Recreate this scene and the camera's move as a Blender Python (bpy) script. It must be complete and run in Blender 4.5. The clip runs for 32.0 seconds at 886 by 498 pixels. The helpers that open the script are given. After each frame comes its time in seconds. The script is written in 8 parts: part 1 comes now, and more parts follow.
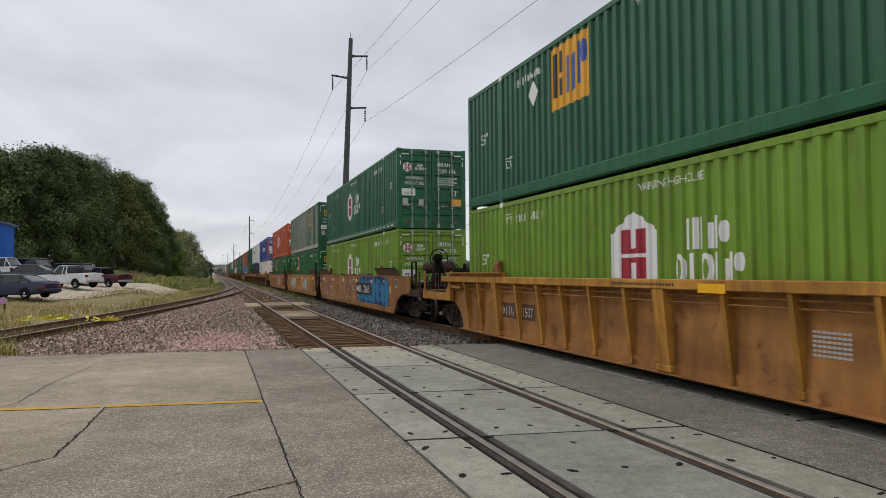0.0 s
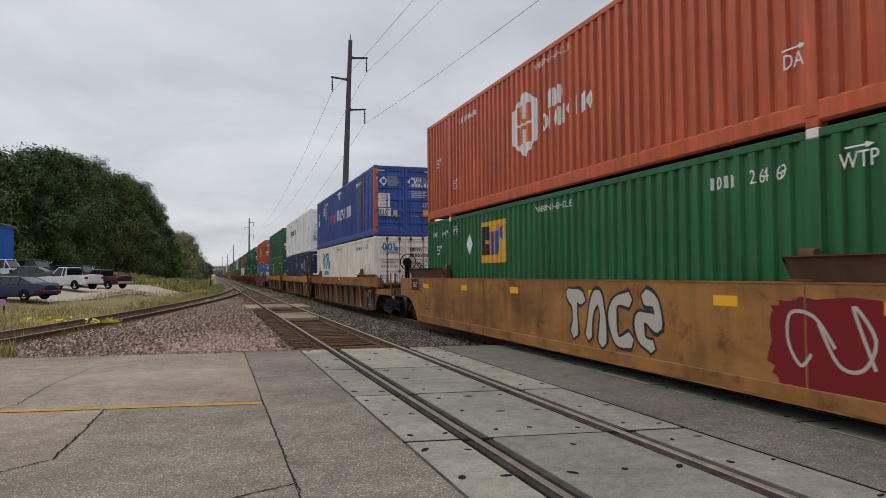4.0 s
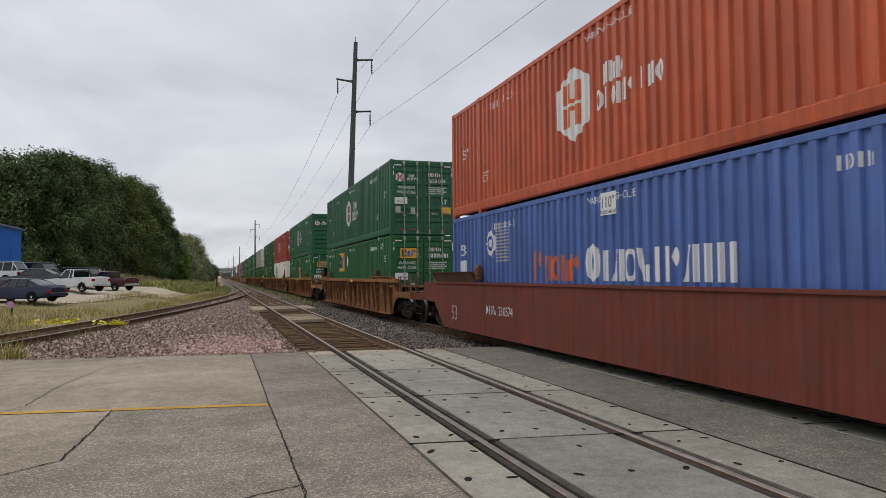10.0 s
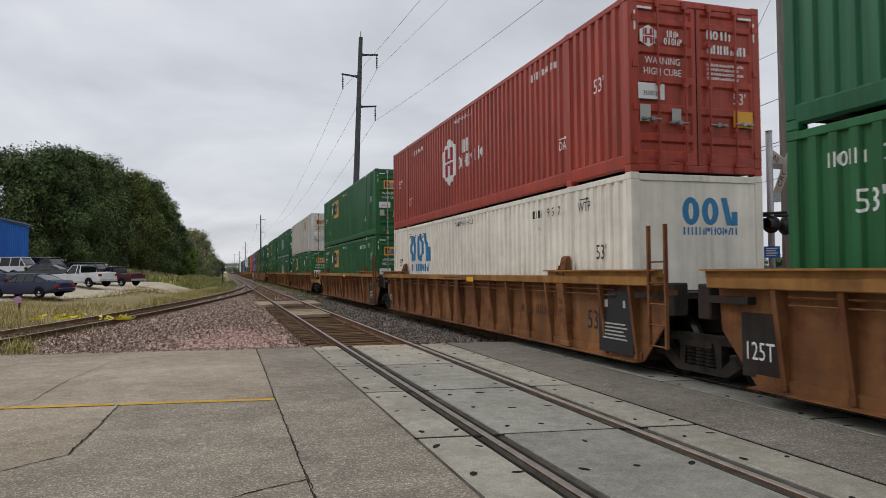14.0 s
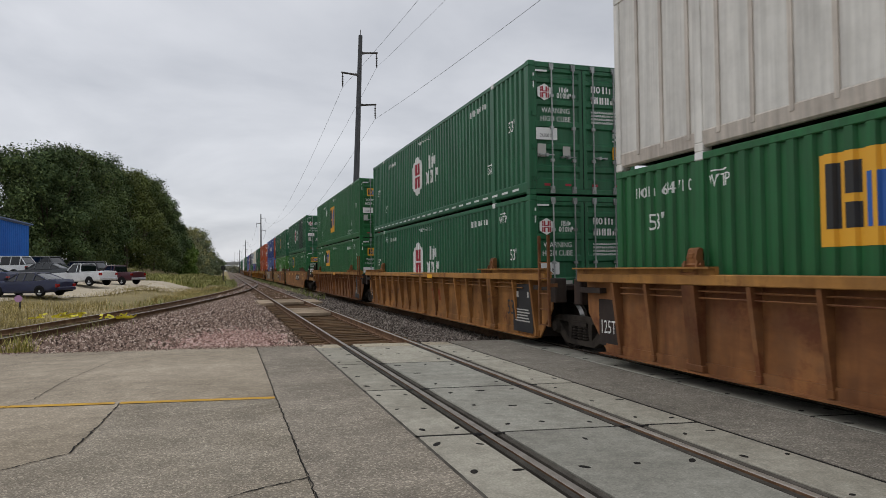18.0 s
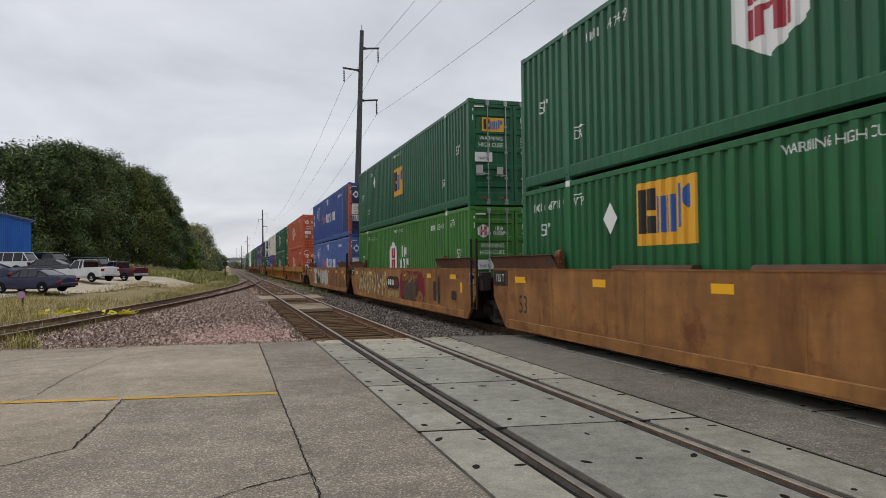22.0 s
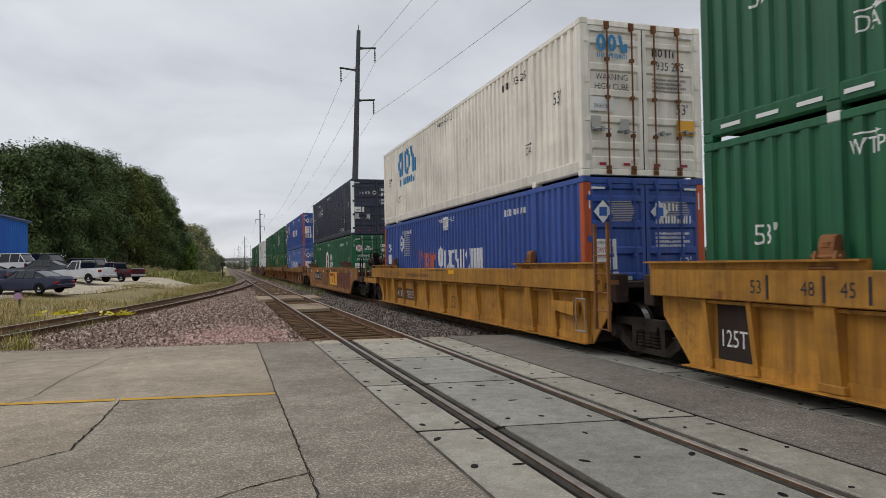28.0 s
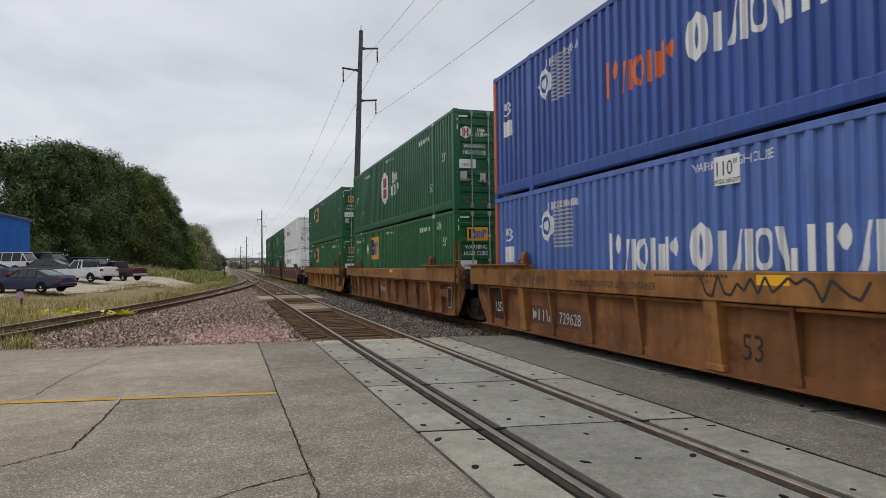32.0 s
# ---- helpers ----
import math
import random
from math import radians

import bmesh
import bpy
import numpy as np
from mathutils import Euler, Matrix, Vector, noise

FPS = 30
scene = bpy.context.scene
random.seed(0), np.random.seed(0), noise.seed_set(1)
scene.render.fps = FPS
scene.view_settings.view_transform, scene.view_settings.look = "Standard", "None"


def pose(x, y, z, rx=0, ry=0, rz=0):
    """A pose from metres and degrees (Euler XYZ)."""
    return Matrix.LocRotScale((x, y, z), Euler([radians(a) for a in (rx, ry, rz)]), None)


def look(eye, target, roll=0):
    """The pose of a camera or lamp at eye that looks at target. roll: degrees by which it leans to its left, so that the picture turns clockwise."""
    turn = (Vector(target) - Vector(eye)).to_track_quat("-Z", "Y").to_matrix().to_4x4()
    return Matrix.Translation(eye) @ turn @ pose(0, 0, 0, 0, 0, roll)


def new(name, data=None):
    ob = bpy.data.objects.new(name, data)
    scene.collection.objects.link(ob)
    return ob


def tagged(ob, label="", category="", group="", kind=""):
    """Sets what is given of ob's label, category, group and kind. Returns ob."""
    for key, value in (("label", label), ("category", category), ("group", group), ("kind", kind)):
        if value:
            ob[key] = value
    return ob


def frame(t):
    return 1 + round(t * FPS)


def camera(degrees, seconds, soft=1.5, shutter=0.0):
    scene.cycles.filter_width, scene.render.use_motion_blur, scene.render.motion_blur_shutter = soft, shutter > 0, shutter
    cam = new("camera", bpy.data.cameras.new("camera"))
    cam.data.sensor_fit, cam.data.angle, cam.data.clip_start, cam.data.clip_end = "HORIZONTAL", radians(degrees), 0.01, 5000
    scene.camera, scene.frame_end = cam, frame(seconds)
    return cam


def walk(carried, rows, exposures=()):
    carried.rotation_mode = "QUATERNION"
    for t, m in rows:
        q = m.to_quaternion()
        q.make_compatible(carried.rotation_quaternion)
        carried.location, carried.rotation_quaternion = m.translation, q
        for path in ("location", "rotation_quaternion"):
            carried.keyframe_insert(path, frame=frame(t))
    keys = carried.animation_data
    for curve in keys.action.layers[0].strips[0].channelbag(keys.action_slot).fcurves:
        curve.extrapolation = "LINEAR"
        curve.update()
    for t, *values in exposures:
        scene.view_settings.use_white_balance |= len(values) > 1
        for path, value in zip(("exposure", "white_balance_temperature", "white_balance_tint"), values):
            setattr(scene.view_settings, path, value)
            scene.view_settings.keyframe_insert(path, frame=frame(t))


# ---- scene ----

EYE = (0.0, 0.0, 1.635)


def aim(yaw, pitch, roll):
    """The camera's pose: yaw to the right of the tracks' line, pitch upwards, roll, in degrees."""
    a, b = radians(yaw), radians(pitch)
    way = (math.sin(a) * math.cos(b), math.cos(a) * math.cos(b), math.sin(b))
    return look(EYE, [e + 10 * w for e, w in zip(EYE, way)], roll)


cam = camera(65.9, 32.0, soft=0.75, shutter=0.05)
walk(cam, [
    (0.0, aim(18.49, 1.91, -0.44)), (0.5, aim(18.39, 1.92, -0.50)), (1.0, aim(18.29, 1.89, -0.49)),
    (1.5, aim(18.24, 1.86, -0.50)), (2.0, aim(18.25, 1.91, -0.49)), (2.5, aim(18.51, 1.97, -0.61)),
    (3.0, aim(18.55, 2.01, -0.46)), (3.5, aim(18.57, 2.02, -0.46)), (5.5, aim(18.22, 2.12, -0.50)),
    (6.0, aim(18.24, 2.07, -0.56)), (6.5, aim(18.43, 2.04, -0.63)), (7.0, aim(18.48, 2.14, -0.77)),
    (7.5, aim(18.42, 2.12, -0.66)), (8.0, aim(18.35, 2.09, -0.61)), (8.5, aim(18.23, 2.16, -0.61)),
    (9.0, aim(18.33, 2.13, -0.66)), (9.5, aim(18.29, 2.13, -0.61)), (10.0, aim(18.06, 2.18, -0.55)),
    (10.5, aim(18.02, 2.04, -0.65)), (11.0, aim(17.93, 1.86, -0.66)), (11.5, aim(17.81, 1.86, -0.72)),
    (12.0, aim(17.80, 1.86, -0.67)), (12.5, aim(17.68, 1.79, -0.54)), (13.0, aim(17.62, 1.73, -0.50)),
    (13.5, aim(17.63, 1.65, -0.65)), (14.0, aim(17.61, 1.77, -0.58)), (14.5, aim(17.73, 1.98, -0.62)),
    (16.5, aim(17.63, 1.74, -0.67)), (17.0, aim(17.64, 1.74, -0.59)), (17.5, aim(17.61, 1.68, -0.51)),
    (18.0, aim(17.59, 1.62, -0.69)), (18.5, aim(17.60, 1.48, -0.82)), (19.0, aim(17.58, 1.43, -0.67)),
    (19.5, aim(17.52, 1.35, -0.66)), (20.0, aim(17.47, 1.31, -0.77)), (20.5, aim(17.44, 1.23, -0.86)),
    (21.0, aim(17.44, 1.20, -0.81)), (21.5, aim(17.39, 1.18, -0.75)), (22.0, aim(17.44, 1.25, -0.76)),
    (22.5, aim(17.43, 1.17, -0.72)), (23.0, aim(17.52, 1.17, -0.86)), (23.5, aim(17.50, 1.05, -0.82)),
    (24.0, aim(17.53, 1.23, -0.69)), (24.5, aim(17.50, 1.24, -0.74)), (25.0, aim(17.49, 1.20, -0.92)),
    (25.5, aim(17.57, 1.26, -0.96)), (27.5, aim(17.64, 1.32, -0.91)), (28.0, aim(17.64, 1.22, -0.97)),
    (28.5, aim(17.64, 1.26, -0.92)), (29.0, aim(17.70, 1.33, -0.91)), (29.5, aim(17.66, 1.37, -0.89)),
    (30.0, aim(17.70, 1.37, -0.83)), (30.5, aim(17.63, 1.28, -0.82)), (31.0, aim(17.71, 1.26, -0.71)),
    (31.5, aim(17.70, 1.30, -0.79)), (32.0, aim(17.51, 1.26, -0.75)),
], [(0.0, 0.06), (1.0, 0.0), (2.0, -0.03), (6.0, -0.1), (8.0, 0.03), (13.0, 0.02), (17.0, -0.04), (23.0, 0.05), (28.0, 0.02), (32.0, 0.05)])

# ---- sky and sun ----
SUN_DIR = Vector((-0.62, 0.42, 0.66))
world = bpy.data.worlds.new("overcast_sky")
scene.world = world
world.use_nodes = True


def overcast():
    nt = world.node_tree
    nt.nodes.clear()
    n, l = nt.nodes.new, nt.links.new
    out, bg = n("ShaderNodeOutputWorld"), n("ShaderNodeBackground")
    co, sep = n("ShaderNodeTexCoord"), n("ShaderNodeSeparateXYZ")
    up = n("ShaderNodeMath")
    up.operation, up.inputs[1].default_value = "MAXIMUM", 0.0
    lift = n("ShaderNodeMath")
    lift.operation, lift.inputs[1].default_value = "ADD", 0.22
    dx, dy = n("ShaderNodeMath"), n("ShaderNodeMath")
    dx.operation = dy.operation = "DIVIDE"
    flat = n("ShaderNodeCombineXYZ")
    l(co.outputs["Generated"], sep.inputs[0])
    l(sep.outputs["Z"], up.inputs[0])
    l(up.outputs[0], lift.inputs[0])
    for d, axis in ((dx, "X"), (dy, "Y")):
        l(sep.outputs[axis], d.inputs[0])
        l(lift.outputs[0], d.inputs[1])
    l(dx.outputs[0], flat.inputs[0])
    l(dy.outputs[0], flat.inputs[1])
    cloud = n("ShaderNodeTexNoise")
    cloud.inputs["Scale"].default_value, cloud.inputs["Detail"].default_value = 1.15, 7.0
    cloud.inputs["Roughness"].default_value, cloud.inputs["Distortion"].default_value = 0.52, 0.3
    l(flat.outputs[0], cloud.inputs["Vector"])
    ramp = n("ShaderNodeValToRGB")
    e = ramp.color_ramp.elements
    e[0].position, e[0].color = 0.32, (0.53, 0.55, 0.60, 1)
    e[1].position, e[1].color = 0.60, (0.74, 0.755, 0.80, 1)
    l(cloud.outputs["Fac"], ramp.inputs["Fac"])
    sky = n("ShaderNodeTexSky")
    sky.sky_type, sky.sun_disc = "NISHITA", False
    sky.sun_elevation, sky.sun_rotation = math.asin(SUN_DIR.normalized().z), math.atan2(SUN_DIR.x, SUN_DIR.y)
    dim = n("ShaderNodeMixRGB")
    dim.blend_type = "MULTIPLY"
    dim.inputs[0].default_value, dim.inputs[2].default_value = 1.0, (0.1, 0.1, 0.1, 1)
    l(sky.outputs[0], dim.inputs[1])
    mix = n("ShaderNodeMixRGB")
    mix.inputs[0].default_value = 0.92
    l(dim.outputs[0], mix.inputs[1])
    l(ramp.outputs[0], mix.inputs[2])
    # an overcast sky grows brighter overhead
    dome = n("ShaderNodeMapRange")
    dome.inputs["From Min"].default_value, dome.inputs["From Max"].default_value = 0.40, 0.95
    dome.inputs["To Min"].default_value, dome.inputs["To Max"].default_value = 1.0, 1.75
    l(sep.outputs["Z"], dome.inputs["Value"])
    rise = n("ShaderNodeMixRGB")
    rise.blend_type, rise.inputs[0].default_value = "MULTIPLY", 1.0
    l(mix.outputs[0], rise.inputs[1])
    l(dome.outputs[0], rise.inputs[2])
    l(rise.outputs[0], bg.inputs["Color"])
    bg.inputs["Strength"].default_value = 1.0
    l(bg.outputs[0], out.inputs["Surface"])


overcast()
sun = new("sun", bpy.data.lights.new("sun", "SUN"))
sun.data.energy, sun.data.angle, sun.data.color = 0.5, radians(25), (1.0, 0.97, 0.92)
sun.matrix_world = look(SUN_DIR * 100, (0, 0, 0))

# ---- materials ----
MATS = {}


def material(name, rough=0.7, metal=0.0):
    m = bpy.data.materials.new(name)
    m.use_nodes = True
    b = m.node_tree.nodes["Principled BSDF"]
    b.inputs["Roughness"].default_value, b.inputs["Metallic"].default_value = rough, metal
    b.inputs["Specular IOR Level"].default_value = 0.5 if rough < 0.6 else 0.12
    MATS[name] = m
    return m, m.node_tree.nodes.new, m.node_tree.links.new, b


def coords(n, l, scale=(1, 1, 1), spread=40.0):
    """Object coordinates in metres, shifted at random from object to object."""
    co, info, mul, add, mp = n("ShaderNodeTexCoord"), n("ShaderNodeObjectInfo"), n("ShaderNodeMath"), n("ShaderNodeVectorMath"), n("ShaderNodeMapping")
    mul.operation, mul.inputs[1].default_value = "MULTIPLY", spread
    l(info.outputs["Random"], mul.inputs[0])
    add.operation = "ADD"
    l(co.outputs["Object"], add.inputs[0])
    l(mul.outputs[0], add.inputs[1])
    mp.inputs["Scale"].default_value = scale
    l(add.outputs[0], mp.inputs["Vector"])
    return mp.outputs[0], info.outputs["Random"]


def noise_at(n, l, vec, scale, detail=4.0, rough=0.55):
    t = n("ShaderNodeTexNoise")
    t.inputs["Scale"].default_value, t.inputs["Detail"].default_value, t.inputs["Roughness"].default_value = scale, detail, rough
    l(vec, t.inputs["Vector"])
    return t.outputs["Fac"]


def ramp_of(n, l, fac, stops):
    r = n("ShaderNodeValToRGB")
    while len(r.color_ramp.elements) < len(stops):
        r.color_ramp.elements.new(0.5)
    for e, (p, c) in zip(r.color_ramp.elements, stops):
        e.position, e.color = p, (*c, 1) if len(c) == 3 else c
    l(fac, r.inputs["Fac"])
    return r.outputs["Color"]


def blend(n, l, fac, a, b, how="MIX"):
    m = n("ShaderNodeMixRGB")
    m.blend_type = how
    for socket, v in zip(m.inputs, (fac, a, b)):
        if isinstance(v, (int, float)):
            socket.default_value = v
        elif isinstance(v, tuple):
            socket.default_value = (*v, 1)
        else:
            l(v, socket)
    return m.outputs[0]


def bump(n, l, b, height, strength, dist):
    k = n("ShaderNodeBump")
    k.inputs["Strength"].default_value, k.inputs["Distance"].default_value = strength, dist
    l(height, k.inputs["Height"])
    l(k.outputs[0], b.inputs["Normal"])


def surface(name, dark, light, scale, rough=0.8, metal=0.0, fine=None, relief=0.3, dist=0.004, rand=0.25, stretch=(1, 1, 1), speck=0.0):
    """A worn plain surface: broad patches, fine grain, and a random shade from piece to piece."""
    m, n, l, b = material(name, rough, metal)
    v, r = coords(n, l, stretch)
    broad, grain = noise_at(n, l, v, scale, 5), noise_at(n, l, v, fine or scale * 14, 4, 0.65)
    c = ramp_of(n, l, broad, [(0.3, dark), (0.7, light)])
    g = ramp_of(n, l, grain, [(0.25, (0.62, 0.62, 0.62)), (0.75, (1.25, 1.25, 1.25))])
    c = blend(n, l, 0.75, c, g, "MULTIPLY")
    if speck:
        chips = n("ShaderNodeTexVoronoi")
        chips.inputs["Scale"].default_value = fine * 1.3
        l(v, chips.inputs["Vector"])
        tone = n("ShaderNodeSeparateColor")
        l(chips.outputs["Color"], tone.inputs[0])
        c = blend(n, l, 1.0, c, ramp_of(n, l, tone.outputs[0], [(0.0, (1 - speck,) * 3), (0.72, (1.0,) * 3), (0.9, (1.0 + speck * 0.9,) * 3), (1.0, (1 + speck * 2.4,) * 3)]), "MULTIPLY")
        mid = ramp_of(n, l, noise_at(n, l, v, scale * 6, 6, 0.7), [(0.35, (0.82,) * 3), (0.65, (1.12,) * 3)])
        c = blend(n, l, 1.0, c, mid, "MULTIPLY")
    k = ramp_of(n, l, r, [(0.0, (1 - rand,) * 3), (1.0, (1 + rand,) * 3)])
    c = blend(n, l, 1.0, c, k, "MULTIPLY")
    l(c, b.inputs["Base Color"])
    bump(n, l, b, grain, relief, dist)
    return m


def paint(name, rgb, rough=0.42, dirt=0.35, rust=0.0, rust_scale=3.4, streak=0.3, rand=0.10, rust_rgb=(0.16, 0.055, 0.02)):
    """Weathered paint on steel: faded patches, rain streaks down the sheet, grime, and rust that breaks through."""
    m, n, l, b = material(name, rough)
    b.inputs["Specular IOR Level"].default_value = 0.42 if rough < 0.5 else 0.25
    v, r = coords(n, l)
    v2, _ = coords(n, l, (3.0, 3.0, 0.6) if rust > 0.3 else (9.0, 9.0, 0.45))
    fade = noise_at(n, l, v, 0.7, 4)
    c = ramp_of(n, l, fade, [(0.3, tuple(x * 0.88 for x in rgb)), (0.72, tuple(min(1, x * 1.10 + 0.006) for x in rgb))])
    run = ramp_of(n, l, noise_at(n, l, v2, 1.0, 3), [(0.35, (1 - streak,) * 3), (0.62, (1.06,) * 3)])
    c = blend(n, l, 0.8, c, run, "MULTIPLY")
    grime = ramp_of(n, l, noise_at(n, l, v, 2.6, 8, 0.7), [(0.42, (0, 0, 0)), (0.78, (dirt,) * 3)])
    c = blend(n, l, grime, c, (0.075, 0.062, 0.048))
    if rust:
        spots = ramp_of(n, l, noise_at(n, l, v, rust_scale, 9, 0.72), [(0.70 - rust * 0.42, (0, 0, 0)), (0.80 - rust * 0.42, (0.9,) * 3)])
        c = blend(n, l, spots, c, rust_rgb)
        v3, _ = coords(n, l, (1.0, 0.55, 1.6))
        worn = ramp_of(n, l, noise_at(n, l, v3, 0.8, 6, 0.62), [(0.40, (0, 0, 0)), (0.66, (min(1.0, rust * 1.5),) * 3)])
        c = blend(n, l, worn, c, tuple(x * 0.55 for x in rust_rgb))
        drip = ramp_of(n, l, noise_at(n, l, v2, 0.55, 4, 0.6), [(0.52, (0, 0, 0)), (0.70, (min(0.85, rust * 1.6),) * 3)])
        c = blend(n, l, drip, c, tuple(x * 0.45 for x in rust_rgb))
    k = ramp_of(n, l, r, [(0.0, (1 - rand,) * 3), (1.0, (1 + rand,) * 3)])
    c = blend(n, l, 1.0, c, k, "MULTIPLY")
    l(c, b.inputs["Base Color"])
    bump(n, l, b, noise_at(n, l, v, 5.0, 5), 0.25, 0.006)
    return m


def plain(name, rgb, rough=0.5, metal=0.0, glow=0.0):
    m, n, l, b = material(name, rough, metal)
    b.inputs["Base Color"].default_value = (*rgb, 1)
    if glow:
        b.inputs["Emission Color"].default_value, b.inputs["Emission Strength"].default_value = (*rgb, 1), glow
    return m


# containers
GREEN = paint("dark_green_paint", (0.011, 0.112, 0.044), dirt=0.1)
GREEN2 = paint("mid_green_paint", (0.010, 0.118, 0.031), dirt=0.12)
LIME = paint("lime_green_paint", (0.17, 0.30, 0.02), dirt=0.2)
LEAF = paint("leaf_green_paint", (0.05, 0.20, 0.025), dirt=0.2)
ORANGE = paint("orange_paint", (0.56, 0.10, 0.028), dirt=0.25, rust=0.05)
RED = paint("red_paint", (0.42, 0.050, 0.024), dirt=0.2, rust=0.05)
BLUE = paint("royal_blue_paint", (0.032, 0.085, 0.34), dirt=0.25)
BLUE2 = paint("faded_blue_paint", (0.085, 0.16, 0.43), dirt=0.25)
DEEP_GREEN = paint("blackish_green_paint", (0.010, 0.030, 0.020), dirt=0.3)
GHOST = paint("darker_green_paint", (0.010, 0.088, 0.034), dirt=0.15)
RUST_PATCH = paint("brown_primer_patch", (0.10, 0.05, 0.03), dirt=0.4)
NAVY = paint("navy_paint", (0.012, 0.022, 0.075), dirt=0.2)
SLATE_BLUE = paint("dark_slate_blue_paint", (0.030, 0.055, 0.13), dirt=0.35)
SLATE = paint("dark_slate_paint", (0.022, 0.028, 0.055), dirt=0.2)
CREAM = paint("cream_white_paint", (0.88, 0.83, 0.72), dirt=0.08, rust=0.10, streak=0.10)
WHITE = paint("white_paint", (0.88, 0.88, 0.86), dirt=0.06, streak=0.08)
GREY = paint("pale_grey_paint", (0.70, 0.68, 0.63), dirt=0.2, streak=0.2, rust=0.06)
OLD_GREEN = paint("weathered_green_paint", (0.020, 0.105, 0.050), dirt=0.3)
POST_GREY = paint("weathered_post_metal", (0.60, 0.54, 0.47), dirt=0.3, rust=0.12)
STEEL_BAR = surface("galvanised_bar", (0.22, 0.23, 0.23), (0.42, 0.43, 0.42), 3, rough=0.5, metal=0.5)
RUBBER = plain("black_rubber", (0.012, 0.012, 0.013), 0.8)
# cars
YELLOW = paint("ochre_yellow_paint", (0.52, 0.245, 0.035), rough=0.6, dirt=0.5, rust=0.26, rust_scale=1.9, rust_rgb=(0.20, 0.075, 0.022))
TAN = paint("faded_ochre_paint", (0.37, 0.165, 0.043), rough=0.65, dirt=0.4, rust=0.34, rust_scale=1.5, rust_rgb=(0.14, 0.052, 0.019))
OCHRE = paint("worn_ochre_paint", (0.47, 0.225, 0.055), rough=0.65, dirt=0.4, rust=0.31, rust_scale=1.7, rust_rgb=(0.16, 0.060, 0.020))
RUSTY = paint("rust_brown_paint", (0.265, 0.112, 0.037), rough=0.7, dirt=0.45, rust=0.43, rust_scale=1.0, rust_rgb=(0.14, 0.045, 0.017))
BROWN = paint("dark_rust_paint", (0.118, 0.060, 0.040), rough=0.75, dirt=0.5, rust=0.4, rust_scale=1.4, rust_rgb=(0.15, 0.055, 0.022))
RUST_OCHRE = paint("rusty_ochre_paint", (0.34, 0.150, 0.042), rough=0.65, dirt=0.4, rust=0.36, rust_scale=1.2, rust_rgb=(0.17, 0.056, 0.019))
GRIMY = paint("grimy_brown_paint", (0.045, 0.028, 0.020), rough=0.75, dirt=0.5, rust=0.25)
MAROON = paint("maroon_paint", (0.17, 0.035, 0.024), rough=0.6, dirt=0.5, rust=0.2)
BLACKISH = paint("black_grimy_paint", (0.016, 0.014, 0.013), rough=0.7, dirt=0.4, rust=0.15)
GRIME = surface("oily_cast_steel", (0.005, 0.0042, 0.0035), (0.02, 0.016, 0.013), 4, rough=0.75, metal=0.0)
DUSTSTEEL = surface("dusty_cast_steel", (0.010, 0.008, 0.007), (0.05, 0.041, 0.033), 3, rough=0.8)
WHEEL = surface("wheel_steel", (0.012, 0.010, 0.008), (0.04, 0.031, 0.024), 5, rough=0.6, metal=0.3)
TREAD = surface("polished_tread", (0.16, 0.15, 0.14), (0.30, 0.29, 0.28), 8, rough=0.4, metal=1.0)
# marks
M_WHITE = plain("white_marking", (0.72, 0.72, 0.70), 0.55)
M_RED = plain("red_marking", (0.33, 0.02, 0.035), 0.5)
M_AMBER = plain("amber_decal", (0.72, 0.36, 0.02), 0.5)
M_BLACK = plain("black_marking", (0.015, 0.015, 0.016), 0.55)
M_BLUE = plain("blue_marking", (0.02, 0.10, 0.36), 0.5)
M_SKY = plain("bright_blue_marking", (0.02, 0.20, 0.42), 0.5)
M_ORANGE = plain("orange_marking", (0.62, 0.13, 0.03), 0.5)
M_GREYW = plain("faded_white_marking", (0.42, 0.41, 0.38), 0.6)
M_YELLOW = plain("reflective_yellow", (0.85, 0.42, 0.01), 0.35)
M_MUSTARD = plain("mustard_spray_paint", (0.34, 0.235, 0.085), 0.6)
M_BONE = plain("bone_white_spray_paint", (0.46, 0.42, 0.36), 0.6)
M_DKRED = plain("dark_red_spray_paint", (0.19, 0.018, 0.022), 0.6)
M_DKGREEN = plain("bottle_green_spray_paint", (0.018, 0.062, 0.05), 0.6)
M_SPRAYBLUE = plain("dull_blue_spray_paint", (0.035, 0.17, 0.30), 0.6)
M_DEEPBLUE = plain("deep_blue_spray_paint", (0.012, 0.035, 0.11), 0.6)
M_PALEBLUE = plain("pale_blue_spray_paint", (0.16, 0.38, 0.52), 0.6)
M_RUSTRED = plain("faded_red_marking", (0.24, 0.05, 0.022), 0.6)
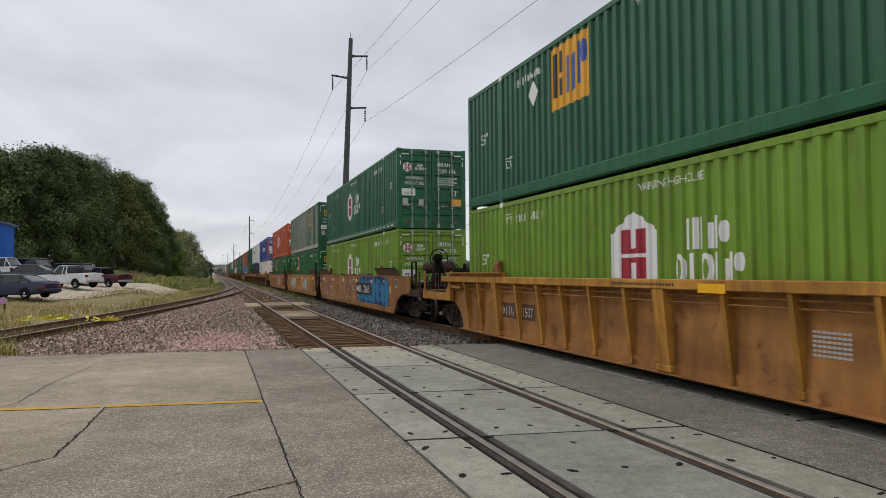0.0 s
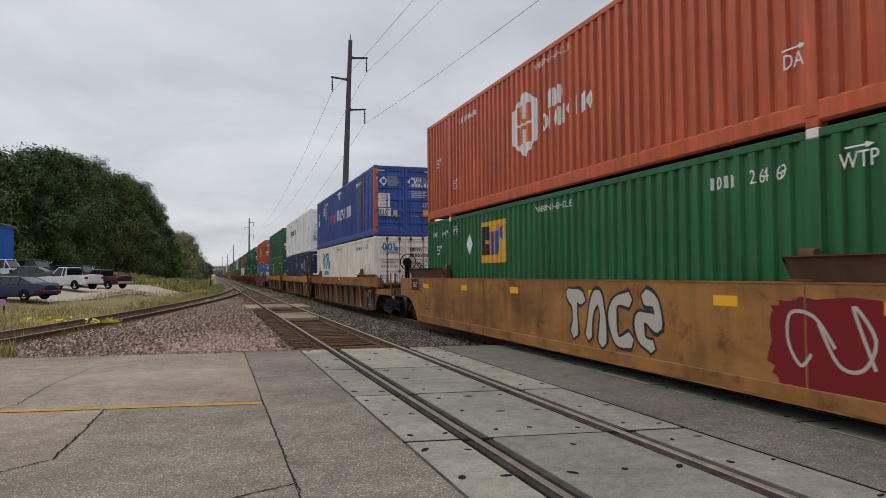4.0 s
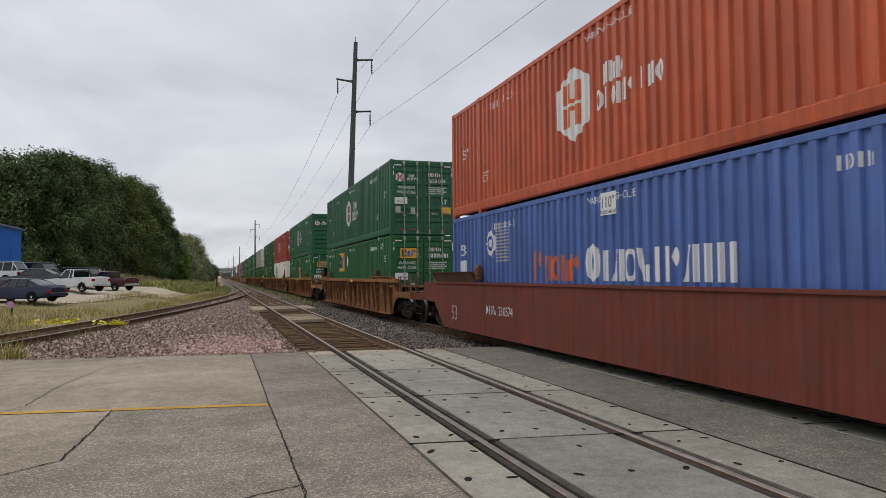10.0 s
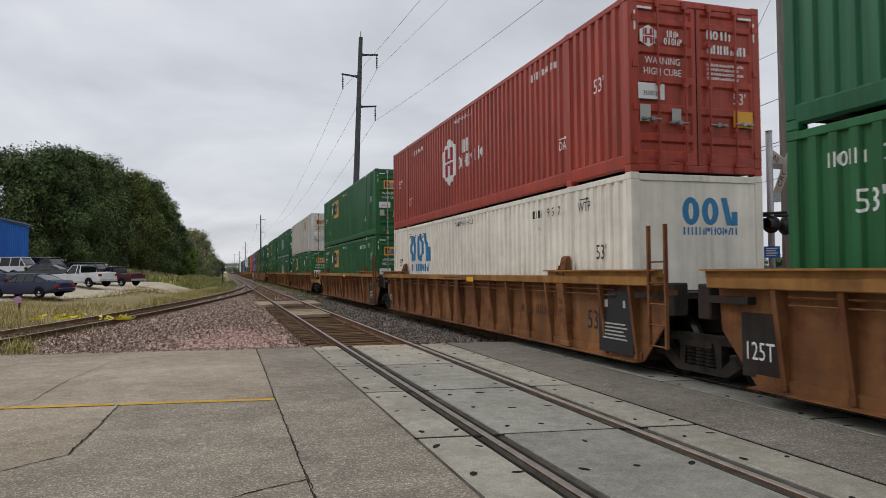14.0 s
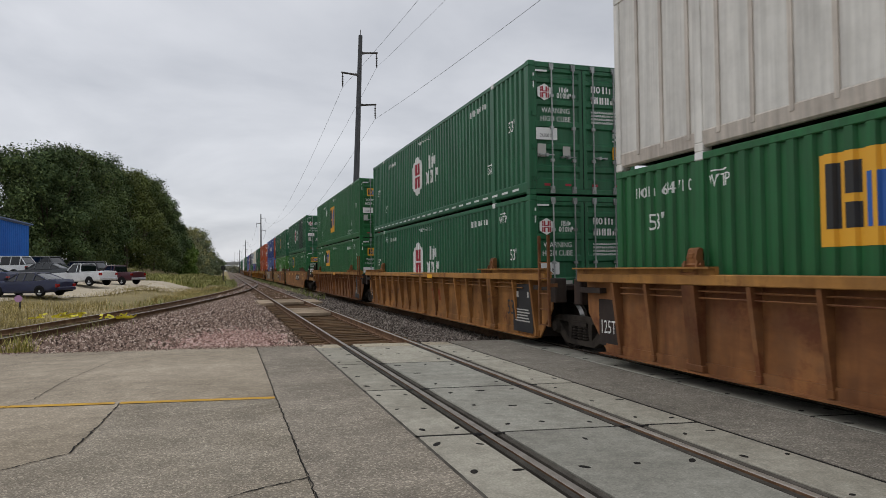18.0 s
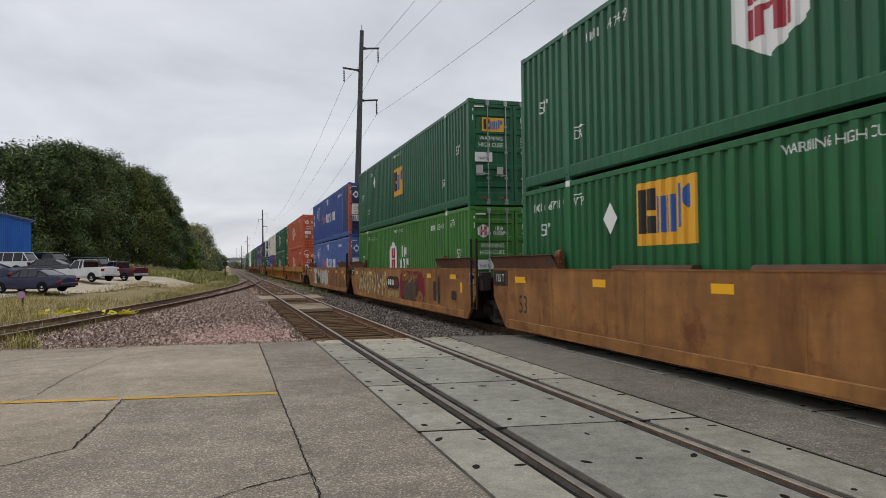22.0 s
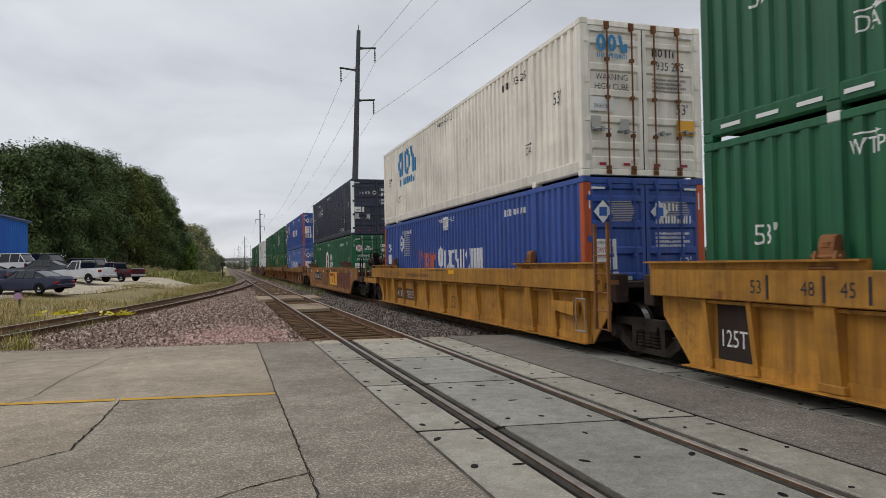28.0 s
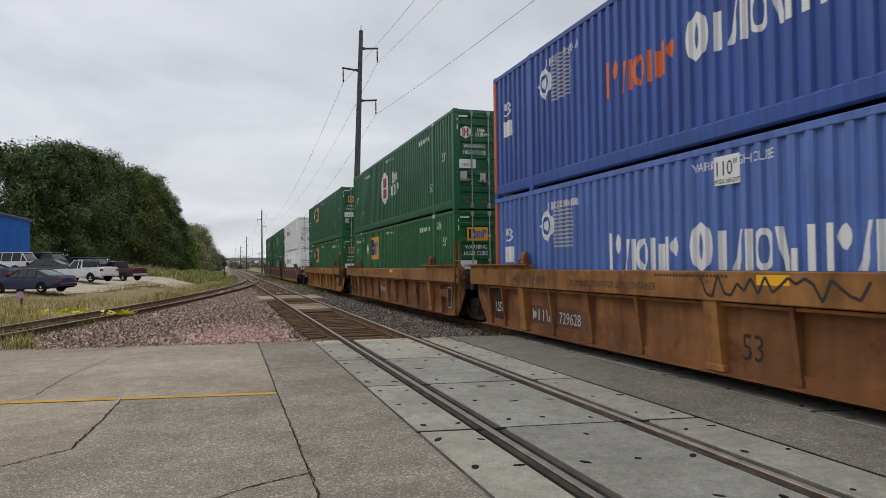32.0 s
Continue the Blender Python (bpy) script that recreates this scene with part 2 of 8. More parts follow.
# ground
CONCRETE = surface("old_road_concrete", (0.264, 0.22, 0.161), (0.389, 0.327, 0.246), 0.5, rough=0.95, fine=50, relief=0.5, dist=0.003, rand=0.03, speck=0.22)
CHIPS = surface("coarse_chip_seal", (0.217, 0.184, 0.138), (0.349, 0.303, 0.238), 0.6, rough=0.95, fine=60, relief=0.8, dist=0.005, rand=0.03, speck=0.36)
ASPHALT = surface("worn_grey_asphalt", (0.209, 0.18, 0.141), (0.306, 0.265, 0.211), 0.7, rough=0.95, fine=55, relief=0.5, dist=0.003, rand=0.04, speck=0.35)
PANEL = surface("precast_panel_concrete", (0.301, 0.278, 0.223), (0.406, 0.378, 0.308), 1.1, rough=0.9, fine=50, relief=0.15, dist=0.002, rand=0.15, speck=0.06)
PANEL_BLUE = surface("bluish_panel_concrete", (0.235, 0.225, 0.189), (0.329, 0.317, 0.269), 0.9, rough=0.9, fine=50, relief=0.15, dist=0.002, rand=0.12, speck=0.06)
PANEL_DUST = surface("dusty_panel_concrete", (0.362, 0.31, 0.229), (0.466, 0.407, 0.305), 1.1, rough=0.95, fine=50, relief=0.15, dist=0.002, rand=0.08, speck=0.06)
# oil stain plus the train's shade, both put into the panel colour
PANEL_SHADED = surface("oily_shaded_panel_concrete", (0.027, 0.0248, 0.0216), (0.0765, 0.0711, 0.0621), 0.8, rough=0.9, fine=40, relief=0.3, dist=0.002, rand=0.12, speck=0.2)
SEAM = surface("black_joint_filler", (0.008, 0.0075, 0.007), (0.026, 0.023, 0.02), 4, rough=0.9)
RAIL = surface("brown_rail_steel", (0.085, 0.046, 0.026), (0.185, 0.108, 0.062), 3, rough=0.8, metal=0.0)
RAILTOP = surface("worn_rail_head", (0.20, 0.17, 0.14), (0.32, 0.285, 0.245), 6, rough=0.5, metal=0.3)
TIE = surface("weathered_tie_wood", (0.07, 0.039, 0.0198), (0.16, 0.101, 0.055), 2, rough=0.95, fine=18, rand=0.35, stretch=(1, 6, 6))
BED = surface("ballast_bed", (0.12, 0.092, 0.07), (0.26, 0.205, 0.165), 1.2, rough=1.0, fine=22, relief=1.0, dist=0.03, rand=0.0)
SOIL = surface("dry_soil_and_grass", (0.163, 0.134, 0.0624), (0.344, 0.278, 0.144), 0.16, rough=1.0, fine=6, relief=0.7, dist=0.05, rand=0.0)
GRAVEL = surface("pale_gravel_lot", (0.414, 0.351, 0.252), (0.577, 0.503, 0.385), 0.22, rough=1.0, fine=14, relief=0.6, dist=0.02, rand=0.0)
# the grey asphalt again, darker: the train's shade is in its colour
ASPHALT2 = surface("train_shaded_asphalt", (0.172, 0.154, 0.126), (0.25, 0.226, 0.187), 0.7, rough=0.95, fine=55, relief=0.5, dist=0.003, rand=0.04, speck=0.3)
FLANGE = surface("grey_rubber_flange", (0.045, 0.0391, 0.0322), (0.0945, 0.0851, 0.0713), 3, rough=0.9, fine=30)
LINE = surface("worn_yellow_line_paint", (0.42, 0.24, 0.04), (0.62, 0.36, 0.06), 3, rough=0.8, fine=40, rand=0.0)
WOODPOLE = surface("grey_pole_wood", (0.13, 0.12, 0.105), (0.23, 0.215, 0.19), 1.5, rough=0.95, stretch=(8, 8, 0.5), rand=0.1)
POLESTEEL = surface("dark_weathering_pole", (0.055, 0.058, 0.064), (0.105, 0.108, 0.115), 1.5, rough=0.8, stretch=(8, 8, 0.5), rand=0.1)
BARK = surface("tree_bark", (0.05, 0.04, 0.03), (0.13, 0.105, 0.08), 3, rough=1.0)


def foliage(name, a, b_, c_):
    m, n, l, b = material(name, 0.75)
    geo = n("ShaderNodeNewGeometry")
    c = ramp_of(n, l, geo.outputs["Random Per Island"], [(0.0, a), (0.6, b_), (1.0, c_)])
    v, r = coords(n, l)
    k = ramp_of(n, l, noise_at(n, l, v, 0.28, 4), [(0.3, (0.5,) * 3), (0.7, (1.5,) * 3)])
    c = blend(n, l, 1.0, c, k, "MULTIPLY")
    c = blend(n, l, 1.0, c, ramp_of(n, l, r, [(0.0, (0.82, 0.9, 0.95)), (0.5, (1.0, 1.0, 0.95)), (1.0, (1.3, 1.12, 0.85))]), "MULTIPLY")
    l(c, b.inputs["Base Color"])
    return m


def stones(name, stops):
    m, n, l, b = material(name, 0.95)
    geo = n("ShaderNodeNewGeometry")
    l(ramp_of(n, l, geo.outputs["Random Per Island"], stops), b.inputs["Base Color"])
    return m


LEAVES = foliage("broad_leaves", (0.042, 0.066, 0.028), (0.080, 0.112, 0.042), (0.128, 0.162, 0.06))
LEAVES2 = foliage("thin_yellowing_leaves", (0.12, 0.14, 0.07), (0.18, 0.20, 0.105), (0.27, 0.28, 0.16))
GRASS = foliage("dry_grass_blades", (0.13, 0.114, 0.042), (0.29, 0.242, 0.10), (0.52, 0.44, 0.23))
BALLAST = stones("ballast_stones", [(0, (0.055, 0.037, 0.029)), (0.35, (0.18, 0.122, 0.095)), (0.75, (0.37, 0.268, 0.212)), (1, (0.64, 0.52, 0.44))])
PINK = stones("pink_ballast_stones", [(0, (0.16, 0.09, 0.075)), (0.5, (0.44, 0.28, 0.235)), (1, (0.68, 0.50, 0.44))])
# ballast colours darkened to carry the shade under the train
SHADEST = stones("train_shade_stones", [(0, (0.02, 0.017, 0.014)), (0.6, (0.07, 0.06, 0.05)), (1, (0.16, 0.14, 0.12))])
# rust colour, darkened to hold the shade between the ties
RUSTST = stones("rust_stained_stones", [(0, (0.03, 0.019, 0.012)), (0.5, (0.10, 0.062, 0.037)), (1, (0.24, 0.165, 0.105))])
GREYST = stones("grey_ballast_stones", [(0, (0.035, 0.028, 0.023)), (0.5, (0.135, 0.112, 0.094)), (1, (0.34, 0.295, 0.255))])
LEAVES3 = foliage("bright_leaves", (0.06, 0.10, 0.02), (0.12, 0.18, 0.035), (0.20, 0.26, 0.07))
# haze of the distance is put into this pale leaf colour
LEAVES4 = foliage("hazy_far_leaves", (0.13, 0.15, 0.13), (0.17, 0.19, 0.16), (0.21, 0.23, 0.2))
GRASS2 = foliage("pale_green_grass", (0.12, 0.14, 0.036), (0.26, 0.26, 0.09), (0.50, 0.45, 0.22))
# a greener leaf colour with some distance haze mixed in
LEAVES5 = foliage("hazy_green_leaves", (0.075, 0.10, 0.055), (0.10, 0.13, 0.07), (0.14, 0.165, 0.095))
DUSTY = surface("dusty_timber", (0.232, 0.176, 0.119), (0.406, 0.317, 0.225), 2, rough=1.0, fine=20, rand=0.15)
CABLE = plain("dark_cable", (0.03, 0.03, 0.032), 0.6)
GRIME2 = surface("dark_weathered_metal", (0.03, 0.028, 0.026), (0.08, 0.075, 0.07), 3, rough=0.8)
GALV = surface("galvanised_steel", (0.30, 0.31, 0.31), (0.45, 0.46, 0.46), 2, rough=0.5, metal=0.4, rand=0.05)
SIGNWHITE = surface("reflective_white_sheet", (0.55, 0.56, 0.50), (0.68, 0.69, 0.64), 4, rough=0.5, rand=0.0)
SIGNBLUE = plain("blue_sign", (0.02, 0.12, 0.45), 0.5)
BLACKPLATE = surface("matt_black_steel", (0.010, 0.010, 0.010), (0.022, 0.022, 0.022), 4, rough=0.55, rand=0.0)
LAMP_ON = plain("lit_red_lens", (0.85, 0.012, 0.02), 0.3, glow=0.6)
LAMP_OFF = plain("dark_red_lens", (0.06, 0.004, 0.006), 0.2)
TRAILERWHITE = surface("white_sheet_metal", (0.62, 0.63, 0.63), (0.74, 0.75, 0.75), 0.6, rough=0.5, rand=0.04)
TEAL = plain("pale_teal_decal", (0.12, 0.42, 0.42), 0.5)
SHEDBLUE = surface("bright_blue_sheet", (0.008, 0.085, 0.36), (0.014, 0.125, 0.46), 0.4, rough=0.7, rand=0.0)
SHEDROOF = surface("dark_blue_roof_sheet", (0.03, 0.07, 0.16), (0.05, 0.10, 0.22), 0.5, rough=0.5, rand=0.0)
SILO = surface("pale_concrete_wall", (0.30, 0.30, 0.29), (0.40, 0.40, 0.38), 0.3, rough=0.9, rand=0.1)
FADEDPINK = plain("faded_pink_paint", (0.45, 0.26, 0.42), 0.7)
TAPE = plain("yellow_plastic_tape", (0.78, 0.68, 0.05), 0.5)
CARGLASS = plain("dark_car_glass", (0.008, 0.009, 0.011), 0.1)
CARGLASS.node_tree.nodes["Principled BSDF"].inputs["Specular IOR Level"].default_value = 0.5
TAILLIGHT = plain("red_tail_light", (0.25, 0.01, 0.01), 0.2)
HEADLIGHT = plain("clear_headlight", (0.5, 0.5, 0.5), 0.15)
RIMS = surface("alloy_wheel", (0.35, 0.35, 0.36), (0.6, 0.6, 0.62), 4, rough=0.35, metal=0.2)


def car_paint(name, rgb):
    m = surface(name, tuple(c * 0.85 for c in rgb), tuple(c * 1.1 for c in rgb), 0.9, rough=0.32, fine=30, relief=0.02, rand=0.05)
    m.node_tree.nodes["Principled BSDF"].inputs["Coat Weight"].default_value = 0.15
    return m


NAVYCAR, WHITECAR = car_paint("navy_car_paint", (0.010, 0.014, 0.050)), car_paint("white_car_paint", (0.66, 0.67, 0.68))
MAROONCAR, GREYCAR, BLACKCAR = car_paint("maroon_car_paint", (0.055, 0.008, 0.016)), car_paint("grey_car_paint", (0.04, 0.045, 0.05)), car_paint("black_car_paint", (0.012, 0.012, 0.014))

# ---- building kit ----
MESHES = {}


def box(bm, x0, x1, y0, y1, z0, z1, bevel=0.0):
    v = [bm.verts.new((x, y, z)) for z in (z0, z1) for x, y in ((x0, y0), (x1, y0), (x1, y1), (x0, y1))]
    fs = [bm.faces.new([v[i] for i in f]) for f in ((3, 2, 1, 0), (4, 5, 6, 7), (0, 1, 5, 4), (1, 2, 6, 5), (2, 3, 7, 6), (3, 0, 4, 7))]
    if bevel:
        bmesh.ops.bevel(bm, geom=list({e for f in fs for e in f.edges}), offset=bevel, segments=1, affect="EDGES")


def rod(bm, a, b, r, sides=8, r2=None, caps=True):
    """A round bar from a to b, tapering to r2."""
    a, b = Vector(a), Vector(b)
    q = (b - a).to_track_quat("Z", "Y")
    rings = []
    for p, rr in ((a, r), (b, r if r2 is None else r2)):
        rings.append([bm.verts.new(p + q @ Vector((rr * math.cos(2 * math.pi * k / sides), rr * math.sin(2 * math.pi * k / sides), 0))) for k in range(sides)])
    for k in range(sides):
        bm.faces.new((rings[0][k], rings[0][(k + 1) % sides], rings[1][(k + 1) % sides], rings[1][k]))
    if caps:
        bm.faces.new(rings[0][::-1])
        bm.faces.new(rings[1])


def lathe(bm, profile, axis="X", sides=24, centre=(0, 0, 0)):
    """Turns (along, radius) pairs round an axis."""
    rings = []
    for d, r in profile:
        ring = []
        for k in range(sides):
            c, s = r * math.cos(2 * math.pi * k / sides), r * math.sin(2 * math.pi * k / sides)
            p = {"X": (d, c, s), "Y": (s, d, c), "Z": (c, s, d)}[axis]
            ring.append(bm.verts.new([p[i] + centre[i] for i in range(3)]))
        rings.append(ring)
    for a, b in zip(rings, rings[1:]):
        for k in range(sides):
            bm.faces.new((a[k], a[(k + 1) % sides], b[(k + 1) % sides], b[k]))
    bm.faces.new(rings[0][::-1])
    bm.faces.new(rings[-1])


def plate(bm, pts, x0, x1, axis="X"):
    """A flat outline (y, z) given thickness from x0 to x1; with axis "Y" the outline is (x, z)."""
    at = (lambda d, p: (d, p[0], p[1])) if axis == "X" else (lambda d, p: (p[0], d, p[1]))
    a, b = [bm.verts.new(at(x0, p)) for p in pts], [bm.verts.new(at(x1, p)) for p in pts]
    bm.faces.new(a)
    bm.faces.new(b[::-1])
    for k in range(len(pts)):
        j = (k + 1) % len(pts)
        bm.faces.new((a[k], b[k], b[j], a[j]))


def tidy(bm):
    bmesh.ops.recalc_face_normals(bm, faces=bm.faces)


def mesh_of(key, build, smooth=False):
    """One mesh for all parts that look alike."""
    if key not in MESHES:
        bm = bmesh.new()
        build(bm)
        tidy(bm)
        me = bpy.data.meshes.new(str(key[0] if isinstance(key, tuple) else key))
        bm.to_mesh(me)
        bm.free()
        if smooth:
            me.shade_smooth()
        me.materials.append(None)
        MESHES[key] = me
    return MESHES[key]


def piece(name, me, mat, parent, label="", at=None):
    """Links a shared mesh as one part, with its own paint."""
    ob = new(name, me)
    ob.material_slots[0].link = "OBJECT"
    ob.material_slots[0].material = mat
    ob.parent = parent
    if at is not None:
        ob.matrix_basis = at
    if label:
        ob["label"] = label
    return ob


def part(name, bm, mat, parent, label="", smooth=False, kind=""):
    tidy(bm)
    me = bpy.data.meshes.new(name)
    bm.to_mesh(me)
    bm.free()
    if smooth:
        me.shade_smooth()
    me.materials.append(mat)
    ob = new(name, me)
    ob.parent = parent
    return tagged(ob, label, kind=kind)


def soup(name, verts, faces, mat, parent=None, label="", kind="stuff", smooth=False):
    """A mesh from arrays of points and faces made in bulk."""
    me = bpy.data.meshes.new(name)
    me.from_pydata(verts.tolist() if hasattr(verts, "tolist") else verts, [], faces.tolist() if hasattr(faces, "tolist") else faces)
    if smooth:
        me.shade_smooth()
    me.materials.append(mat)
    ob = new(name, me)
    ob.parent = parent
    return tagged(ob, label, kind=kind)


def thing(name, m, label, category, group=""):
    ob = new(name)
    ob.empty_display_size = 0.3
    ob.matrix_basis = m
    return tagged(ob, label, category, group)


LETTERS = {}


def letters(body):
    """Triangles of a line of writing in the built-in font: height 1 over the capitals, centred."""
    if body not in LETTERS:
        cu = bpy.data.curves.new("writing", "FONT")
        cu.body, cu.resolution_u = body, 2
        ob = new("writing", cu)
        me = bpy.data.meshes.new_from_object(ob.evaluated_get(bpy.context.evaluated_depsgraph_get()))
        co = np.array([v.co[:2] for v in me.vertices])
        faces = [tuple(p.vertices) for p in me.polygons]
        bpy.data.objects.remove(ob)
        bpy.data.curves.remove(cu)
        bpy.data.meshes.remove(me)
        lo, hi = co.min(0), co.max(0)
        co = (co - (lo + hi) / 2) / (hi[1] - lo[1])
        LETTERS[body] = (co, faces)
    return LETTERS[body]


def rect(u0, u1, v0, v1):
    return [(u0, v0), (u1, v0), (u1, v1), (u0, v1)]


def flat_shapes(shapes):
    """Shapes as lists of (u, v) outlines, or ("text", words, u, v, height): points and faces in the plane."""
    pts, faces = [], []
    for s in shapes:
        if s[0] == "text":
            _, body, u, v, h, *wide = s
            co, fs = letters(body)
            k = wide[0] if wide else 0.85
            faces += [tuple(i + len(pts) for i in f) for f in fs]
            pts += [(u + c[0] * h * k, v + c[1] * h) for c in co]
        else:
            faces.append(tuple(range(len(pts), len(pts) + len(s))))
            pts += list(s)
    return pts, faces


def word_bars(u0, u1, v0, v1, count, rng, fill=0.27):
    """Writing that stands for a name: two plain upright bars a letter."""
    step, out = (u1 - u0) / count, []
    for k in range(count):
        a = u0 + k * step
        out.append(rect(a + step * 0.06, a + step * (0.06 + fill), v0, v1))
        out.append(rect(a + step * (0.94 - fill), a + step * 0.94, v0, v0 + (v1 - v0) * rng.choice((1, 1, 0.62))))
    return out



def half_ring(cx, cy, rx, ry, tx, ty, a0, a1, n=12):
    """A band of quads between two ellipses, from one angle to another."""
    row = [radians(a0 + (a1 - a0) * k / n) for k in range(n + 1)]
    at = lambda a, x, y: (cx + x * math.cos(a), cy + y * math.sin(a))
    return [[at(a, rx, ry), at(b, rx, ry), at(b, rx - tx, ry - ty), at(a, rx - tx, ry - ty)] for a, b in zip(row, row[1:])]


def mark_word(pattern, u0, u1, v0, v1, weight=0.30):
    """Plain strokes, rings and wedges, one a letter, that stand for a painted name."""
    step, out, h, vm = (u1 - u0) / len(pattern), [], v1 - v0, (v0 + v1) / 2
    for k, kind in enumerate(pattern):
        a, b = u0 + step * (k + 0.06), u0 + step * (k + 0.94)
        t, ty = (b - a) * weight, h * min(0.2, weight * 0.6)
        if kind == "O":
            out += half_ring((a + b) / 2, vm, (b - a) / 2, h / 2, t, ty, 0, 360, 18)
        elif kind == "I":
            m = (a + b) / 2
            out.append(rect(m - t * 0.6, m + t * 0.6, v0, v1))
        elif kind in "UN":
            out += [rect(a, a + t, v0, v1), rect(b - t, b, v0, v0 + h * (0.8 if kind == "U" else 1))]
        elif kind in "AK":
            d = (b - a) * 0.34 * (1 if kind == "A" else -1)
            m = a + (0 if kind == "A" else (b - a) * 0.34)
            out += [[(m, v0), (m + t, v0), (m + t + d, v1), (m + d, v1)], rect(b - t, b, v0, v1 if kind == "A" else vm)]
        else:
            out.append(rect(a, a + t, v0, v1))
            c, r = (vm if kind == "D" else v0 + h * 0.7), (b - a - t * 1.3) / 2
            out.append([(b - r + r * math.cos(q), c + h * (0.34 if kind == "D" else 0.28) * math.sin(q)) for q in [2 * math.pi * j / 12 for j in range(12)]])
    return out


# ---- ground, road and tracks ----
TRACK_X = 3.22
SKEW = -0.165


def edge_y(x):
    """The road's far edge, askew to the tracks."""
    return 15.28 + SKEW * (x - 0.65)


def joint_y(k, x):
    """Joints between the crossing panels."""
    return 6.28 + 2.66 * k - 0.15 * (x - TRACK_X)


def smooth(a, b, t):
    t = min(1.0, max(0.0, (t - a) / (b - a)))
    return t * t * (3 - 2 * t)


def land(x, y):
    """Height of the open ground."""
    z = -0.42
    z += 0.16 * smooth(-4.0, -7.0, x) * smooth(16, 24, y)
    z += (0.16 * smooth(43, 50, y) + 0.56 * smooth(48, 61, y) + 0.15 * smooth(62, 76, y)) * smooth(-2.5, -8, x)
    z += 0.2 * smooth(-9.5, -11.5, x) * smooth(46, 50, y) + 0.5 * smooth(-12.5, -15.5, x) * smooth(55, 62, y)
    z += 1.1 * smooth(-8, -13, x) * smooth(80, 100, y)
    z -= 0.25 * smooth(11, 16, x)
    return z + 0.03 * noise.noise(Vector((x * 0.2, y * 0.2, 0)))


def grid_sheet(name, xs, ys, height, mat, label, kind="structure"):
    pts = [(x, y, height(x, y)) for y in ys for x in xs]
    n = len(xs)
    faces = [(j * n + i, j * n + i + 1, (j + 1) * n + i + 1, (j + 1) * n + i) for j in range(len(ys) - 1) for i in range(n - 1)]
    return soup(name, pts, faces, mat, None, label, kind, smooth=True)


def spread(*runs):
    out = []
    for a, b, step in runs:
        out += list(np.arange(a, b - 1e-6, step))
    return [float(v) for v in out] + [float(runs[-1][1])]


grid_sheet("ground", spread((-2500, -200, 400), (-200, -40, 20), (-40, -4, 1.5), (-4, 12, 4), (12, 60, 8), (60, 300, 40), (300, 2500, 400)),
           spread((-300, 0, 60), (0, 16, 8), (16, 120, 2), (120, 300, 20), (300, 3000, 300)), land, SOIL, "dry grassy ground reaching the horizon")

# road: four strips of surface, each a slab
road = tagged(new("road"), "worn grey concrete and asphalt road over the railway crossing", "road", kind="structure")


def slab(name, x0, x1, mat, label, y_near=-12.0, top=0.0, far=None):
    bm = bmesh.new()
    steps = max(2, int((x1 - x0) / 4))
    row = [x0 + (x1 - x0) * k / steps for k in range(steps + 1)]
    outline = [(x, y_near) for x in row] + [(x, (far or edge_y)(x)) for x in reversed(row)]
    lo = [bm.verts.new((x, y, top - 0.5)) for x, y in outline]
    hi = [bm.verts.new((x, y, top)) for x, y in outline]
    bm.faces.new(hi)
    for k in range(len(outline)):
        j = (k + 1) % len(outline)
        bm.faces.new((lo[k], lo[j], hi[j], hi[k]))
    return part(name, bm, mat, road, label)


slab("slab", -60, 0.602, CONCRETE, "pale cracked road concrete")
slab("strip", 0.610, 1.74, ASPHALT, "smooth grey asphalt strip")
slab("strip", 4.72, 5.955, ASPHALT2, "smooth grey asphalt strip")
slab("strip", 8.98, 60, ASPHALT, "worn asphalt beyond the tracks", far=lambda x: edge_y(8.98))
slab("seam", 0.598, 0.614, SEAM, "black open joint", top=-0.012)

# crossing panels
RAIL_HALF = 0.755


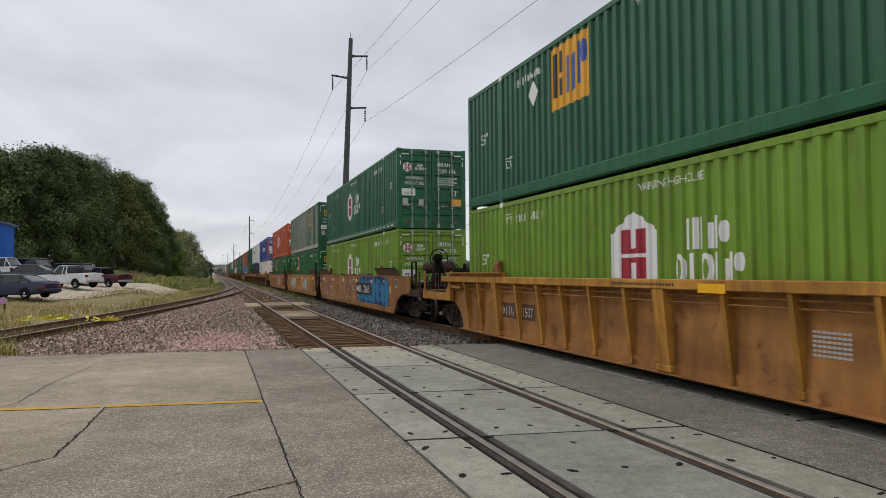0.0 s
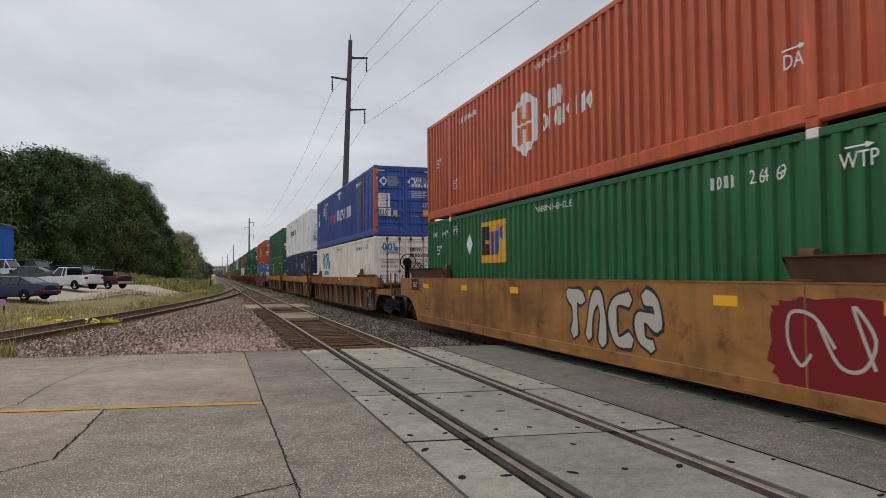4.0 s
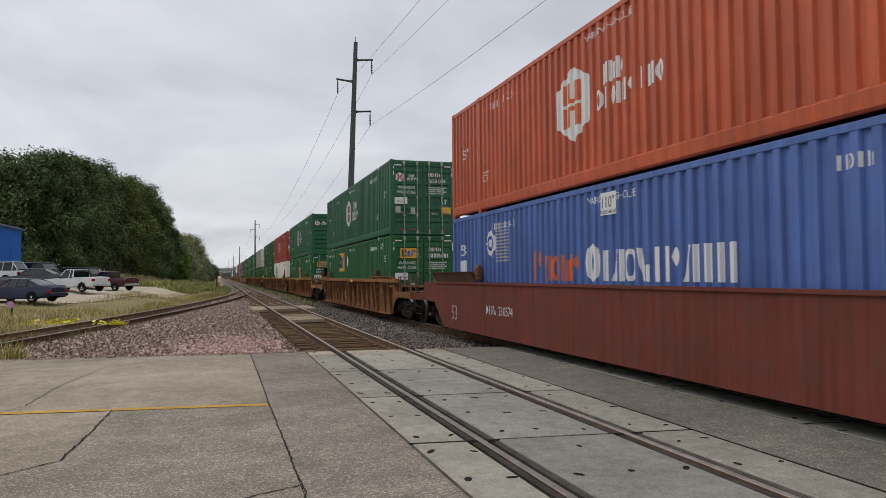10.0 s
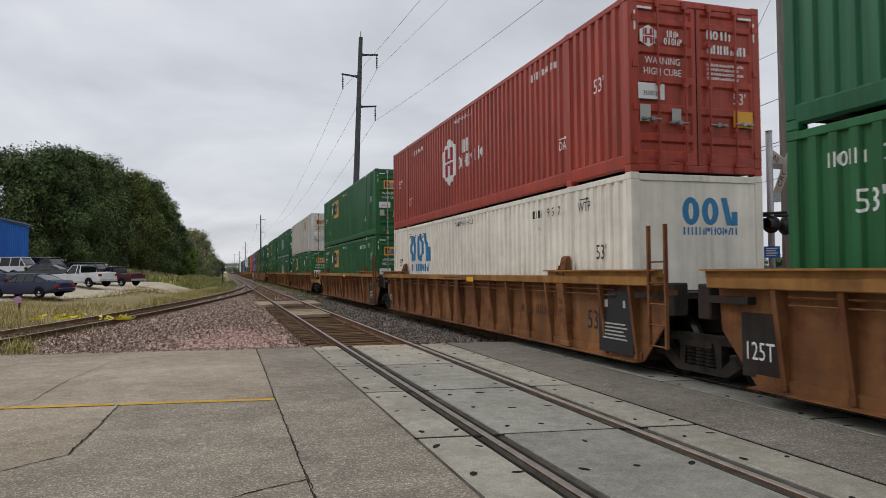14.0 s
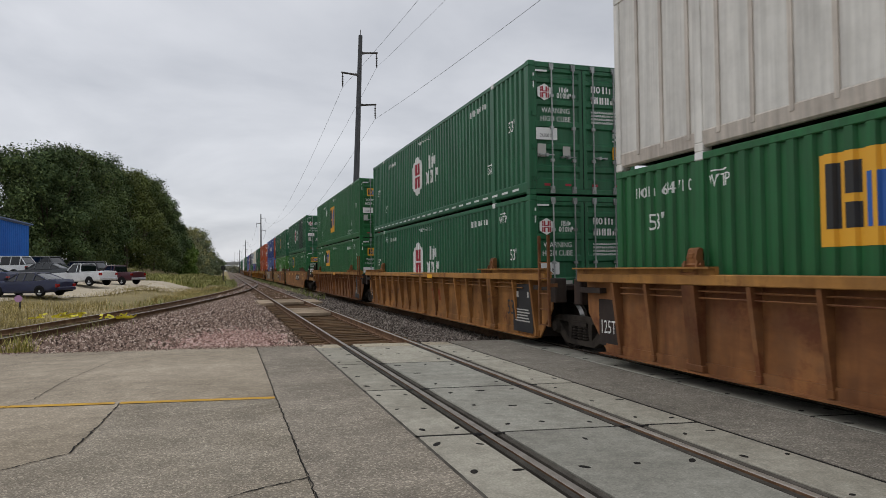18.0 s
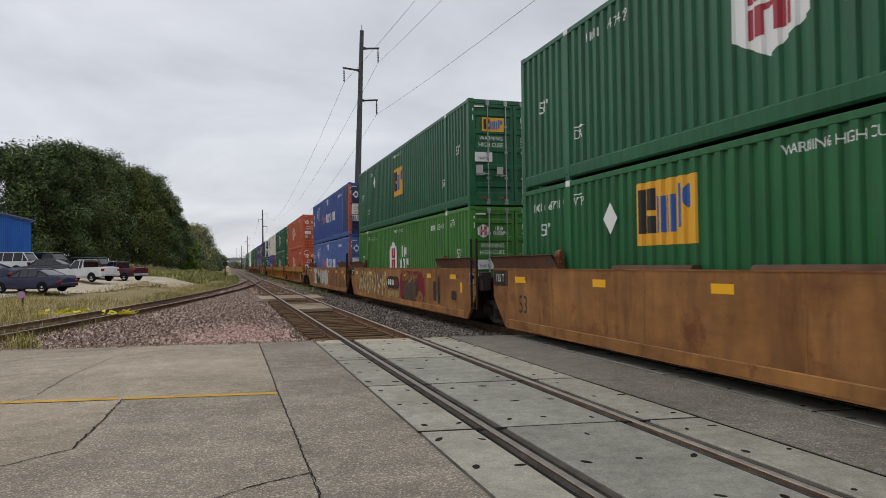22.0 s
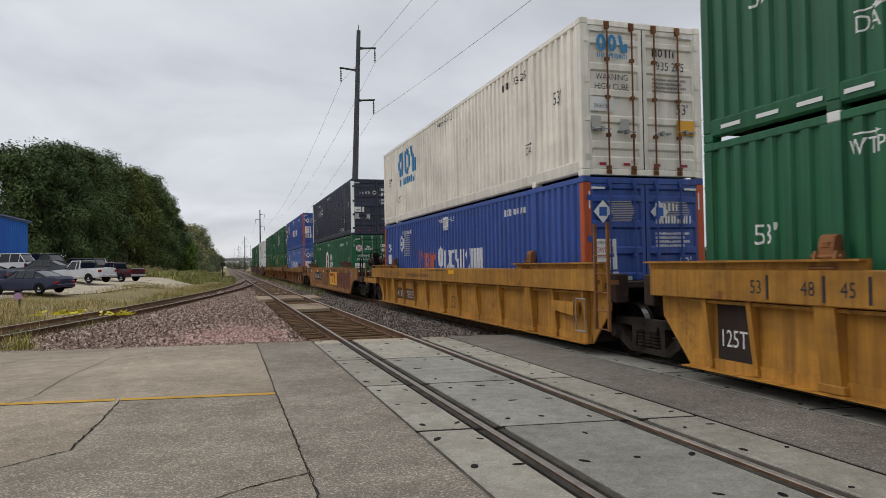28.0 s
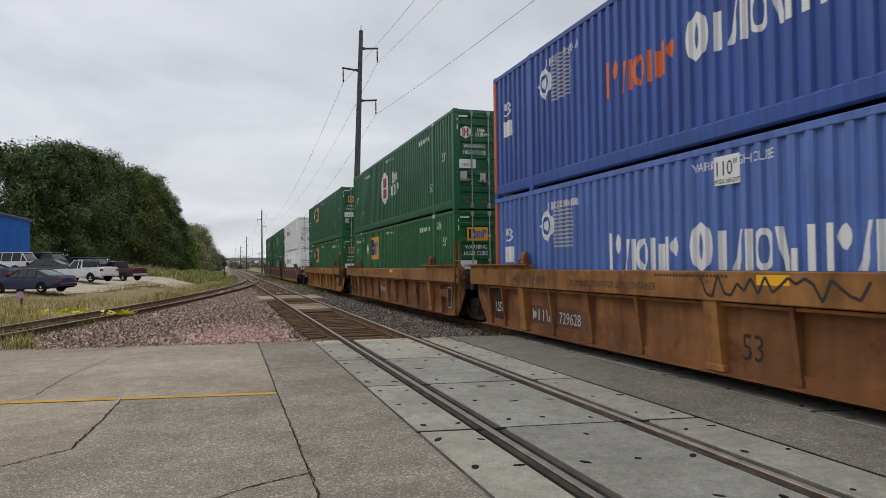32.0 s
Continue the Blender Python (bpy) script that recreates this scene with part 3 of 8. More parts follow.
def panel_field(track, tx, lo, hi, first, last):
    bm = bmesh.new()
    a, b = tx - 1.5, tx + 1.54
    bm.faces.new([bm.verts.new(p) for p in ((a, -12, -0.07), (b, -12, -0.07), (b, edge_y(b), -0.07), (a, edge_y(a), -0.07))])
    part("flangeway_bed", bm, SEAM, track, "black rubber and dirt in the flangeways")
    for x0, x1 in ((lo, tx - RAIL_HALF - 0.125), (tx - RAIL_HALF + 0.14, tx + RAIL_HALF - 0.14), (tx + RAIL_HALF + 0.125, hi)):
        for k in range(first, last):
            bm = bmesh.new()
            g = 0.026
            y = [joint_y(k, x0) + g, joint_y(k, x1) + g, joint_y(k + 1, x1) - g, joint_y(k + 1, x0) - g]
            if k == last - 1:
                y[2], y[3] = edge_y(x1), edge_y(x0)
            lift = random.uniform(-0.004, 0.003)
            pts = [(x0 + g, y[0]), (x1 - g, y[1]), (x1 - g, y[2]), (x0 + g, y[3])]
            a, b = [bm.verts.new((px, py, -0.2)) for px, py in pts], [bm.verts.new((px, py, lift)) for px, py in pts]
            top = bm.faces.new(b)
            for i in range(4):
                j = (i + 1) % 4
                bm.faces.new((a[i], a[j], b[j], b[i]))
            bmesh.ops.bevel(bm, geom=list(top.edges), offset=0.012, segments=1, affect="EDGES")
            # panels under the train take the colour with its shade painted in
            tone = (PANEL_SHADED if x0 > 6.2 else PANEL_BLUE) if tx > 5 else PANEL_DUST if k == last - 1 else PANEL_BLUE if x1 - x0 > 0.9 and k < last - 2 else PANEL
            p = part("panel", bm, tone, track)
            if y[3] > 0:
                for i in (0.2, 0.8) if x1 - x0 < 0.9 else (0.16, 0.48, 0.86):
                    for j in (0.12, 0.5, 0.86):
                        px = x0 + (x1 - x0) * (i + random.uniform(-0.05, 0.05))
                        py = joint_y(k, px) + 2.66 * (j + random.uniform(-0.03, 0.03))
                        if py < edge_y(px) - 0.12 and random.random() < 0.85:
                            size = random.uniform(0.7, 1.3)
                            piece("bolt_hole", mesh_of("bolt_hole", bolt_hole), SEAM, p, at=Matrix.Translation((px, py, lift)) @ Matrix.Rotation(random.uniform(0, 3), 4, "Z") @ Matrix.Diagonal((size, size * random.uniform(0.9, 2.6), 1, 1)))
    for k in range(first + 1, last):
        bm = bmesh.new()
        w = 0.034
        bm.faces.new([bm.verts.new(p) for p in ((lo, joint_y(k, lo) - w, -0.007), (hi, joint_y(k, hi) - w, -0.007), (hi, joint_y(k, hi) + w, -0.007), (lo, joint_y(k, lo) + w, -0.007))])
        part("joint_filler", bm, SEAM, track, "black joint between panels")
    for x, filler in ((lo - 0.005, FLANGE), (hi - 0.005, SEAM)):
        bm = bmesh.new()
        bm.faces.new([bm.verts.new(p) for p in ((x - 0.03, -12, -0.007), (x + 0.03, -12, -0.007), (x + 0.03, edge_y(x), -0.007), (x - 0.03, edge_y(x), -0.007))])
        part("joint_filler", bm, filler, track, "dark joint along the panels")
    for s in (-1, 1):
        for a, b, top in ((0.082, 0.142, -0.008), (-0.118, -0.058, -0.008)):
            bm = bmesh.new()
            xs = sorted((tx + s * RAIL_HALF - s * a, tx + s * RAIL_HALF - s * b))
            ye = edge_y(tx) - 0.02
            plate(bm, [(xs[0], -0.07), (xs[0], top), ((xs[0] * 2 + xs[1]) / 3, top - 0.012), ((xs[0] + xs[1] * 2) / 3, top - 0.012), (xs[1], top), (xs[1], -0.07)], -12, ye, "Y")
            part("flange_strip", bm, FLANGE, track, "grey rubber strip along the rail")


def bolt_hole(bm):
    lathe(bm, [(-0.02, 0.026), (0.003, 0.026)], "Z", 8)


def rail_profile(x, mirror=1):
    half = [(0.070, -0.170), (0.070, -0.158), (0.012, -0.140), (0.010, -0.045), (0.036, -0.036), (0.036, -0.006), (0.028, 0.0)]
    return [(x + u, v) for u, v in half] + [(x - u, v) for u, v in reversed(half)]


def rail_along(track, path, label=""):
    """A rail swept along (x, y) points."""
    bm = bmesh.new()
    rings = []
    for i, (x, y) in enumerate(path):
        rings.append([bm.verts.new((px, y, pz)) for px, pz in rail_profile(x)])
    n = len(rings[0])
    for a, b in zip(rings, rings[1:]):
        for k in range(n):
            bm.faces.new((a[k], a[(k + 1) % n], b[(k + 1) % n], b[k]))
    ob = part("rail", bm, RAIL, track, label)
    ob.data.materials.append(RAILTOP)
    for p in ob.data.polygons:
        if p.normal.z > 0.7 and p.center.z > -0.01:
            p.material_index = 1
    return ob


def siding_x(y):
    return TRACK_X - 8.7 * (max(0.0, 105 - y) / 82) ** 2.15


def bed_height(x, y):
    """The ballast's surface: shoulders, cribs and the low heap beside the crossing."""
    z = -0.205
    z += 0.09 * math.exp(-((x - 0.2) / 1.7) ** 2) * smooth(60, 20, y)
    z -= 0.09 * smooth(1.7, 2.1, x) * smooth(4.75, 4.35, x) * smooth(46, 30, y)
    z += 0.06 * math.exp(-((x - 5.35) / 0.8) ** 2)
    edge = siding_x(y) - 1.7
    z -= 0.3 * smooth(edge + 0.5, edge - 1.2, x) + 0.5 * smooth(9.8, 11.6, x)
    return z + 0.02 * noise.noise(Vector((x * 1.1, y * 1.1, 3)))


TRAIN_X0 = 7.445
bed_y = spread((13.6, 60, 0.8), (60, 160, 4), (160, 1000, 60))
bed_x = spread((-9, 12, 0.5))
grid_sheet("ballast_bed", bed_x, bed_y, bed_height, BED, "brown crushed-stone ballast between the tracks")


def tie_mesh(bm):
    box(bm, -1.29, 1.29, -0.11, 0.11, -0.36, -0.172, 0.012)


def spike_plate(bm):
    for s in (-1, 1):
        box(bm, s * RAIL_HALF - 0.17, s * RAIL_HALF + 0.17, -0.09, 0.09, -0.174, -0.160)
        for dx in (-0.1, 0.1):
            box(bm, s * RAIL_HALF + dx - 0.02, s * RAIL_HALF + dx + 0.02, 0.03, 0.06, -0.162, -0.135)


TRACKS = []
for tx, name, words in ((TRACK_X, "near_track", "rusty empty railway track on wooden ties"), (TRAIN_X0, "far_track", "railway track under the passing train")):
    tr = tagged(new(name), words, "track", kind="structure")
    TRACKS.append(tr)
    for s in (-1, 1):
        rail_along(tr, [(tx + s * RAIL_HALF, y) for y in (-40, 0, 15, 30, 60, 150, 400, 1500)])
    count = 120 if tx == TRACK_X else 60
    rng = random.Random(8)
    for k in range(count):
        y = 15.0 + 0.5 * k + rng.uniform(-0.04, 0.04) + SKEW * (tx - 0.65)
        t = piece("tie", mesh_of("tie", tie_mesh), TIE, tr, at=pose(tx, y, rng.uniform(-0.008, 0.008), 0, 0, rng.uniform(-1.6, 1.6)))
        if k < 40:
            piece("tie_plate", mesh_of("spike_plate", spike_plate), RAIL, t)
panel_field(TRACKS[0], TRACK_X, 1.755, 4.705, -5, 4)
panel_field(TRACKS[1], TRAIN_X0, 5.97, 8.965, -5, 3)
siding = tagged(new("siding_track"), "rusty curved siding that joins the near track", "track", kind="structure")
for s in (-1, 1):
    rail_along(siding, [(siding_x(y) + s * RAIL_HALF, y) for y in np.linspace(12, 104, 60)])
for k in range(120):
    y = 16.5 + 0.6 * k
    a = math.degrees(math.atan2(siding_x(y + 1) - siding_x(y - 1), 2))
    piece("tie", mesh_of("tie", tie_mesh), TIE, siding, at=pose(siding_x(y), y, -0.02 if y < 60 else -0.05, 0, 0, -a))

# the coarse chip-sealed patch below the yellow line
bm = bmesh.new()
patch = [(0.60, 8.98), (-1.25, 9.30), (-1.27, 8.23), (-1.34, 6.94), (-1.77, 6.55), (-2.6, 6.2), (-4.6, 5.9), (-14, 5.0), (-14, -12), (0.60, -12)]
bm.faces.new([bm.verts.new((x, y, 0.004)) for x, y in patch])
part("chip_patch", bm, CHIPS, road, "coarse chip-sealed road surface")
# yellow line and cracks in the road
bm = bmesh.new()
for a, b in ((-14.0, -1.33), (-1.27, 0.585)):
    yl = lambda x: 9.05 - 0.185 * (x - 0.6)
    v = [bm.verts.new(p) for p in ((a, yl(a) - 0.07, 0.008), (b, yl(b) - 0.07, 0.008), (b, yl(b) + 0.07, 0.008), (a, yl(a) + 0.07, 0.008))]
    bm.faces.new(v)
part("yellow_line", bm, LINE, road, "worn yellow painted line")


def crack(pts, w, rng):
    """A jagged dark crack along (x, y) points."""
    bm = bmesh.new()
    row = []
    for (a, b), (c, d) in zip(pts, pts[1:]):
        n = max(2, int(math.hypot(c - a, d - b) / 0.05))
        for k in range(n):
            t = k / n
            row.append((a + (c - a) * t + rng.uniform(-0.014, 0.014), b + (d - b) * t + rng.uniform(-0.014, 0.014)))
    row.append(pts[-1])
    left, right = [], []
    for i, (x, y) in enumerate(row):
        (x0, y0), (x1, y1) = row[max(0, i - 1)], row[min(len(row) - 1, i + 1)]
        n = Vector((y0 - y1, x1 - x0)).normalized() * w * rng.uniform(0.35, 1.0)
        left.append(bm.verts.new((x + n.x, y + n.y, 0.0085)))
        right.append(bm.verts.new((x - n.x, y - n.y, 0.0085)))
    for i in range(len(row) - 1):
        bm.faces.new((left[i], left[i + 1], right[i + 1], right[i]))
    part("crack", bm, SEAM, road)


rng = random.Random(4)
crack([(-4.6, 5.9), (-2.6, 6.2), (-1.79, 6.55), (-1.37, 6.94), (-1.30, 8.23), (-1.27, 9.35)], 0.012, rng)
crack([(-0.9, 4.4), (-0.01, 5.18), (0.19, 5.31), (0.6, 5.49)], 0.009, rng)
crack([(-2.6, 9.6), (-2.38, 10.09), (-2.32, 11.76), (-2.0, 13.9)], 0.007, rng)
crack([(-3.8, 13.85), (-3.0, 14.6)], 0.008, rng)
crack([(0.6, 15.1), (0.615, 12.0), (0.6, 9.0), (0.61, 5.5), (0.6, 2.0)], 0.007, rng)

# ---- the train ----
LEN, HIGH, HALF = 16.154, 2.896, 1.295
POSTS = (2.07, LEN - 2.07)
PITCH, DEEP = 0.257, 0.046
TRAIN_X = 7.445
BASE_Z = 0.285
SECTIONS = ((0.14, POSTS[0] - 0.075), (POSTS[0] + 0.075, POSTS[1] - 0.075), (POSTS[1] + 0.075, LEN - 0.14))


def ripple_points():
    """The side sheet's outline along y: y and depth behind the outer face."""
    out = []
    for a, b in SECTIONS:
        count = round((b - a) / PITCH)
        step = (b - a) / count
        for k in range(count):
            y = a + k * step
            out += [(y, 0.0), (y + step * 0.40, 0.0), (y + step * 0.5, DEEP), (y + step * 0.90, DEEP)]
        out.append((b, 0.0))
    return out


RIPPLES = ripple_points()
RIPPLE_Y = np.array([p[0] for p in RIPPLES])
RIPPLE_D = np.array([p[1] for p in RIPPLES])


def corrugated(bm):
    for a, b in SECTIONS:
        row = [(y, d) for y, d in RIPPLES if a - 1e-6 <= y <= b + 1e-6]
        lo = [bm.verts.new((-HALF + 0.012 + d, y, 0.27)) for y, d in row]
        hi = [bm.verts.new((-HALF + 0.012 + d, y, HIGH - 0.11)) for y, d in row]
        for k in range(len(row) - 1):
            bm.faces.new((lo[k], lo[k + 1], hi[k + 1], hi[k]))


def sheet_posts(bm):
    box(bm, -HALF + 0.02, -HALF + 0.05, 0.14, LEN - 0.14, 0.2, HIGH - 0.1)


def smooth_side(bm):
    for k in range(13):
        a = 0.14 + k * (LEN - 0.28) / 13
        box(bm, -HALF + 0.012, -HALF + 0.05, a + 0.004, a + (LEN - 0.28) / 13 - 0.004, 0.2, HIGH - 0.1)


def stub_posts(bm):
    box(bm, -HALF - 0.002, -HALF + 0.03, -0.033, 0.033, 0.2, HIGH - 0.11)


def corner_post(bm):
    box(bm, -HALF, -HALF + 0.16, 0, 0.15, 0.12, HIGH - 0.12, 0.012)


def lift_post(bm):
    box(bm, -HALF + 0.002, -HALF + 0.07, -0.085, 0.085, 0.12, HIGH - 0.12, 0.01)


def top_rail(bm):
    box(bm, -HALF + 0.004, -HALF + 0.07, 0.1, LEN - 0.1, HIGH - 0.115, HIGH - 0.015, 0.01)


def bottom_rail(bm):
    for a, b in ((0.12, POSTS[0] - 0.08), (POSTS[0] + 0.08, POSTS[1] - 0.08), (POSTS[1] + 0.08, LEN - 0.12)):
        plate(bm, [(-HALF + 0.045, 0.055), (-HALF + 0.012, 0.085), (-HALF + 0.004, 0.27), (-HALF + 0.03, 0.30), (-HALF + 0.10, 0.30), (-HALF + 0.10, 0.055)], a, b, "Y")


def casting(bm):
    box(bm, -0.081, 0.081, -0.089, 0.089, 0, 0.118, 0.012)


def roof(bm):
    row = [(0.12 + k * 0.2, HIGH - (0.012 if k % 2 else 0.032)) for k in range(80)]
    a = [bm.verts.new((-HALF + 0.05, y, z)) for y, z in row]
    b = [bm.verts.new((HALF - 0.05, y, z)) for y, z in row]
    for k in range(len(row) - 1):
        bm.faces.new((a[k], a[k + 1], b[k + 1], b[k]))


def underframe(bm):
    """The floor with its cross beams, one comb in outline."""
    outline = [(LEN - 0.1, 0.2), (0.1, 0.2), (0.1, 0.16)]
    for k in range(26):
        y = 0.4 + k * 0.6
        outline += [(y, 0.16), (y, 0.05), (y + 0.06, 0.05), (y + 0.06, 0.16)]
    plate(bm, outline + [(LEN - 0.1, 0.16)], -HALF + 0.1, HALF - 0.1)


def door_leaf(bm):
    """The leaf to the left of the middle, its face towards -y, with pressed bands across."""
    x0, x1 = -HALF + 0.10, -0.012
    z = 0.14
    rows = [(z, 0.012), (0.30, 0.012)]
    bands = ((0.34, 0.52), (0.62, 1.0), (1.10, 1.48), (1.58, 1.96), (2.06, 2.44), (2.52, 2.68))
    for a, b in bands:
        rows += [(a, 0.012), (a + 0.035, 0.048), (b - 0.035, 0.048), (b, 0.012)]
    rows.append((HIGH - 0.14, 0.012))
    cols = ((x0, True), (x0 + 0.09, True), (x0 + 0.12, False), (x1 - 0.10, False), (x1 - 0.07, True), (x1, True))
    grid = [[bm.verts.new((x, 0.012 if flat else d, zz)) for x, flat in cols] for zz, d in rows]
    for lo, hi in zip(grid, grid[1:]):
        for k in range(len(cols) - 1):
            bm.faces.new((lo[k], lo[k + 1], hi[k + 1], hi[k]))


def flat_leaf(bm):
    box(bm, -HALF + 0.10, -0.012, 0.012, 0.06, 0.14, HIGH - 0.14, 0.006)


def lock_bar(bm):
    rod(bm, (0, -0.03, 0.06), (0, -0.03, HIGH - 0.06), 0.017, 8)
    for z in (0.16, 0.75, 1.45, 2.15, 2.74):
        box(bm, -0.04, 0.04, -0.045, 0.012, z - 0.03, z + 0.03)
    for z in (0.07, HIGH - 0.1):
        box(bm, -0.05, 0.05, -0.03, 0.02, z - 0.03, z + 0.05)


def lock_handle(bm):
    rod(bm, (-0.30, -0.055, 0.0), (0.03, -0.055, 0.0), 0.013, 6)
    box(bm, -0.17, -0.11, -0.075, 0.012, -0.035, 0.035)
    box(bm, -0.32, -0.24, -0.06, 0.01, -0.02, 0.02)


def hinge(bm):
    box(bm, -HALF + 0.07, -HALF + 0.16, -0.02, 0.03, -0.05, 0.05)


def door_sill(bm):
    box(bm, -HALF + 0.15, HALF - 0.15, 0.0, 0.12, 0.02, 0.135, 0.01)


def gasket(bm):
    box(bm, -0.012, 0.012, 0.018, 0.06, 0.14, HIGH - 0.14)
    for s in (-1, 1):
        box(bm, s * (HALF - 0.125), s * (HALF - 0.097), 0.022, 0.06, 0.14, HIGH - 0.14)


def plain_end(bm):
    box(bm, -HALF + 0.14, HALF - 0.14, 0.02, 0.06, 0.13, HIGH - 0.13, 0.01)


def blank_end(bm):
    rows = [(0.13, 0.02)]
    for k in range(8):
        a = 0.25 + k * 0.315
        rows += [(a, 0.02), (a + 0.05, 0.075), (a + 0.16, 0.075), (a + 0.21, 0.02)]
    rows.append((HIGH - 0.13, 0.02))
    lo = [bm.verts.new((-HALF + 0.14, d, z)) for z, d in rows]
    hi = [bm.verts.new((HALF - 0.14, d, z)) for z, d in rows]
    for k in range(len(rows) - 1):
        bm.faces.new((lo[k], hi[k], hi[k + 1], lo[k + 1]))


FLIP = Matrix.Diagonal((-1, 1, 1, 1))


def grouped(ob, shapes):
    """Painted strokes of one device stay together."""
    return tagged(ob, kind="stuff") if len(shapes) > 1 or shapes[0][0] == "text" else ob


def side_mark(parent, name, mat, key, y, z, shapes, ripple=True, label=""):
    """Paint on the side that faces the crossing: u runs to the viewer's right, so against y; it follows the sheet's ripples."""
    def build(bm):
        pts, faces = flat_shapes(shapes)
        vs = [bm.verts.new((0, y - u, z + v)) for u, v in pts]
        for f in faces:
            bm.faces.new([vs[i] for i in f])
        if ripple:
            lo, hi = min(v.co.y for v in vs), max(v.co.y for v in vs)
            for cut in RIPPLE_Y[(RIPPLE_Y > lo + 0.002) & (RIPPLE_Y < hi - 0.002)]:
                bmesh.ops.bisect_plane(bm, geom=bm.verts[:] + bm.edges[:] + bm.faces[:], plane_co=(0, float(cut), 0), plane_no=(0, 1, 0))
        for v in bm.verts:
            d = float(np.interp(v.co.y, RIPPLE_Y, RIPPLE_D)) if ripple else 0.0
            v.co.x = -HALF + 0.012 + d - 0.004
    return grouped(piece(name, mesh_of((name, key, y, z), build), mat, parent, label), shapes)


def end_mark(parent, name, mat, key, shapes, x=0.0, z=0.0, out=0.02, label=""):
    def build(bm):
        pts, faces = flat_shapes(shapes)
        vs = [bm.verts.new((x + u, -out, z + v)) for u, v in pts]
        for f in faces:
            bm.faces.new([vs[i] for i in f])
    return grouped(piece(name, mesh_of((name, key, x, z, out), build), mat, parent, label), shapes)


MARK_RNG = random.Random(5)
HEXAGON = [(-0.62, -0.36), (0, -0.70), (0.62, -0.36), (0.62, 0.36), (0, 0.70), (-0.62, 0.36)]
GLYPH = [rect(u, u + w, v, v + 0.38) for u, w in ((-0.35, 0.07), (-0.24, 0.15), (0.09, 0.15), (0.28, 0.07)) for v in (-0.41, 0.03)] + [rect(-0.09, 0.09, 0.03, 0.11), rect(-0.09, 0.09, -0.11, -0.03)]
DIAMOND = [(-0.28, 0), (0, -0.30), (0.28, 0), (0, 0.30)]
NAME_A = mark_word("NUD", 0.04, 0.92, 0.43, 0.86) + mark_word("OIOUP", -0.20, 1.17, -0.06, 0.38)
NAME_B = mark_word("NUD", 0.10, 0.80, 0.42, 0.78) + mark_word("OIOUP", -0.08, 1.0, 0.0, 0.36) + mark_word("INO", 1.15, 1.85, 0.06, 0.40)
WORD_P = mark_word("P", 0, 0.46, 0, 0.62, 0.34) + mark_word("AOUP", 0.46, 1.95, 0, 0.50, 0.30)
WORD_S = mark_word("O", 0, 0.48, -0.02, 0.66, 0.34) + mark_word("IAOKIPAIN", 0.48, 3.75, 0, 0.52, 0.27)
WORD_C = mark_word("OOK", 0, 2.6, 0, 0.92, 0.36)
WORD_I = mark_word("INIUPNODAI", 0, 2.6, 0, 0.25, 0.28)
WORD_X = mark_word("KPO", 0, 1.42, 0, 0.55, 0.34)
WORD_L = mark_word("IOOIOIIOO", 0, 2.8, 0, 0.42, 0.32)
WORD_U = mark_word("UNAK", 0, 1.58, 0, 0.36, 0.16)
RINGS = [[(0.06 + a * 0.30, 0.06 + b * 0.30), (0.06 + a * 0.42, 0.06 + b * 0.42), (0.06 + c * 0.42, 0.06 + d * 0.42), (0.06 + c * 0.30, 0.06 + d * 0.30)] for a, b, c, d in ((0.08, 0.92, 0.92, 0.08), (0.92, -0.08, 0.08, -0.92), (-0.08, -0.92, -0.92, -0.08), (-0.92, 0.08, -0.08, 0.92))]
SERIAL_BARS = mark_word("NOIU", 0, 0.44, -0.015, 0.145, 0.24)
SMALL_PRINT = [s for r in range(4) for s in word_bars(0, 0.75 - 0.1 * (r % 2), -0.075 * r, -0.075 * r + 0.045, 14, MARK_RNG, 0.3)]
WAVES = [[(0.05 + 0.04 * (k % 3), 0.42 - k * 0.077), (1.0 - 0.12 * abs(k - 5.5) / 5, 0.42 - k * 0.077), (1.0 - 0.12 * abs(k - 5.5) / 5, 0.455 - k * 0.077), (0.05 + 0.04 * (k % 3), 0.455 - k * 0.077)] for k in range(12)]


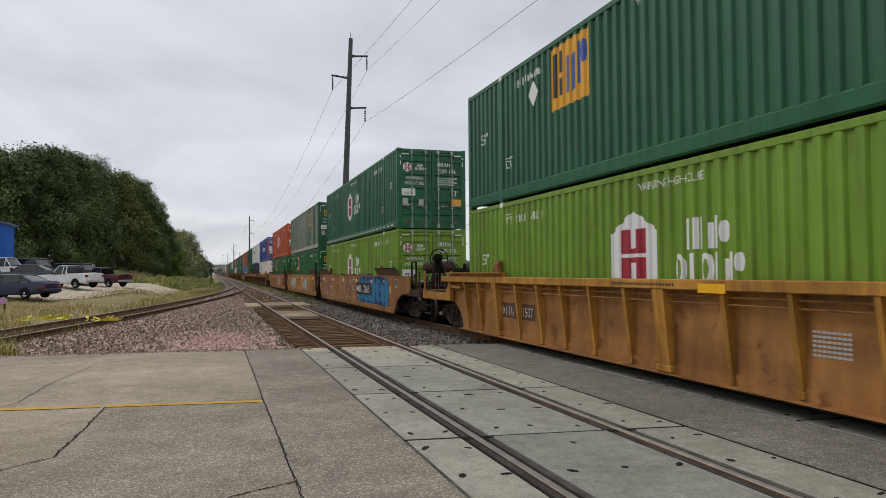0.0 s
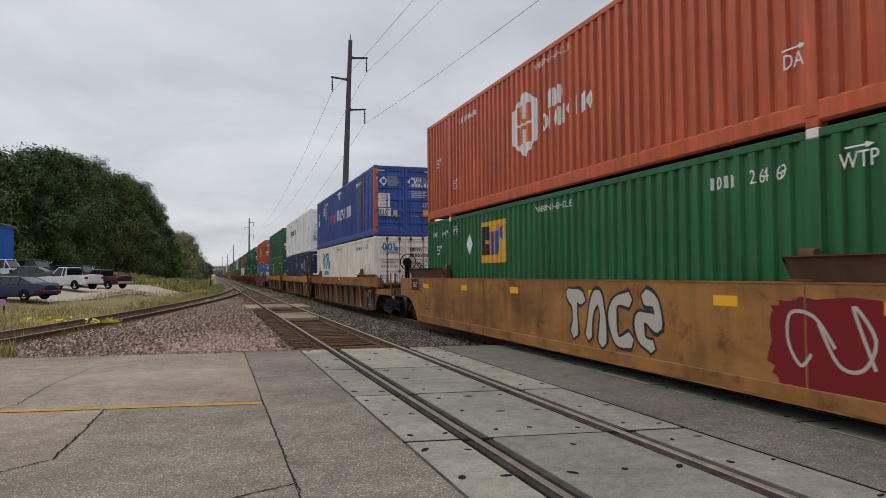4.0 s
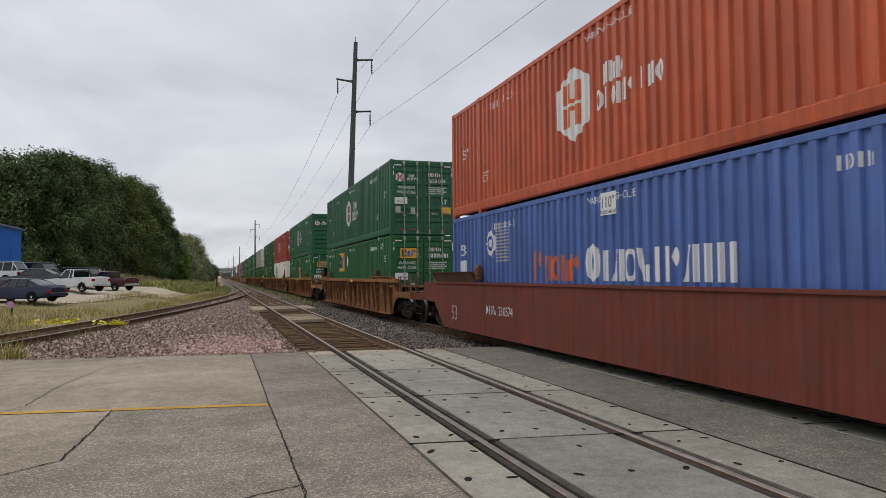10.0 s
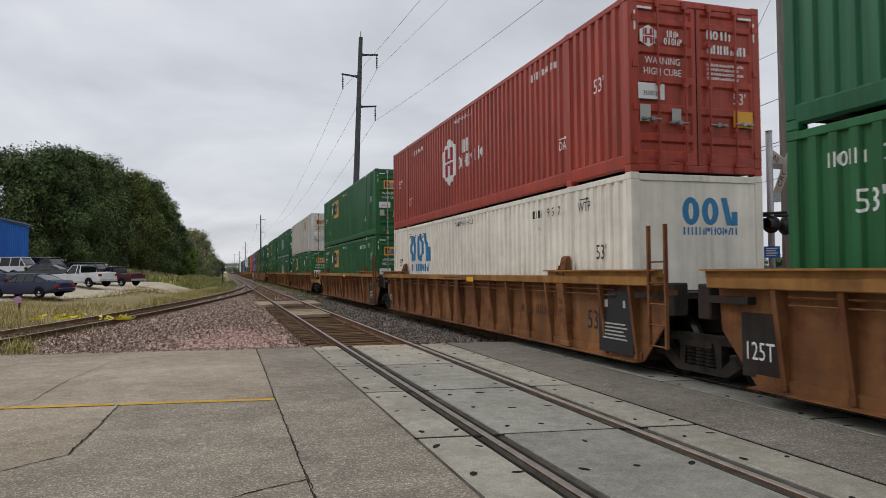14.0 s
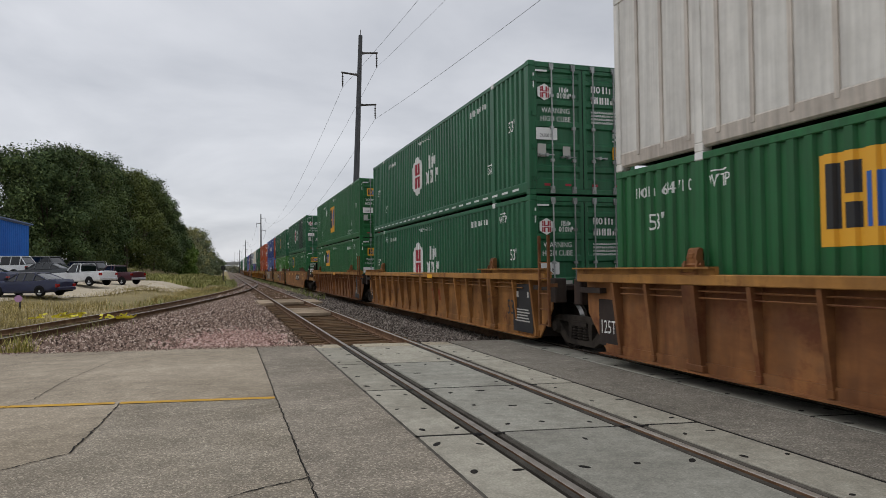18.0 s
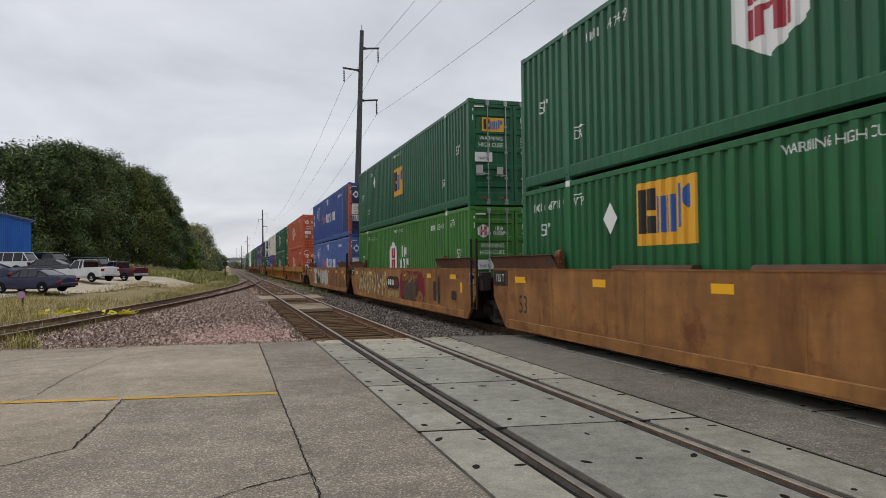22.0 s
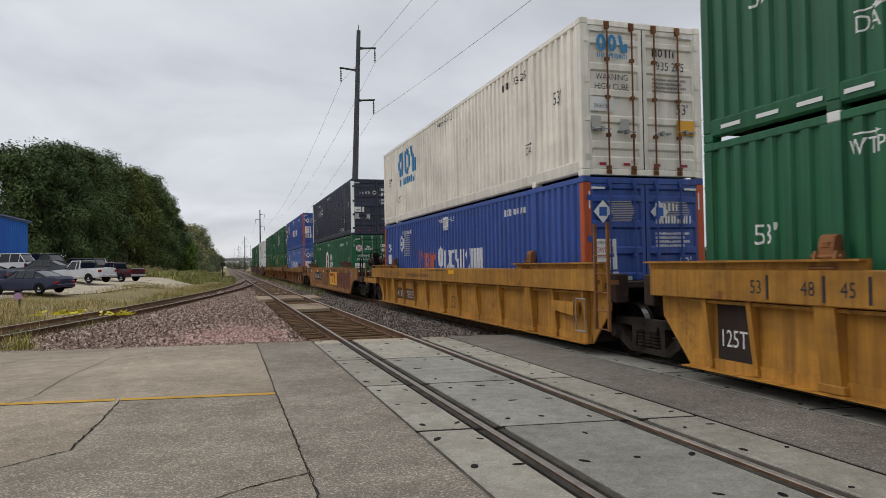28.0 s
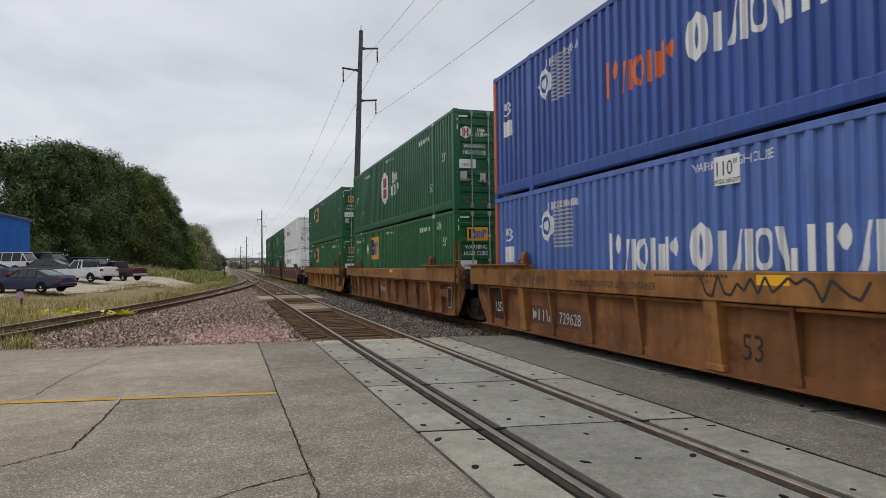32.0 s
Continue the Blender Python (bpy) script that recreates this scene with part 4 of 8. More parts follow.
def brand_side(c, kind, ink, y=None, field=None):
    """The large painted device on a container's side, as plain shapes."""
    if kind == "hex":
        y = y or 9.0
        side_mark(c, "logo_field", M_WHITE, "hex", y, 1.58, [HEXAGON])
        side_mark(c, "logo_device", ink, ("glyph", ink.name), y, 1.58, GLYPH).location.x = -0.003
        side_mark(c, "name_mark", M_WHITE, "name", y - 1.17, 1.2, NAME_A)
    elif kind == "plain_hex":
        y = y or 9.3
        side_mark(c, "logo_field", M_WHITE, "phex", y, 1.58, [HEXAGON])
        side_mark(c, "logo_device", ink, ("pglyph", ink.name), y, 1.58, GLYPH).location.x = -0.003
        side_mark(c, "name_mark", M_WHITE, "pname", y - 0.88, 1.24, NAME_B)
    elif kind == "square":
        y, z, w, h = field or (11.13, 2.08, 0.75, 0.49)
        side_mark(c, "logo_field", M_AMBER, ("sq", field), y, z, [rect(-w, w, -h, h)])
        scale = lambda shapes: [[(u * w, v * h) for u, v in q] for q in shapes]
        side_mark(c, "logo_device", M_BLACK, ("sq", field), y, z, scale([rect(-0.85, -0.65, -0.62, 0.78), rect(-0.56, -0.32, 0.1, 0.78), rect(-0.56, -0.32, -0.62, -0.08)])).location.x = -0.003
        side_mark(c, "logo_letter_mark", M_BLUE, ("sq", field), y, z, scale(mark_word("NN", -0.26, 0.36, -0.62, 0.5, 0.38) + mark_word("P", 0.38, 0.86, -0.5, 0.78, 0.36))).location.x = -0.003
    elif kind == "waves":
        side_mark(c, "logo_device", M_WHITE, "dia", 13.4, 2.1, [[(u * 1.25, v * 1.25) for u, v in DIAMOND]])
        side_mark(c, "logo_device", M_BLUE, "dib", 13.4, 2.1, half_ring(0, 0, 0.17, 0.2, 0.06, 0.07, 0, 360, 16)).location.x = -0.003
        side_mark(c, "wave_mark", M_GREYW, "wave", 13.25, 2.08, WAVES)
        side_mark(c, "name_mark", M_ORANGE if ink is M_ORANGE else M_WHITE, ("p", ink.name), 11.1, 1.21, WORD_P)
        side_mark(c, "name_mark", M_WHITE, "s", 8.95, 1.22, WORD_S)
        side_mark(c, "height_plate", M_WHITE, "110", 8.15, 2.52, [rect(-0.24, 0.24, -0.19, 0.19)], ripple=False)
        side_mark(c, "height_figure", M_BLACK, "110", 8.15, 2.55, [("text", '110"', 0, 0, 0.2)], ripple=False).location.x = -0.003
        side_mark(c, "height_figure", M_BLACK, "110b", 8.15, 2.38, [("text", "INSIDE HEIGHT", 0, 0, 0.06)], ripple=False).location.x = -0.003
        side_mark(c, "size_plate", M_WHITE, "b", 15.35, 1.55, [rect(-0.2, 0.2, -0.18, 0.18)])
        side_mark(c, "size_figure", M_WHITE, "53r", 15.35, 2.0, [("text", "53", 0, 0, 0.3)])
    elif kind == "block":
        y = y or 13.82
        side_mark(c, "name_mark", M_SKY, "c", y, 1.64, WORD_C)
        side_mark(c, "name_mark", M_SKY, "i", y, 1.32, WORD_I)
    elif kind == "script":
        side_mark(c, "name_mark", M_RED, "x", 13.0, 1.58, WORD_X)
        side_mark(c, "name_mark", M_BLACK, "l", 11.53, 1.62, WORD_L)
    elif kind == "rings":
        y = y or 13.42
        side_mark(c, "name_mark", M_WHITE, "u", y, 1.78, WORD_U)
        side_mark(c, "logo_device", M_WHITE, "u", y - 1.9, 1.94, RINGS)


def container(m, style, label, upper):
    """A 53-foot corrugated box: its front end at y = 0, its base at z = 0."""
    c = thing("shipping_container", m, label, "container", "stacked containers on the train")
    body, sheet, post = style["paint"], style.get("sheet", "ripple"), style.get("post", style["paint"])
    ink = style.get("ink", M_WHITE)
    side = {"ripple": corrugated, "posts": sheet_posts, "smooth": smooth_side}[sheet]
    for flip in (None, FLIP):
        piece("side_wall", mesh_of(sheet, side), body, c, at=flip)
        piece("top_rail", mesh_of("top_rail", top_rail), style.get("top", body), c, at=flip)
        piece("bottom_rail", mesh_of("bottom_rail", bottom_rail), post if sheet == "posts" else body, c, at=flip)
        turn = flip or Matrix.Identity(4)
        for y in (0, LEN - 0.15):
            piece("corner_post", mesh_of("corner_post", corner_post), style.get("corner", body), c, at=turn @ Matrix.Translation((0, y, 0)))
        for y in POSTS:
            piece("lift_post", mesh_of("lift_post", lift_post), body, c, at=turn @ Matrix.Translation((0, y, 0)))
            for z in (0, HIGH - 0.118) if flip is None else ():
                piece("corner_casting", mesh_of("casting", casting), M_WHITE if style.get("bright") and z else body, c, at=turn @ Matrix.Translation((-HALF + 0.079, y, z)))
        for y in (0.089, LEN - 0.089):
            for z in (0, HIGH - 0.118):
                piece("corner_casting", mesh_of("casting", casting), body, c, at=turn @ Matrix.Translation((-HALF + 0.081, y, z)))
    if sheet == "posts":
        for k in range(26):
            y = 0.26 + k * 0.61
            if min(abs(y - p) for p in POSTS) > 0.1:
                piece("side_post", mesh_of("side_post", stub_posts), post, c, at=Matrix.Translation((0, y, 0)))
    piece("roof", mesh_of("roof", roof), body, c)
    piece("underframe", mesh_of("underframe", underframe), BLACKISH, c)
    piece("door_sill", mesh_of("door_sill", door_sill), body, c)
    piece("door_header", mesh_of("door_sill", door_sill), body, c, at=Matrix.Translation((0, 0, HIGH - 0.155)))
    piece("end_wall", mesh_of("blank", blank_end), body, c, at=Matrix.Translation((0, LEN, 0)) @ Matrix.Diagonal((1, -1, 1, 1)))
    door = style.get("door", "bars")
    if door == "blank":
        piece("end_wall", mesh_of("blank", blank_end), body, c)
    elif door == "plain":
        piece("end_wall", mesh_of("plain_end", plain_end), body, c)
    else:
        piece("door_gasket", mesh_of("gasket", gasket), RUBBER, c)
        for s, flip in ((-1, Matrix.Identity(4)), (1, FLIP)):
            leaf = piece("door", mesh_of("leaf" if door == "bars" else "flat_leaf", door_leaf if door == "bars" else flat_leaf), style.get("leaf", body), c, at=flip)
            if s < 0 or upper:
                for z in (0.35, 1.05, 1.75, 2.5):
                    piece("hinge", mesh_of("hinge", hinge), body, leaf, at=Matrix.Translation((0, 0, z)))
            for x in (-0.76, -0.24):
                piece("locking_bar", mesh_of("lock_bar", lock_bar), style.get("bar", STEEL_BAR), leaf, "galvanised locking bar", Matrix.Translation((x, 0, 0)))
                piece("handle", mesh_of("lock_handle", lock_handle), STEEL_BAR, leaf, at=Matrix.Translation((x, 0, 0.86 if x < -0.5 else 0.82)))
    dark = style.get("letters", M_WHITE)
    # writing on the side
    if sheet == "ripple":
        high = style.get("brand") == "square" and not upper
        for k, y in enumerate((0.95, 15.1)) if style.get("brand") != "waves" else ():
            side_mark(c, "size_figure", dark, ("53", dark.name, k), y, 2.02 if high else 1.64, [("text", "53'", 0, 0, 0.26)], ripple=k > 0)
        if style.get("warn", True):
            side_mark(c, "warning_lettering", dark, ("whc", dark.name), 8.1, 2.62, [("text", "WARNING HIGH CUBE", 0, 0, 0.12)])
        for k, y in enumerate((2.3, 13.65) if upper else (1.52, 13.72)) if style.get("brand") != "waves" else ():
            side_mark(c, "lift_mark", dark, ("wtp", dark.name, k), y, 0.82 if upper else 2.47, [("text", "DA" if upper else "WTP", 0, 0, 0.17), rect(-0.16, 0.08, 0.125, 0.145), [(0.08, 0.10), (0.18, 0.135), (0.08, 0.17)]], ripple=k > 0)
        number = style.get("number")
        for k, y in enumerate((13.3, 3.7) if style.get("near_serial") else (15.6, 3.7) if high else (13.3,)):
            side_mark(c, "serial_mark", dark, ("ser", dark.name, number, k), y, 2.42, SERIAL_BARS + ([("text", number, 0.98, 0.065, 0.17)] if number else word_bars(0.52, 1.2, 0, 0.13, 6, random.Random(3), 0.3)))
    if style.get("top_lift"):
        side_mark(c, "lift_lettering", dark, ("tlo", dark.name), style["top_lift"], 0.42, [("text", "TOP LIFT ONLY", 0, 0, 0.12 if sheet == "posts" else 0.2, 0.6)])
    if style.get("diamond"):
        side_mark(c, "hazard_placard", M_WHITE, "haz", style["diamond"], 2.08, [[(u * 0.8, v * 0.9) for u, v in DIAMOND]], ripple=False).location.x = -0.002
    if style.get("dashes"):
        side_mark(c, "reflective_dash", M_WHITE, "dash", 0, 0.17, [rect(-15.8 + k * 0.62, -15.45 + k * 0.62, -0.025, 0.025) for k in range(25)], ripple=False).location.x = -0.012
    if style.get("patch"):
        a, b = style["patch"]
        side_mark(c, "dark_patch", style["patch_paint"], ("patch", a), a, 1.55, [rect(0, a - b, -1.22, 1.2)])
    if style.get("brand"):
        brand_side(c, style["brand"], ink, style.get("brand_y"), style.get("field"))
    # writing on the doors
    if style.get("door_brand") == "hex":
        end_mark(c, "logo_field", M_WHITE, "dhex", [[(u * 0.26, v * 0.26) for u, v in HEXAGON]], -0.92, 2.22, 0.0)
        end_mark(c, "logo_device", ink, ("dglyph", ink.name), [[(u * 0.3, v * 0.3) for u, v in g] for g in GLYPH], -0.92, 2.22, 0.003)
        end_mark(c, "name_mark", M_WHITE, "dname", [[(u * 0.26, v * 0.26) for u, v in s] for s in NAME_A], -0.58, 2.12, 0.0)
    elif style.get("door_brand") == "square":
        end_mark(c, "logo_field", M_AMBER, "dsq", [rect(-0.32, 0.32, -0.19, 0.19)], -0.6, 2.2, 0.0)
        end_mark(c, "logo_device", M_BLACK, "dsq", [rect(-0.27, -0.20, -0.13, 0.14), rect(-0.17, -0.09, 0.02, 0.14), rect(-0.17, -0.09, -0.13, -0.03)], -0.6, 2.2, 0.003)
        end_mark(c, "logo_letter_mark", M_BLUE, "dsq", mark_word("NN", -0.08, 0.13, -0.13, 0.09, 0.38) + mark_word("P", 0.14, 0.28, -0.1, 0.14, 0.36), -0.6, 2.2, 0.003)
    elif style.get("door_brand") == "waves":
        for x in (-0.9, 0.3):
            end_mark(c, "logo_device", M_WHITE, ("dw", x), [[(u * 0.7, v * 0.7) for u, v in DIAMOND]], x, 2.25, 0.0)
            end_mark(c, "logo_device", M_BLUE, ("dwb", x), [rect(-0.08, 0.08, -0.08, 0.08)], x, 2.25, 0.003)
            end_mark(c, "wave_mark", M_GREYW, ("dww", x), [[(u * 0.62, v * 0.42) for u, v in s] for s in WAVES], x + 0.05, 2.25, -0.002)
        end_mark(c, "notice_plate", M_WHITE, "own", [rect(-0.24, 0.24, -0.2, 0.2)], -0.88, 1.55, 0.0)
        end_mark(c, "notice_lettering", M_RED, "own", [("text", "OWNER", 0, 0.0, 0.1, 0.7), ("text", "OPERATORS", 0, -0.12, 0.07, 0.55)], -0.88, 1.55, 0.003)
        end_mark(c, "notice_lettering", M_BLACK, "want", [("text", "WANTED", 0, 0.13, 0.06)], -0.88, 1.55, 0.003)
        end_mark(c, "height_plate", M_WHITE, "d110", [rect(-0.25, 0.25, -0.17, 0.17)], -0.85, 0.98, 0.0)
        end_mark(c, "height_figure", M_BLACK, "d110", [("text", '110"', 0, 0.02, 0.22)], -0.85, 0.98, 0.003)
    elif style.get("door_brand") == "block":
        if style.get("wide"):
            end_mark(c, "name_mark", M_SKY, "dwide", [[(u * 0.44, v * 0.5) for u, v in s] for s in WORD_C] + [[(u * 0.44, v * 0.5 - 0.16) for u, v in s] for s in WORD_I], -0.35, 2.05, -0.016)
        else:
            end_mark(c, "name_mark", M_SKY, "dblock", [[(u * 0.26, v * 0.34) for u, v in s] for s in WORD_C] + [[(u * 0.26, v * 0.34 - 0.12) for u, v in s] for s in WORD_I], -0.98, 2.3, 0.0)
    elif style.get("door_brand") == "script":
        end_mark(c, "name_mark", M_RED, "dx", [[(u * 0.62, v * 0.62) for u, v in s] for s in WORD_X], -0.45, 2.2, 0.0)
    elif style.get("door_brand") == "rings":
        end_mark(c, "name_mark", M_WHITE, "du", [[(u * 0.4, v * 0.4) for u, v in s] for s in WORD_U] + [[(u * 0.3 + 0.75, v * 0.3 + 0.07) for u, v in s] for s in RINGS], -0.85, 2.1, 0.0)
    if door not in ("blank", "plain"):
        if style.get("door_brand") in ("hex", "square", "block", "script"):
            end_mark(c, "warning_lettering", dark, ("dwhc", dark.name), [("text", "WARNING", 0, 0.09, 0.115), ("text", "HIGH CUBE", 0, -0.09, 0.115)], -0.66, 1.74, 0.0)
        end_mark(c, "serial_mark", dark, ("dser", dark.name, style.get("number")), mark_word("NOIU", 0, 0.5, 0.12, 0.27) + ([("text", style["number"], 0.4, -0.05, 0.16)] if style.get("number") else word_bars(0, 0.8, -0.12, 0.03, 6, random.Random(4), 0.3)), 0.2, 2.15, 0.0)
        end_mark(c, "small_print", dark, ("dprint", dark.name), SMALL_PRINT, 0.2, 1.82, -0.002)
        end_mark(c, "size_figure", dark, ("d53", dark.name), [("text", "53'", 0, 0, 0.2)], 0.85, 1.3, 0.0)
        end_mark(c, "weight_plate", M_WHITE, "dw8", [rect(-0.25, 0.25, -0.13, 0.13)], -0.88, 1.32, 0.001)
        end_mark(c, "weight_lettering", M_BLACK, "dw8", [("text", "24,000 lbs", 0, -0.04, 0.09, 0.7)], -0.88, 1.32, 0.004)
        end_mark(c, "notice_plate", M_GREYW, "dn1", [rect(-0.1, 0.1, -0.14, 0.14), rect(0.5, 0.68, -0.1, 0.1)], -1.0, 0.96, 0.001)
        end_mark(c, "notice_decal", M_AMBER, "dn2", [rect(-0.2, 0.2, -0.14, 0.14)], 0.92, 0.95, 0.001)
        end_mark(c, "reflector_tape", M_WHITE, "dtape", [rect(-1.13, -0.85, 2.66, 2.7), rect(0.85, 1.13, 2.66, 2.7), rect(-1.19, -1.16, 2.3, 2.62), rect(1.16, 1.19, 2.3, 2.62)], 0, 0, 0.001)
        end_mark(c, "reflector_tape", M_RED, "dtape2", [rect(x, x + 0.14, 0.2, 0.25) for x in (-0.95, -0.45, 0.2, 0.8)], 0, 0, 0.001)
    return c


# the well cars
SPARSE_Y = (-0.2, 0.98, 3.73, 5.25, 6.75, 9.8, 11.3, 12.78, 15.2, 16.0)
RIB_Y = (-0.2, 0.7, 2.72, 3.74, 4.70, 5.74, 6.80, 8.95, 10.0, 11.0, 11.95, 12.97, 15.1, 16.0)


def outline_of(kind, front, rear):
    """The side plate's outline along the car, cut away over the trucks."""
    ends = {("ribbed", "joint"): [(-0.32, 0.2), (-0.9, 0.82), (-0.95, 1.368)], ("ribbed", "end"): [(-0.35, 0.2), (-0.42, 0.42), (-0.62, 0.63), (-0.92, 0.78), (-1.25, 0.85), (-1.6, 0.87), (-1.6, 1.368)],
            ("smooth", "joint"): [(-0.32, 0.2), (-1.0, 0.84), (-1.02, 1.50)], ("smooth", "end"): [(-0.35, 0.2), (-0.9, 0.72), (-1.4, 0.88), (-2.35, 0.95), (-2.35, 1.50)],
            ("low", "joint"): [(-0.25, 0.2), (-1.0, 0.95), (-1.0, 1.42)], ("low", "end"): [(-0.3, 0.2), (-1.15, 0.86), (-2.2, 0.9), (-2.2, 1.42)]}
    return ends[kind, front] + [(LEN - y, z) for y, z in reversed(ends[kind, rear])]


def sill_reach(end):
    return 0.95 if end == "joint" else 1.6


def r_sill(bm, front, rear):
    box(bm, -1.535, -1.36, -sill_reach(front), LEN + sill_reach(rear), 1.37, 1.51, 0.012)


def deep_sill(bm, front, rear):
    box(bm, -1.535, -1.36, -sill_reach(front), LEN + sill_reach(rear), 1.12, 1.50, 0.012)
    box(bm, -1.45, -1.36, -0.2, LEN + 0.2, 1.06, 1.10)


def gear_box(bm):
    """The locker plate hung low beside the step."""
    plate(bm, [(0.1, 0.66), (0.95, 0.72), (0.95, 0.90), (0.1, 0.90)], -1.50, -1.38)


def side_step(bm):
    for y in (-0.45, -0.12):
        rod(bm, (-1.56, y, 0.42), (-1.56, y, 0.98), 0.012, 6)
    rod(bm, (-1.56, -0.45, 0.42), (-1.56, -0.12, 0.42), 0.014, 6)
    rod(bm, (-1.56, -0.45, 0.98), (-1.56, -0.12, 0.98), 0.012, 6)


def r_cap(bm):
    """The short guide that stands on the sill at each end."""
    plate(bm, [(-1.0, 1.502), (2.6, 1.502), (2.6, 1.60), (-1.0, 1.60)], -1.50, -1.44)
    box(bm, -1.60, -1.44, -1.0, 2.6, 1.59, 1.615)
    for y in (-0.9, 0.2, 1.3, 2.4):
        plate(bm, [(-1.44, 1.502), (-1.30, 1.502), (-1.44, 1.6)], y, y + 0.02, "Y")


def r_wall(bm, front, rear):
    plate(bm, outline_of("ribbed", front, rear), -1.335, -1.305)
    box(bm, -1.50, -1.30, -0.3, LEN + 0.3, 0.185, 0.20)
    box(bm, -1.36, -1.335, -0.3, LEN + 0.3, 0.20, 0.34)


def r_rib(bm):
    plate(bm, [(-1.335, 0.24), (-1.38, 0.24), (-1.515, 1.366), (-1.335, 1.366)], -0.036, 0.036, "Y")
    box(bm, -1.40, -1.335, -0.05, 0.05, 0.22, 0.3)


def r_wide_rib(bm):
    plate(bm, [(-1.336, 0.205), (-1.42, 0.205), (-1.525, 1.366), (-1.336, 1.366)], -0.13, 0.13, "Y")
    box(bm, -1.44, -1.336, -0.17, 0.17, 0.205, 0.30, 0.01)


def r_pipe(bm):
    for z in (1.29, 1.20):
        rod(bm, (-1.435, 0.3, z), (-1.435, LEN - 0.3, z), 0.013, 6)


def s_wall(bm, front, rear):
    plate(bm, outline_of("smooth", front, rear), -1.525, -1.46)


def s_seam(bm):
    for y in (-0.35, 2.0, 5.1, 8.1, 11.1, 14.15, 16.4):
        box(bm, -1.529, -1.524, y - 0.012, y + 0.012, 0.24, 1.47)
    box(bm, -1.54, -1.524, -0.3, LEN + 0.2, 0.2, 0.225)
    box(bm, -1.535, -1.46, -1.0, LEN + 1.0, 1.495, 1.515)


def s_band(bm):
    """The folded strip along the foot of the side."""
    plate(bm, [(-1.5262, 0.40), (-1.536, 0.385), (-1.536, 0.226), (-1.5262, 0.226)], -0.1, LEN + 0.1, "Y")


def s_guide(bm):
    plate(bm, [(-1.46, 1.515), (-1.50, 1.515), (-1.60, 1.79), (-1.63, 1.795), (-1.63, 1.78), (-1.59, 1.76), (-1.485, 1.515)], -0.95, 2.2, "Y")
    plate(bm, [(-1.46, 1.515), (-1.58, 1.78), (-1.42, 1.515)], -0.95, -0.92, "Y")
    plate(bm, [(-1.46, 1.515), (-1.58, 1.78), (-1.42, 1.515)], 2.17, 2.2, "Y")


def top_flap(bm):
    plate(bm, [(-1.53, 1.516), (-1.49, 1.575), (-1.36, 1.575), (-1.33, 1.516)], -1.0, 1.0, "Y")


def l_wall(bm, front, rear):
    plate(bm, outline_of("low", front, rear), -1.52, -1.46)
    box(bm, -1.56, -1.44, -1.0, LEN + 1.0, 1.40, 1.45)


def lock_bracket(bm):
    """The hinged lock that stands on the sill: two cheeks, a pin and a rounded head."""
    box(bm, -1.52, -1.34, -0.17, 0.17, 1.50, 1.545, 0.01)
    for y in (-0.15, 0.11):
        plate(bm, [(-1.51, 1.545), (-1.34, 1.545), (-1.36, 1.70), (-1.46, 1.70)], y, y + 0.04, "Y")
    rod(bm, (-1.43, -0.2, 1.64), (-1.43, 0.2, 1.64), 0.028, 8)
    plate(bm, [(-1.44, 1.545), (-1.335, 1.545), (-1.335, 1.86), (-1.38, 1.875), (-1.42, 1.85), (-1.45, 1.74)], -0.10, 0.10, "Y")
    box(bm, -1.46, -1.40, -0.05, 0.05, 1.73, 1.80, 0.01)


def well_floor(bm):
    box(bm, -1.33, 1.33, -0.25, LEN + 0.25, 0.21, 0.275)


def bulkhead(bm):
    box(bm, -1.3, 1.3, -0.30, -0.22, 0.22, 1.28)
    for x in (-0.9, -0.3, 0.3, 0.9):
        box(bm, x - 0.03, x + 0.03, -0.42, -0.30, 0.5, 1.25)


def joint_deck(bm):
    """From the well's end to the shared pivot."""
    box(bm, -1.46, 1.46, -1.0, -0.3, 1.18, 1.27)
    plate(bm, [(-0.3, 0.6), (-0.3, 1.2), (-1.62, 1.15), (-1.62, 0.72)], -0.42, 0.42)
    box(bm, -1.44, -1.2, -1.25, -1.0, 0.95, 1.42, 0.02)
    box(bm, 1.2, 1.44, -1.25, -1.0, 0.95, 1.42, 0.02)
    rod(bm, (0, -1.63, 0.6), (0, -1.63, 1.22), 0.3, 12)


def centre_sill(bm):
    box(bm, -0.42, 0.42, -3.45, -0.3, 0.72, 1.12, 0.02)


def deck_plate(bm):
    box(bm, -1.46, 1.46, -1.0, -0.3, 1.20, 1.27)


def side_beam(bm):
    plate(bm, [(-3.3, 0.86), (-1.0, 0.86), (-1.0, 1.5), (-1.35, 1.06), (-3.3, 1.06)], -1.48, -1.36)


def deck_bearer(bm):
    box(bm, -0.98, -0.90, -3.3, -1.0, 0.98, 1.06)


def end_sill(bm):
    box(bm, -1.5, 1.5, -3.42, -3.28, 0.84, 1.10, 0.015)


def tread_bar(bm):
    box(bm, -1.36, 1.36, 0, 0.15, 1.062, 1.085)


def end_post(bm):
    box(bm, -0.02, 0.02, -3.38, -3.30, 1.10, 1.66, 0.01)


def grab_loop(bm):
    rod(bm, (-1.5, 0, 1.06), (-1.5, 0, 1.58), 0.013, 6)
    rod(bm, (-1.5, 0.28, 1.06), (-1.5, 0.28, 1.58), 0.013, 6)
    rod(bm, (-1.5, 0, 1.58), (-1.5, 0.28, 1.58), 0.013, 6)


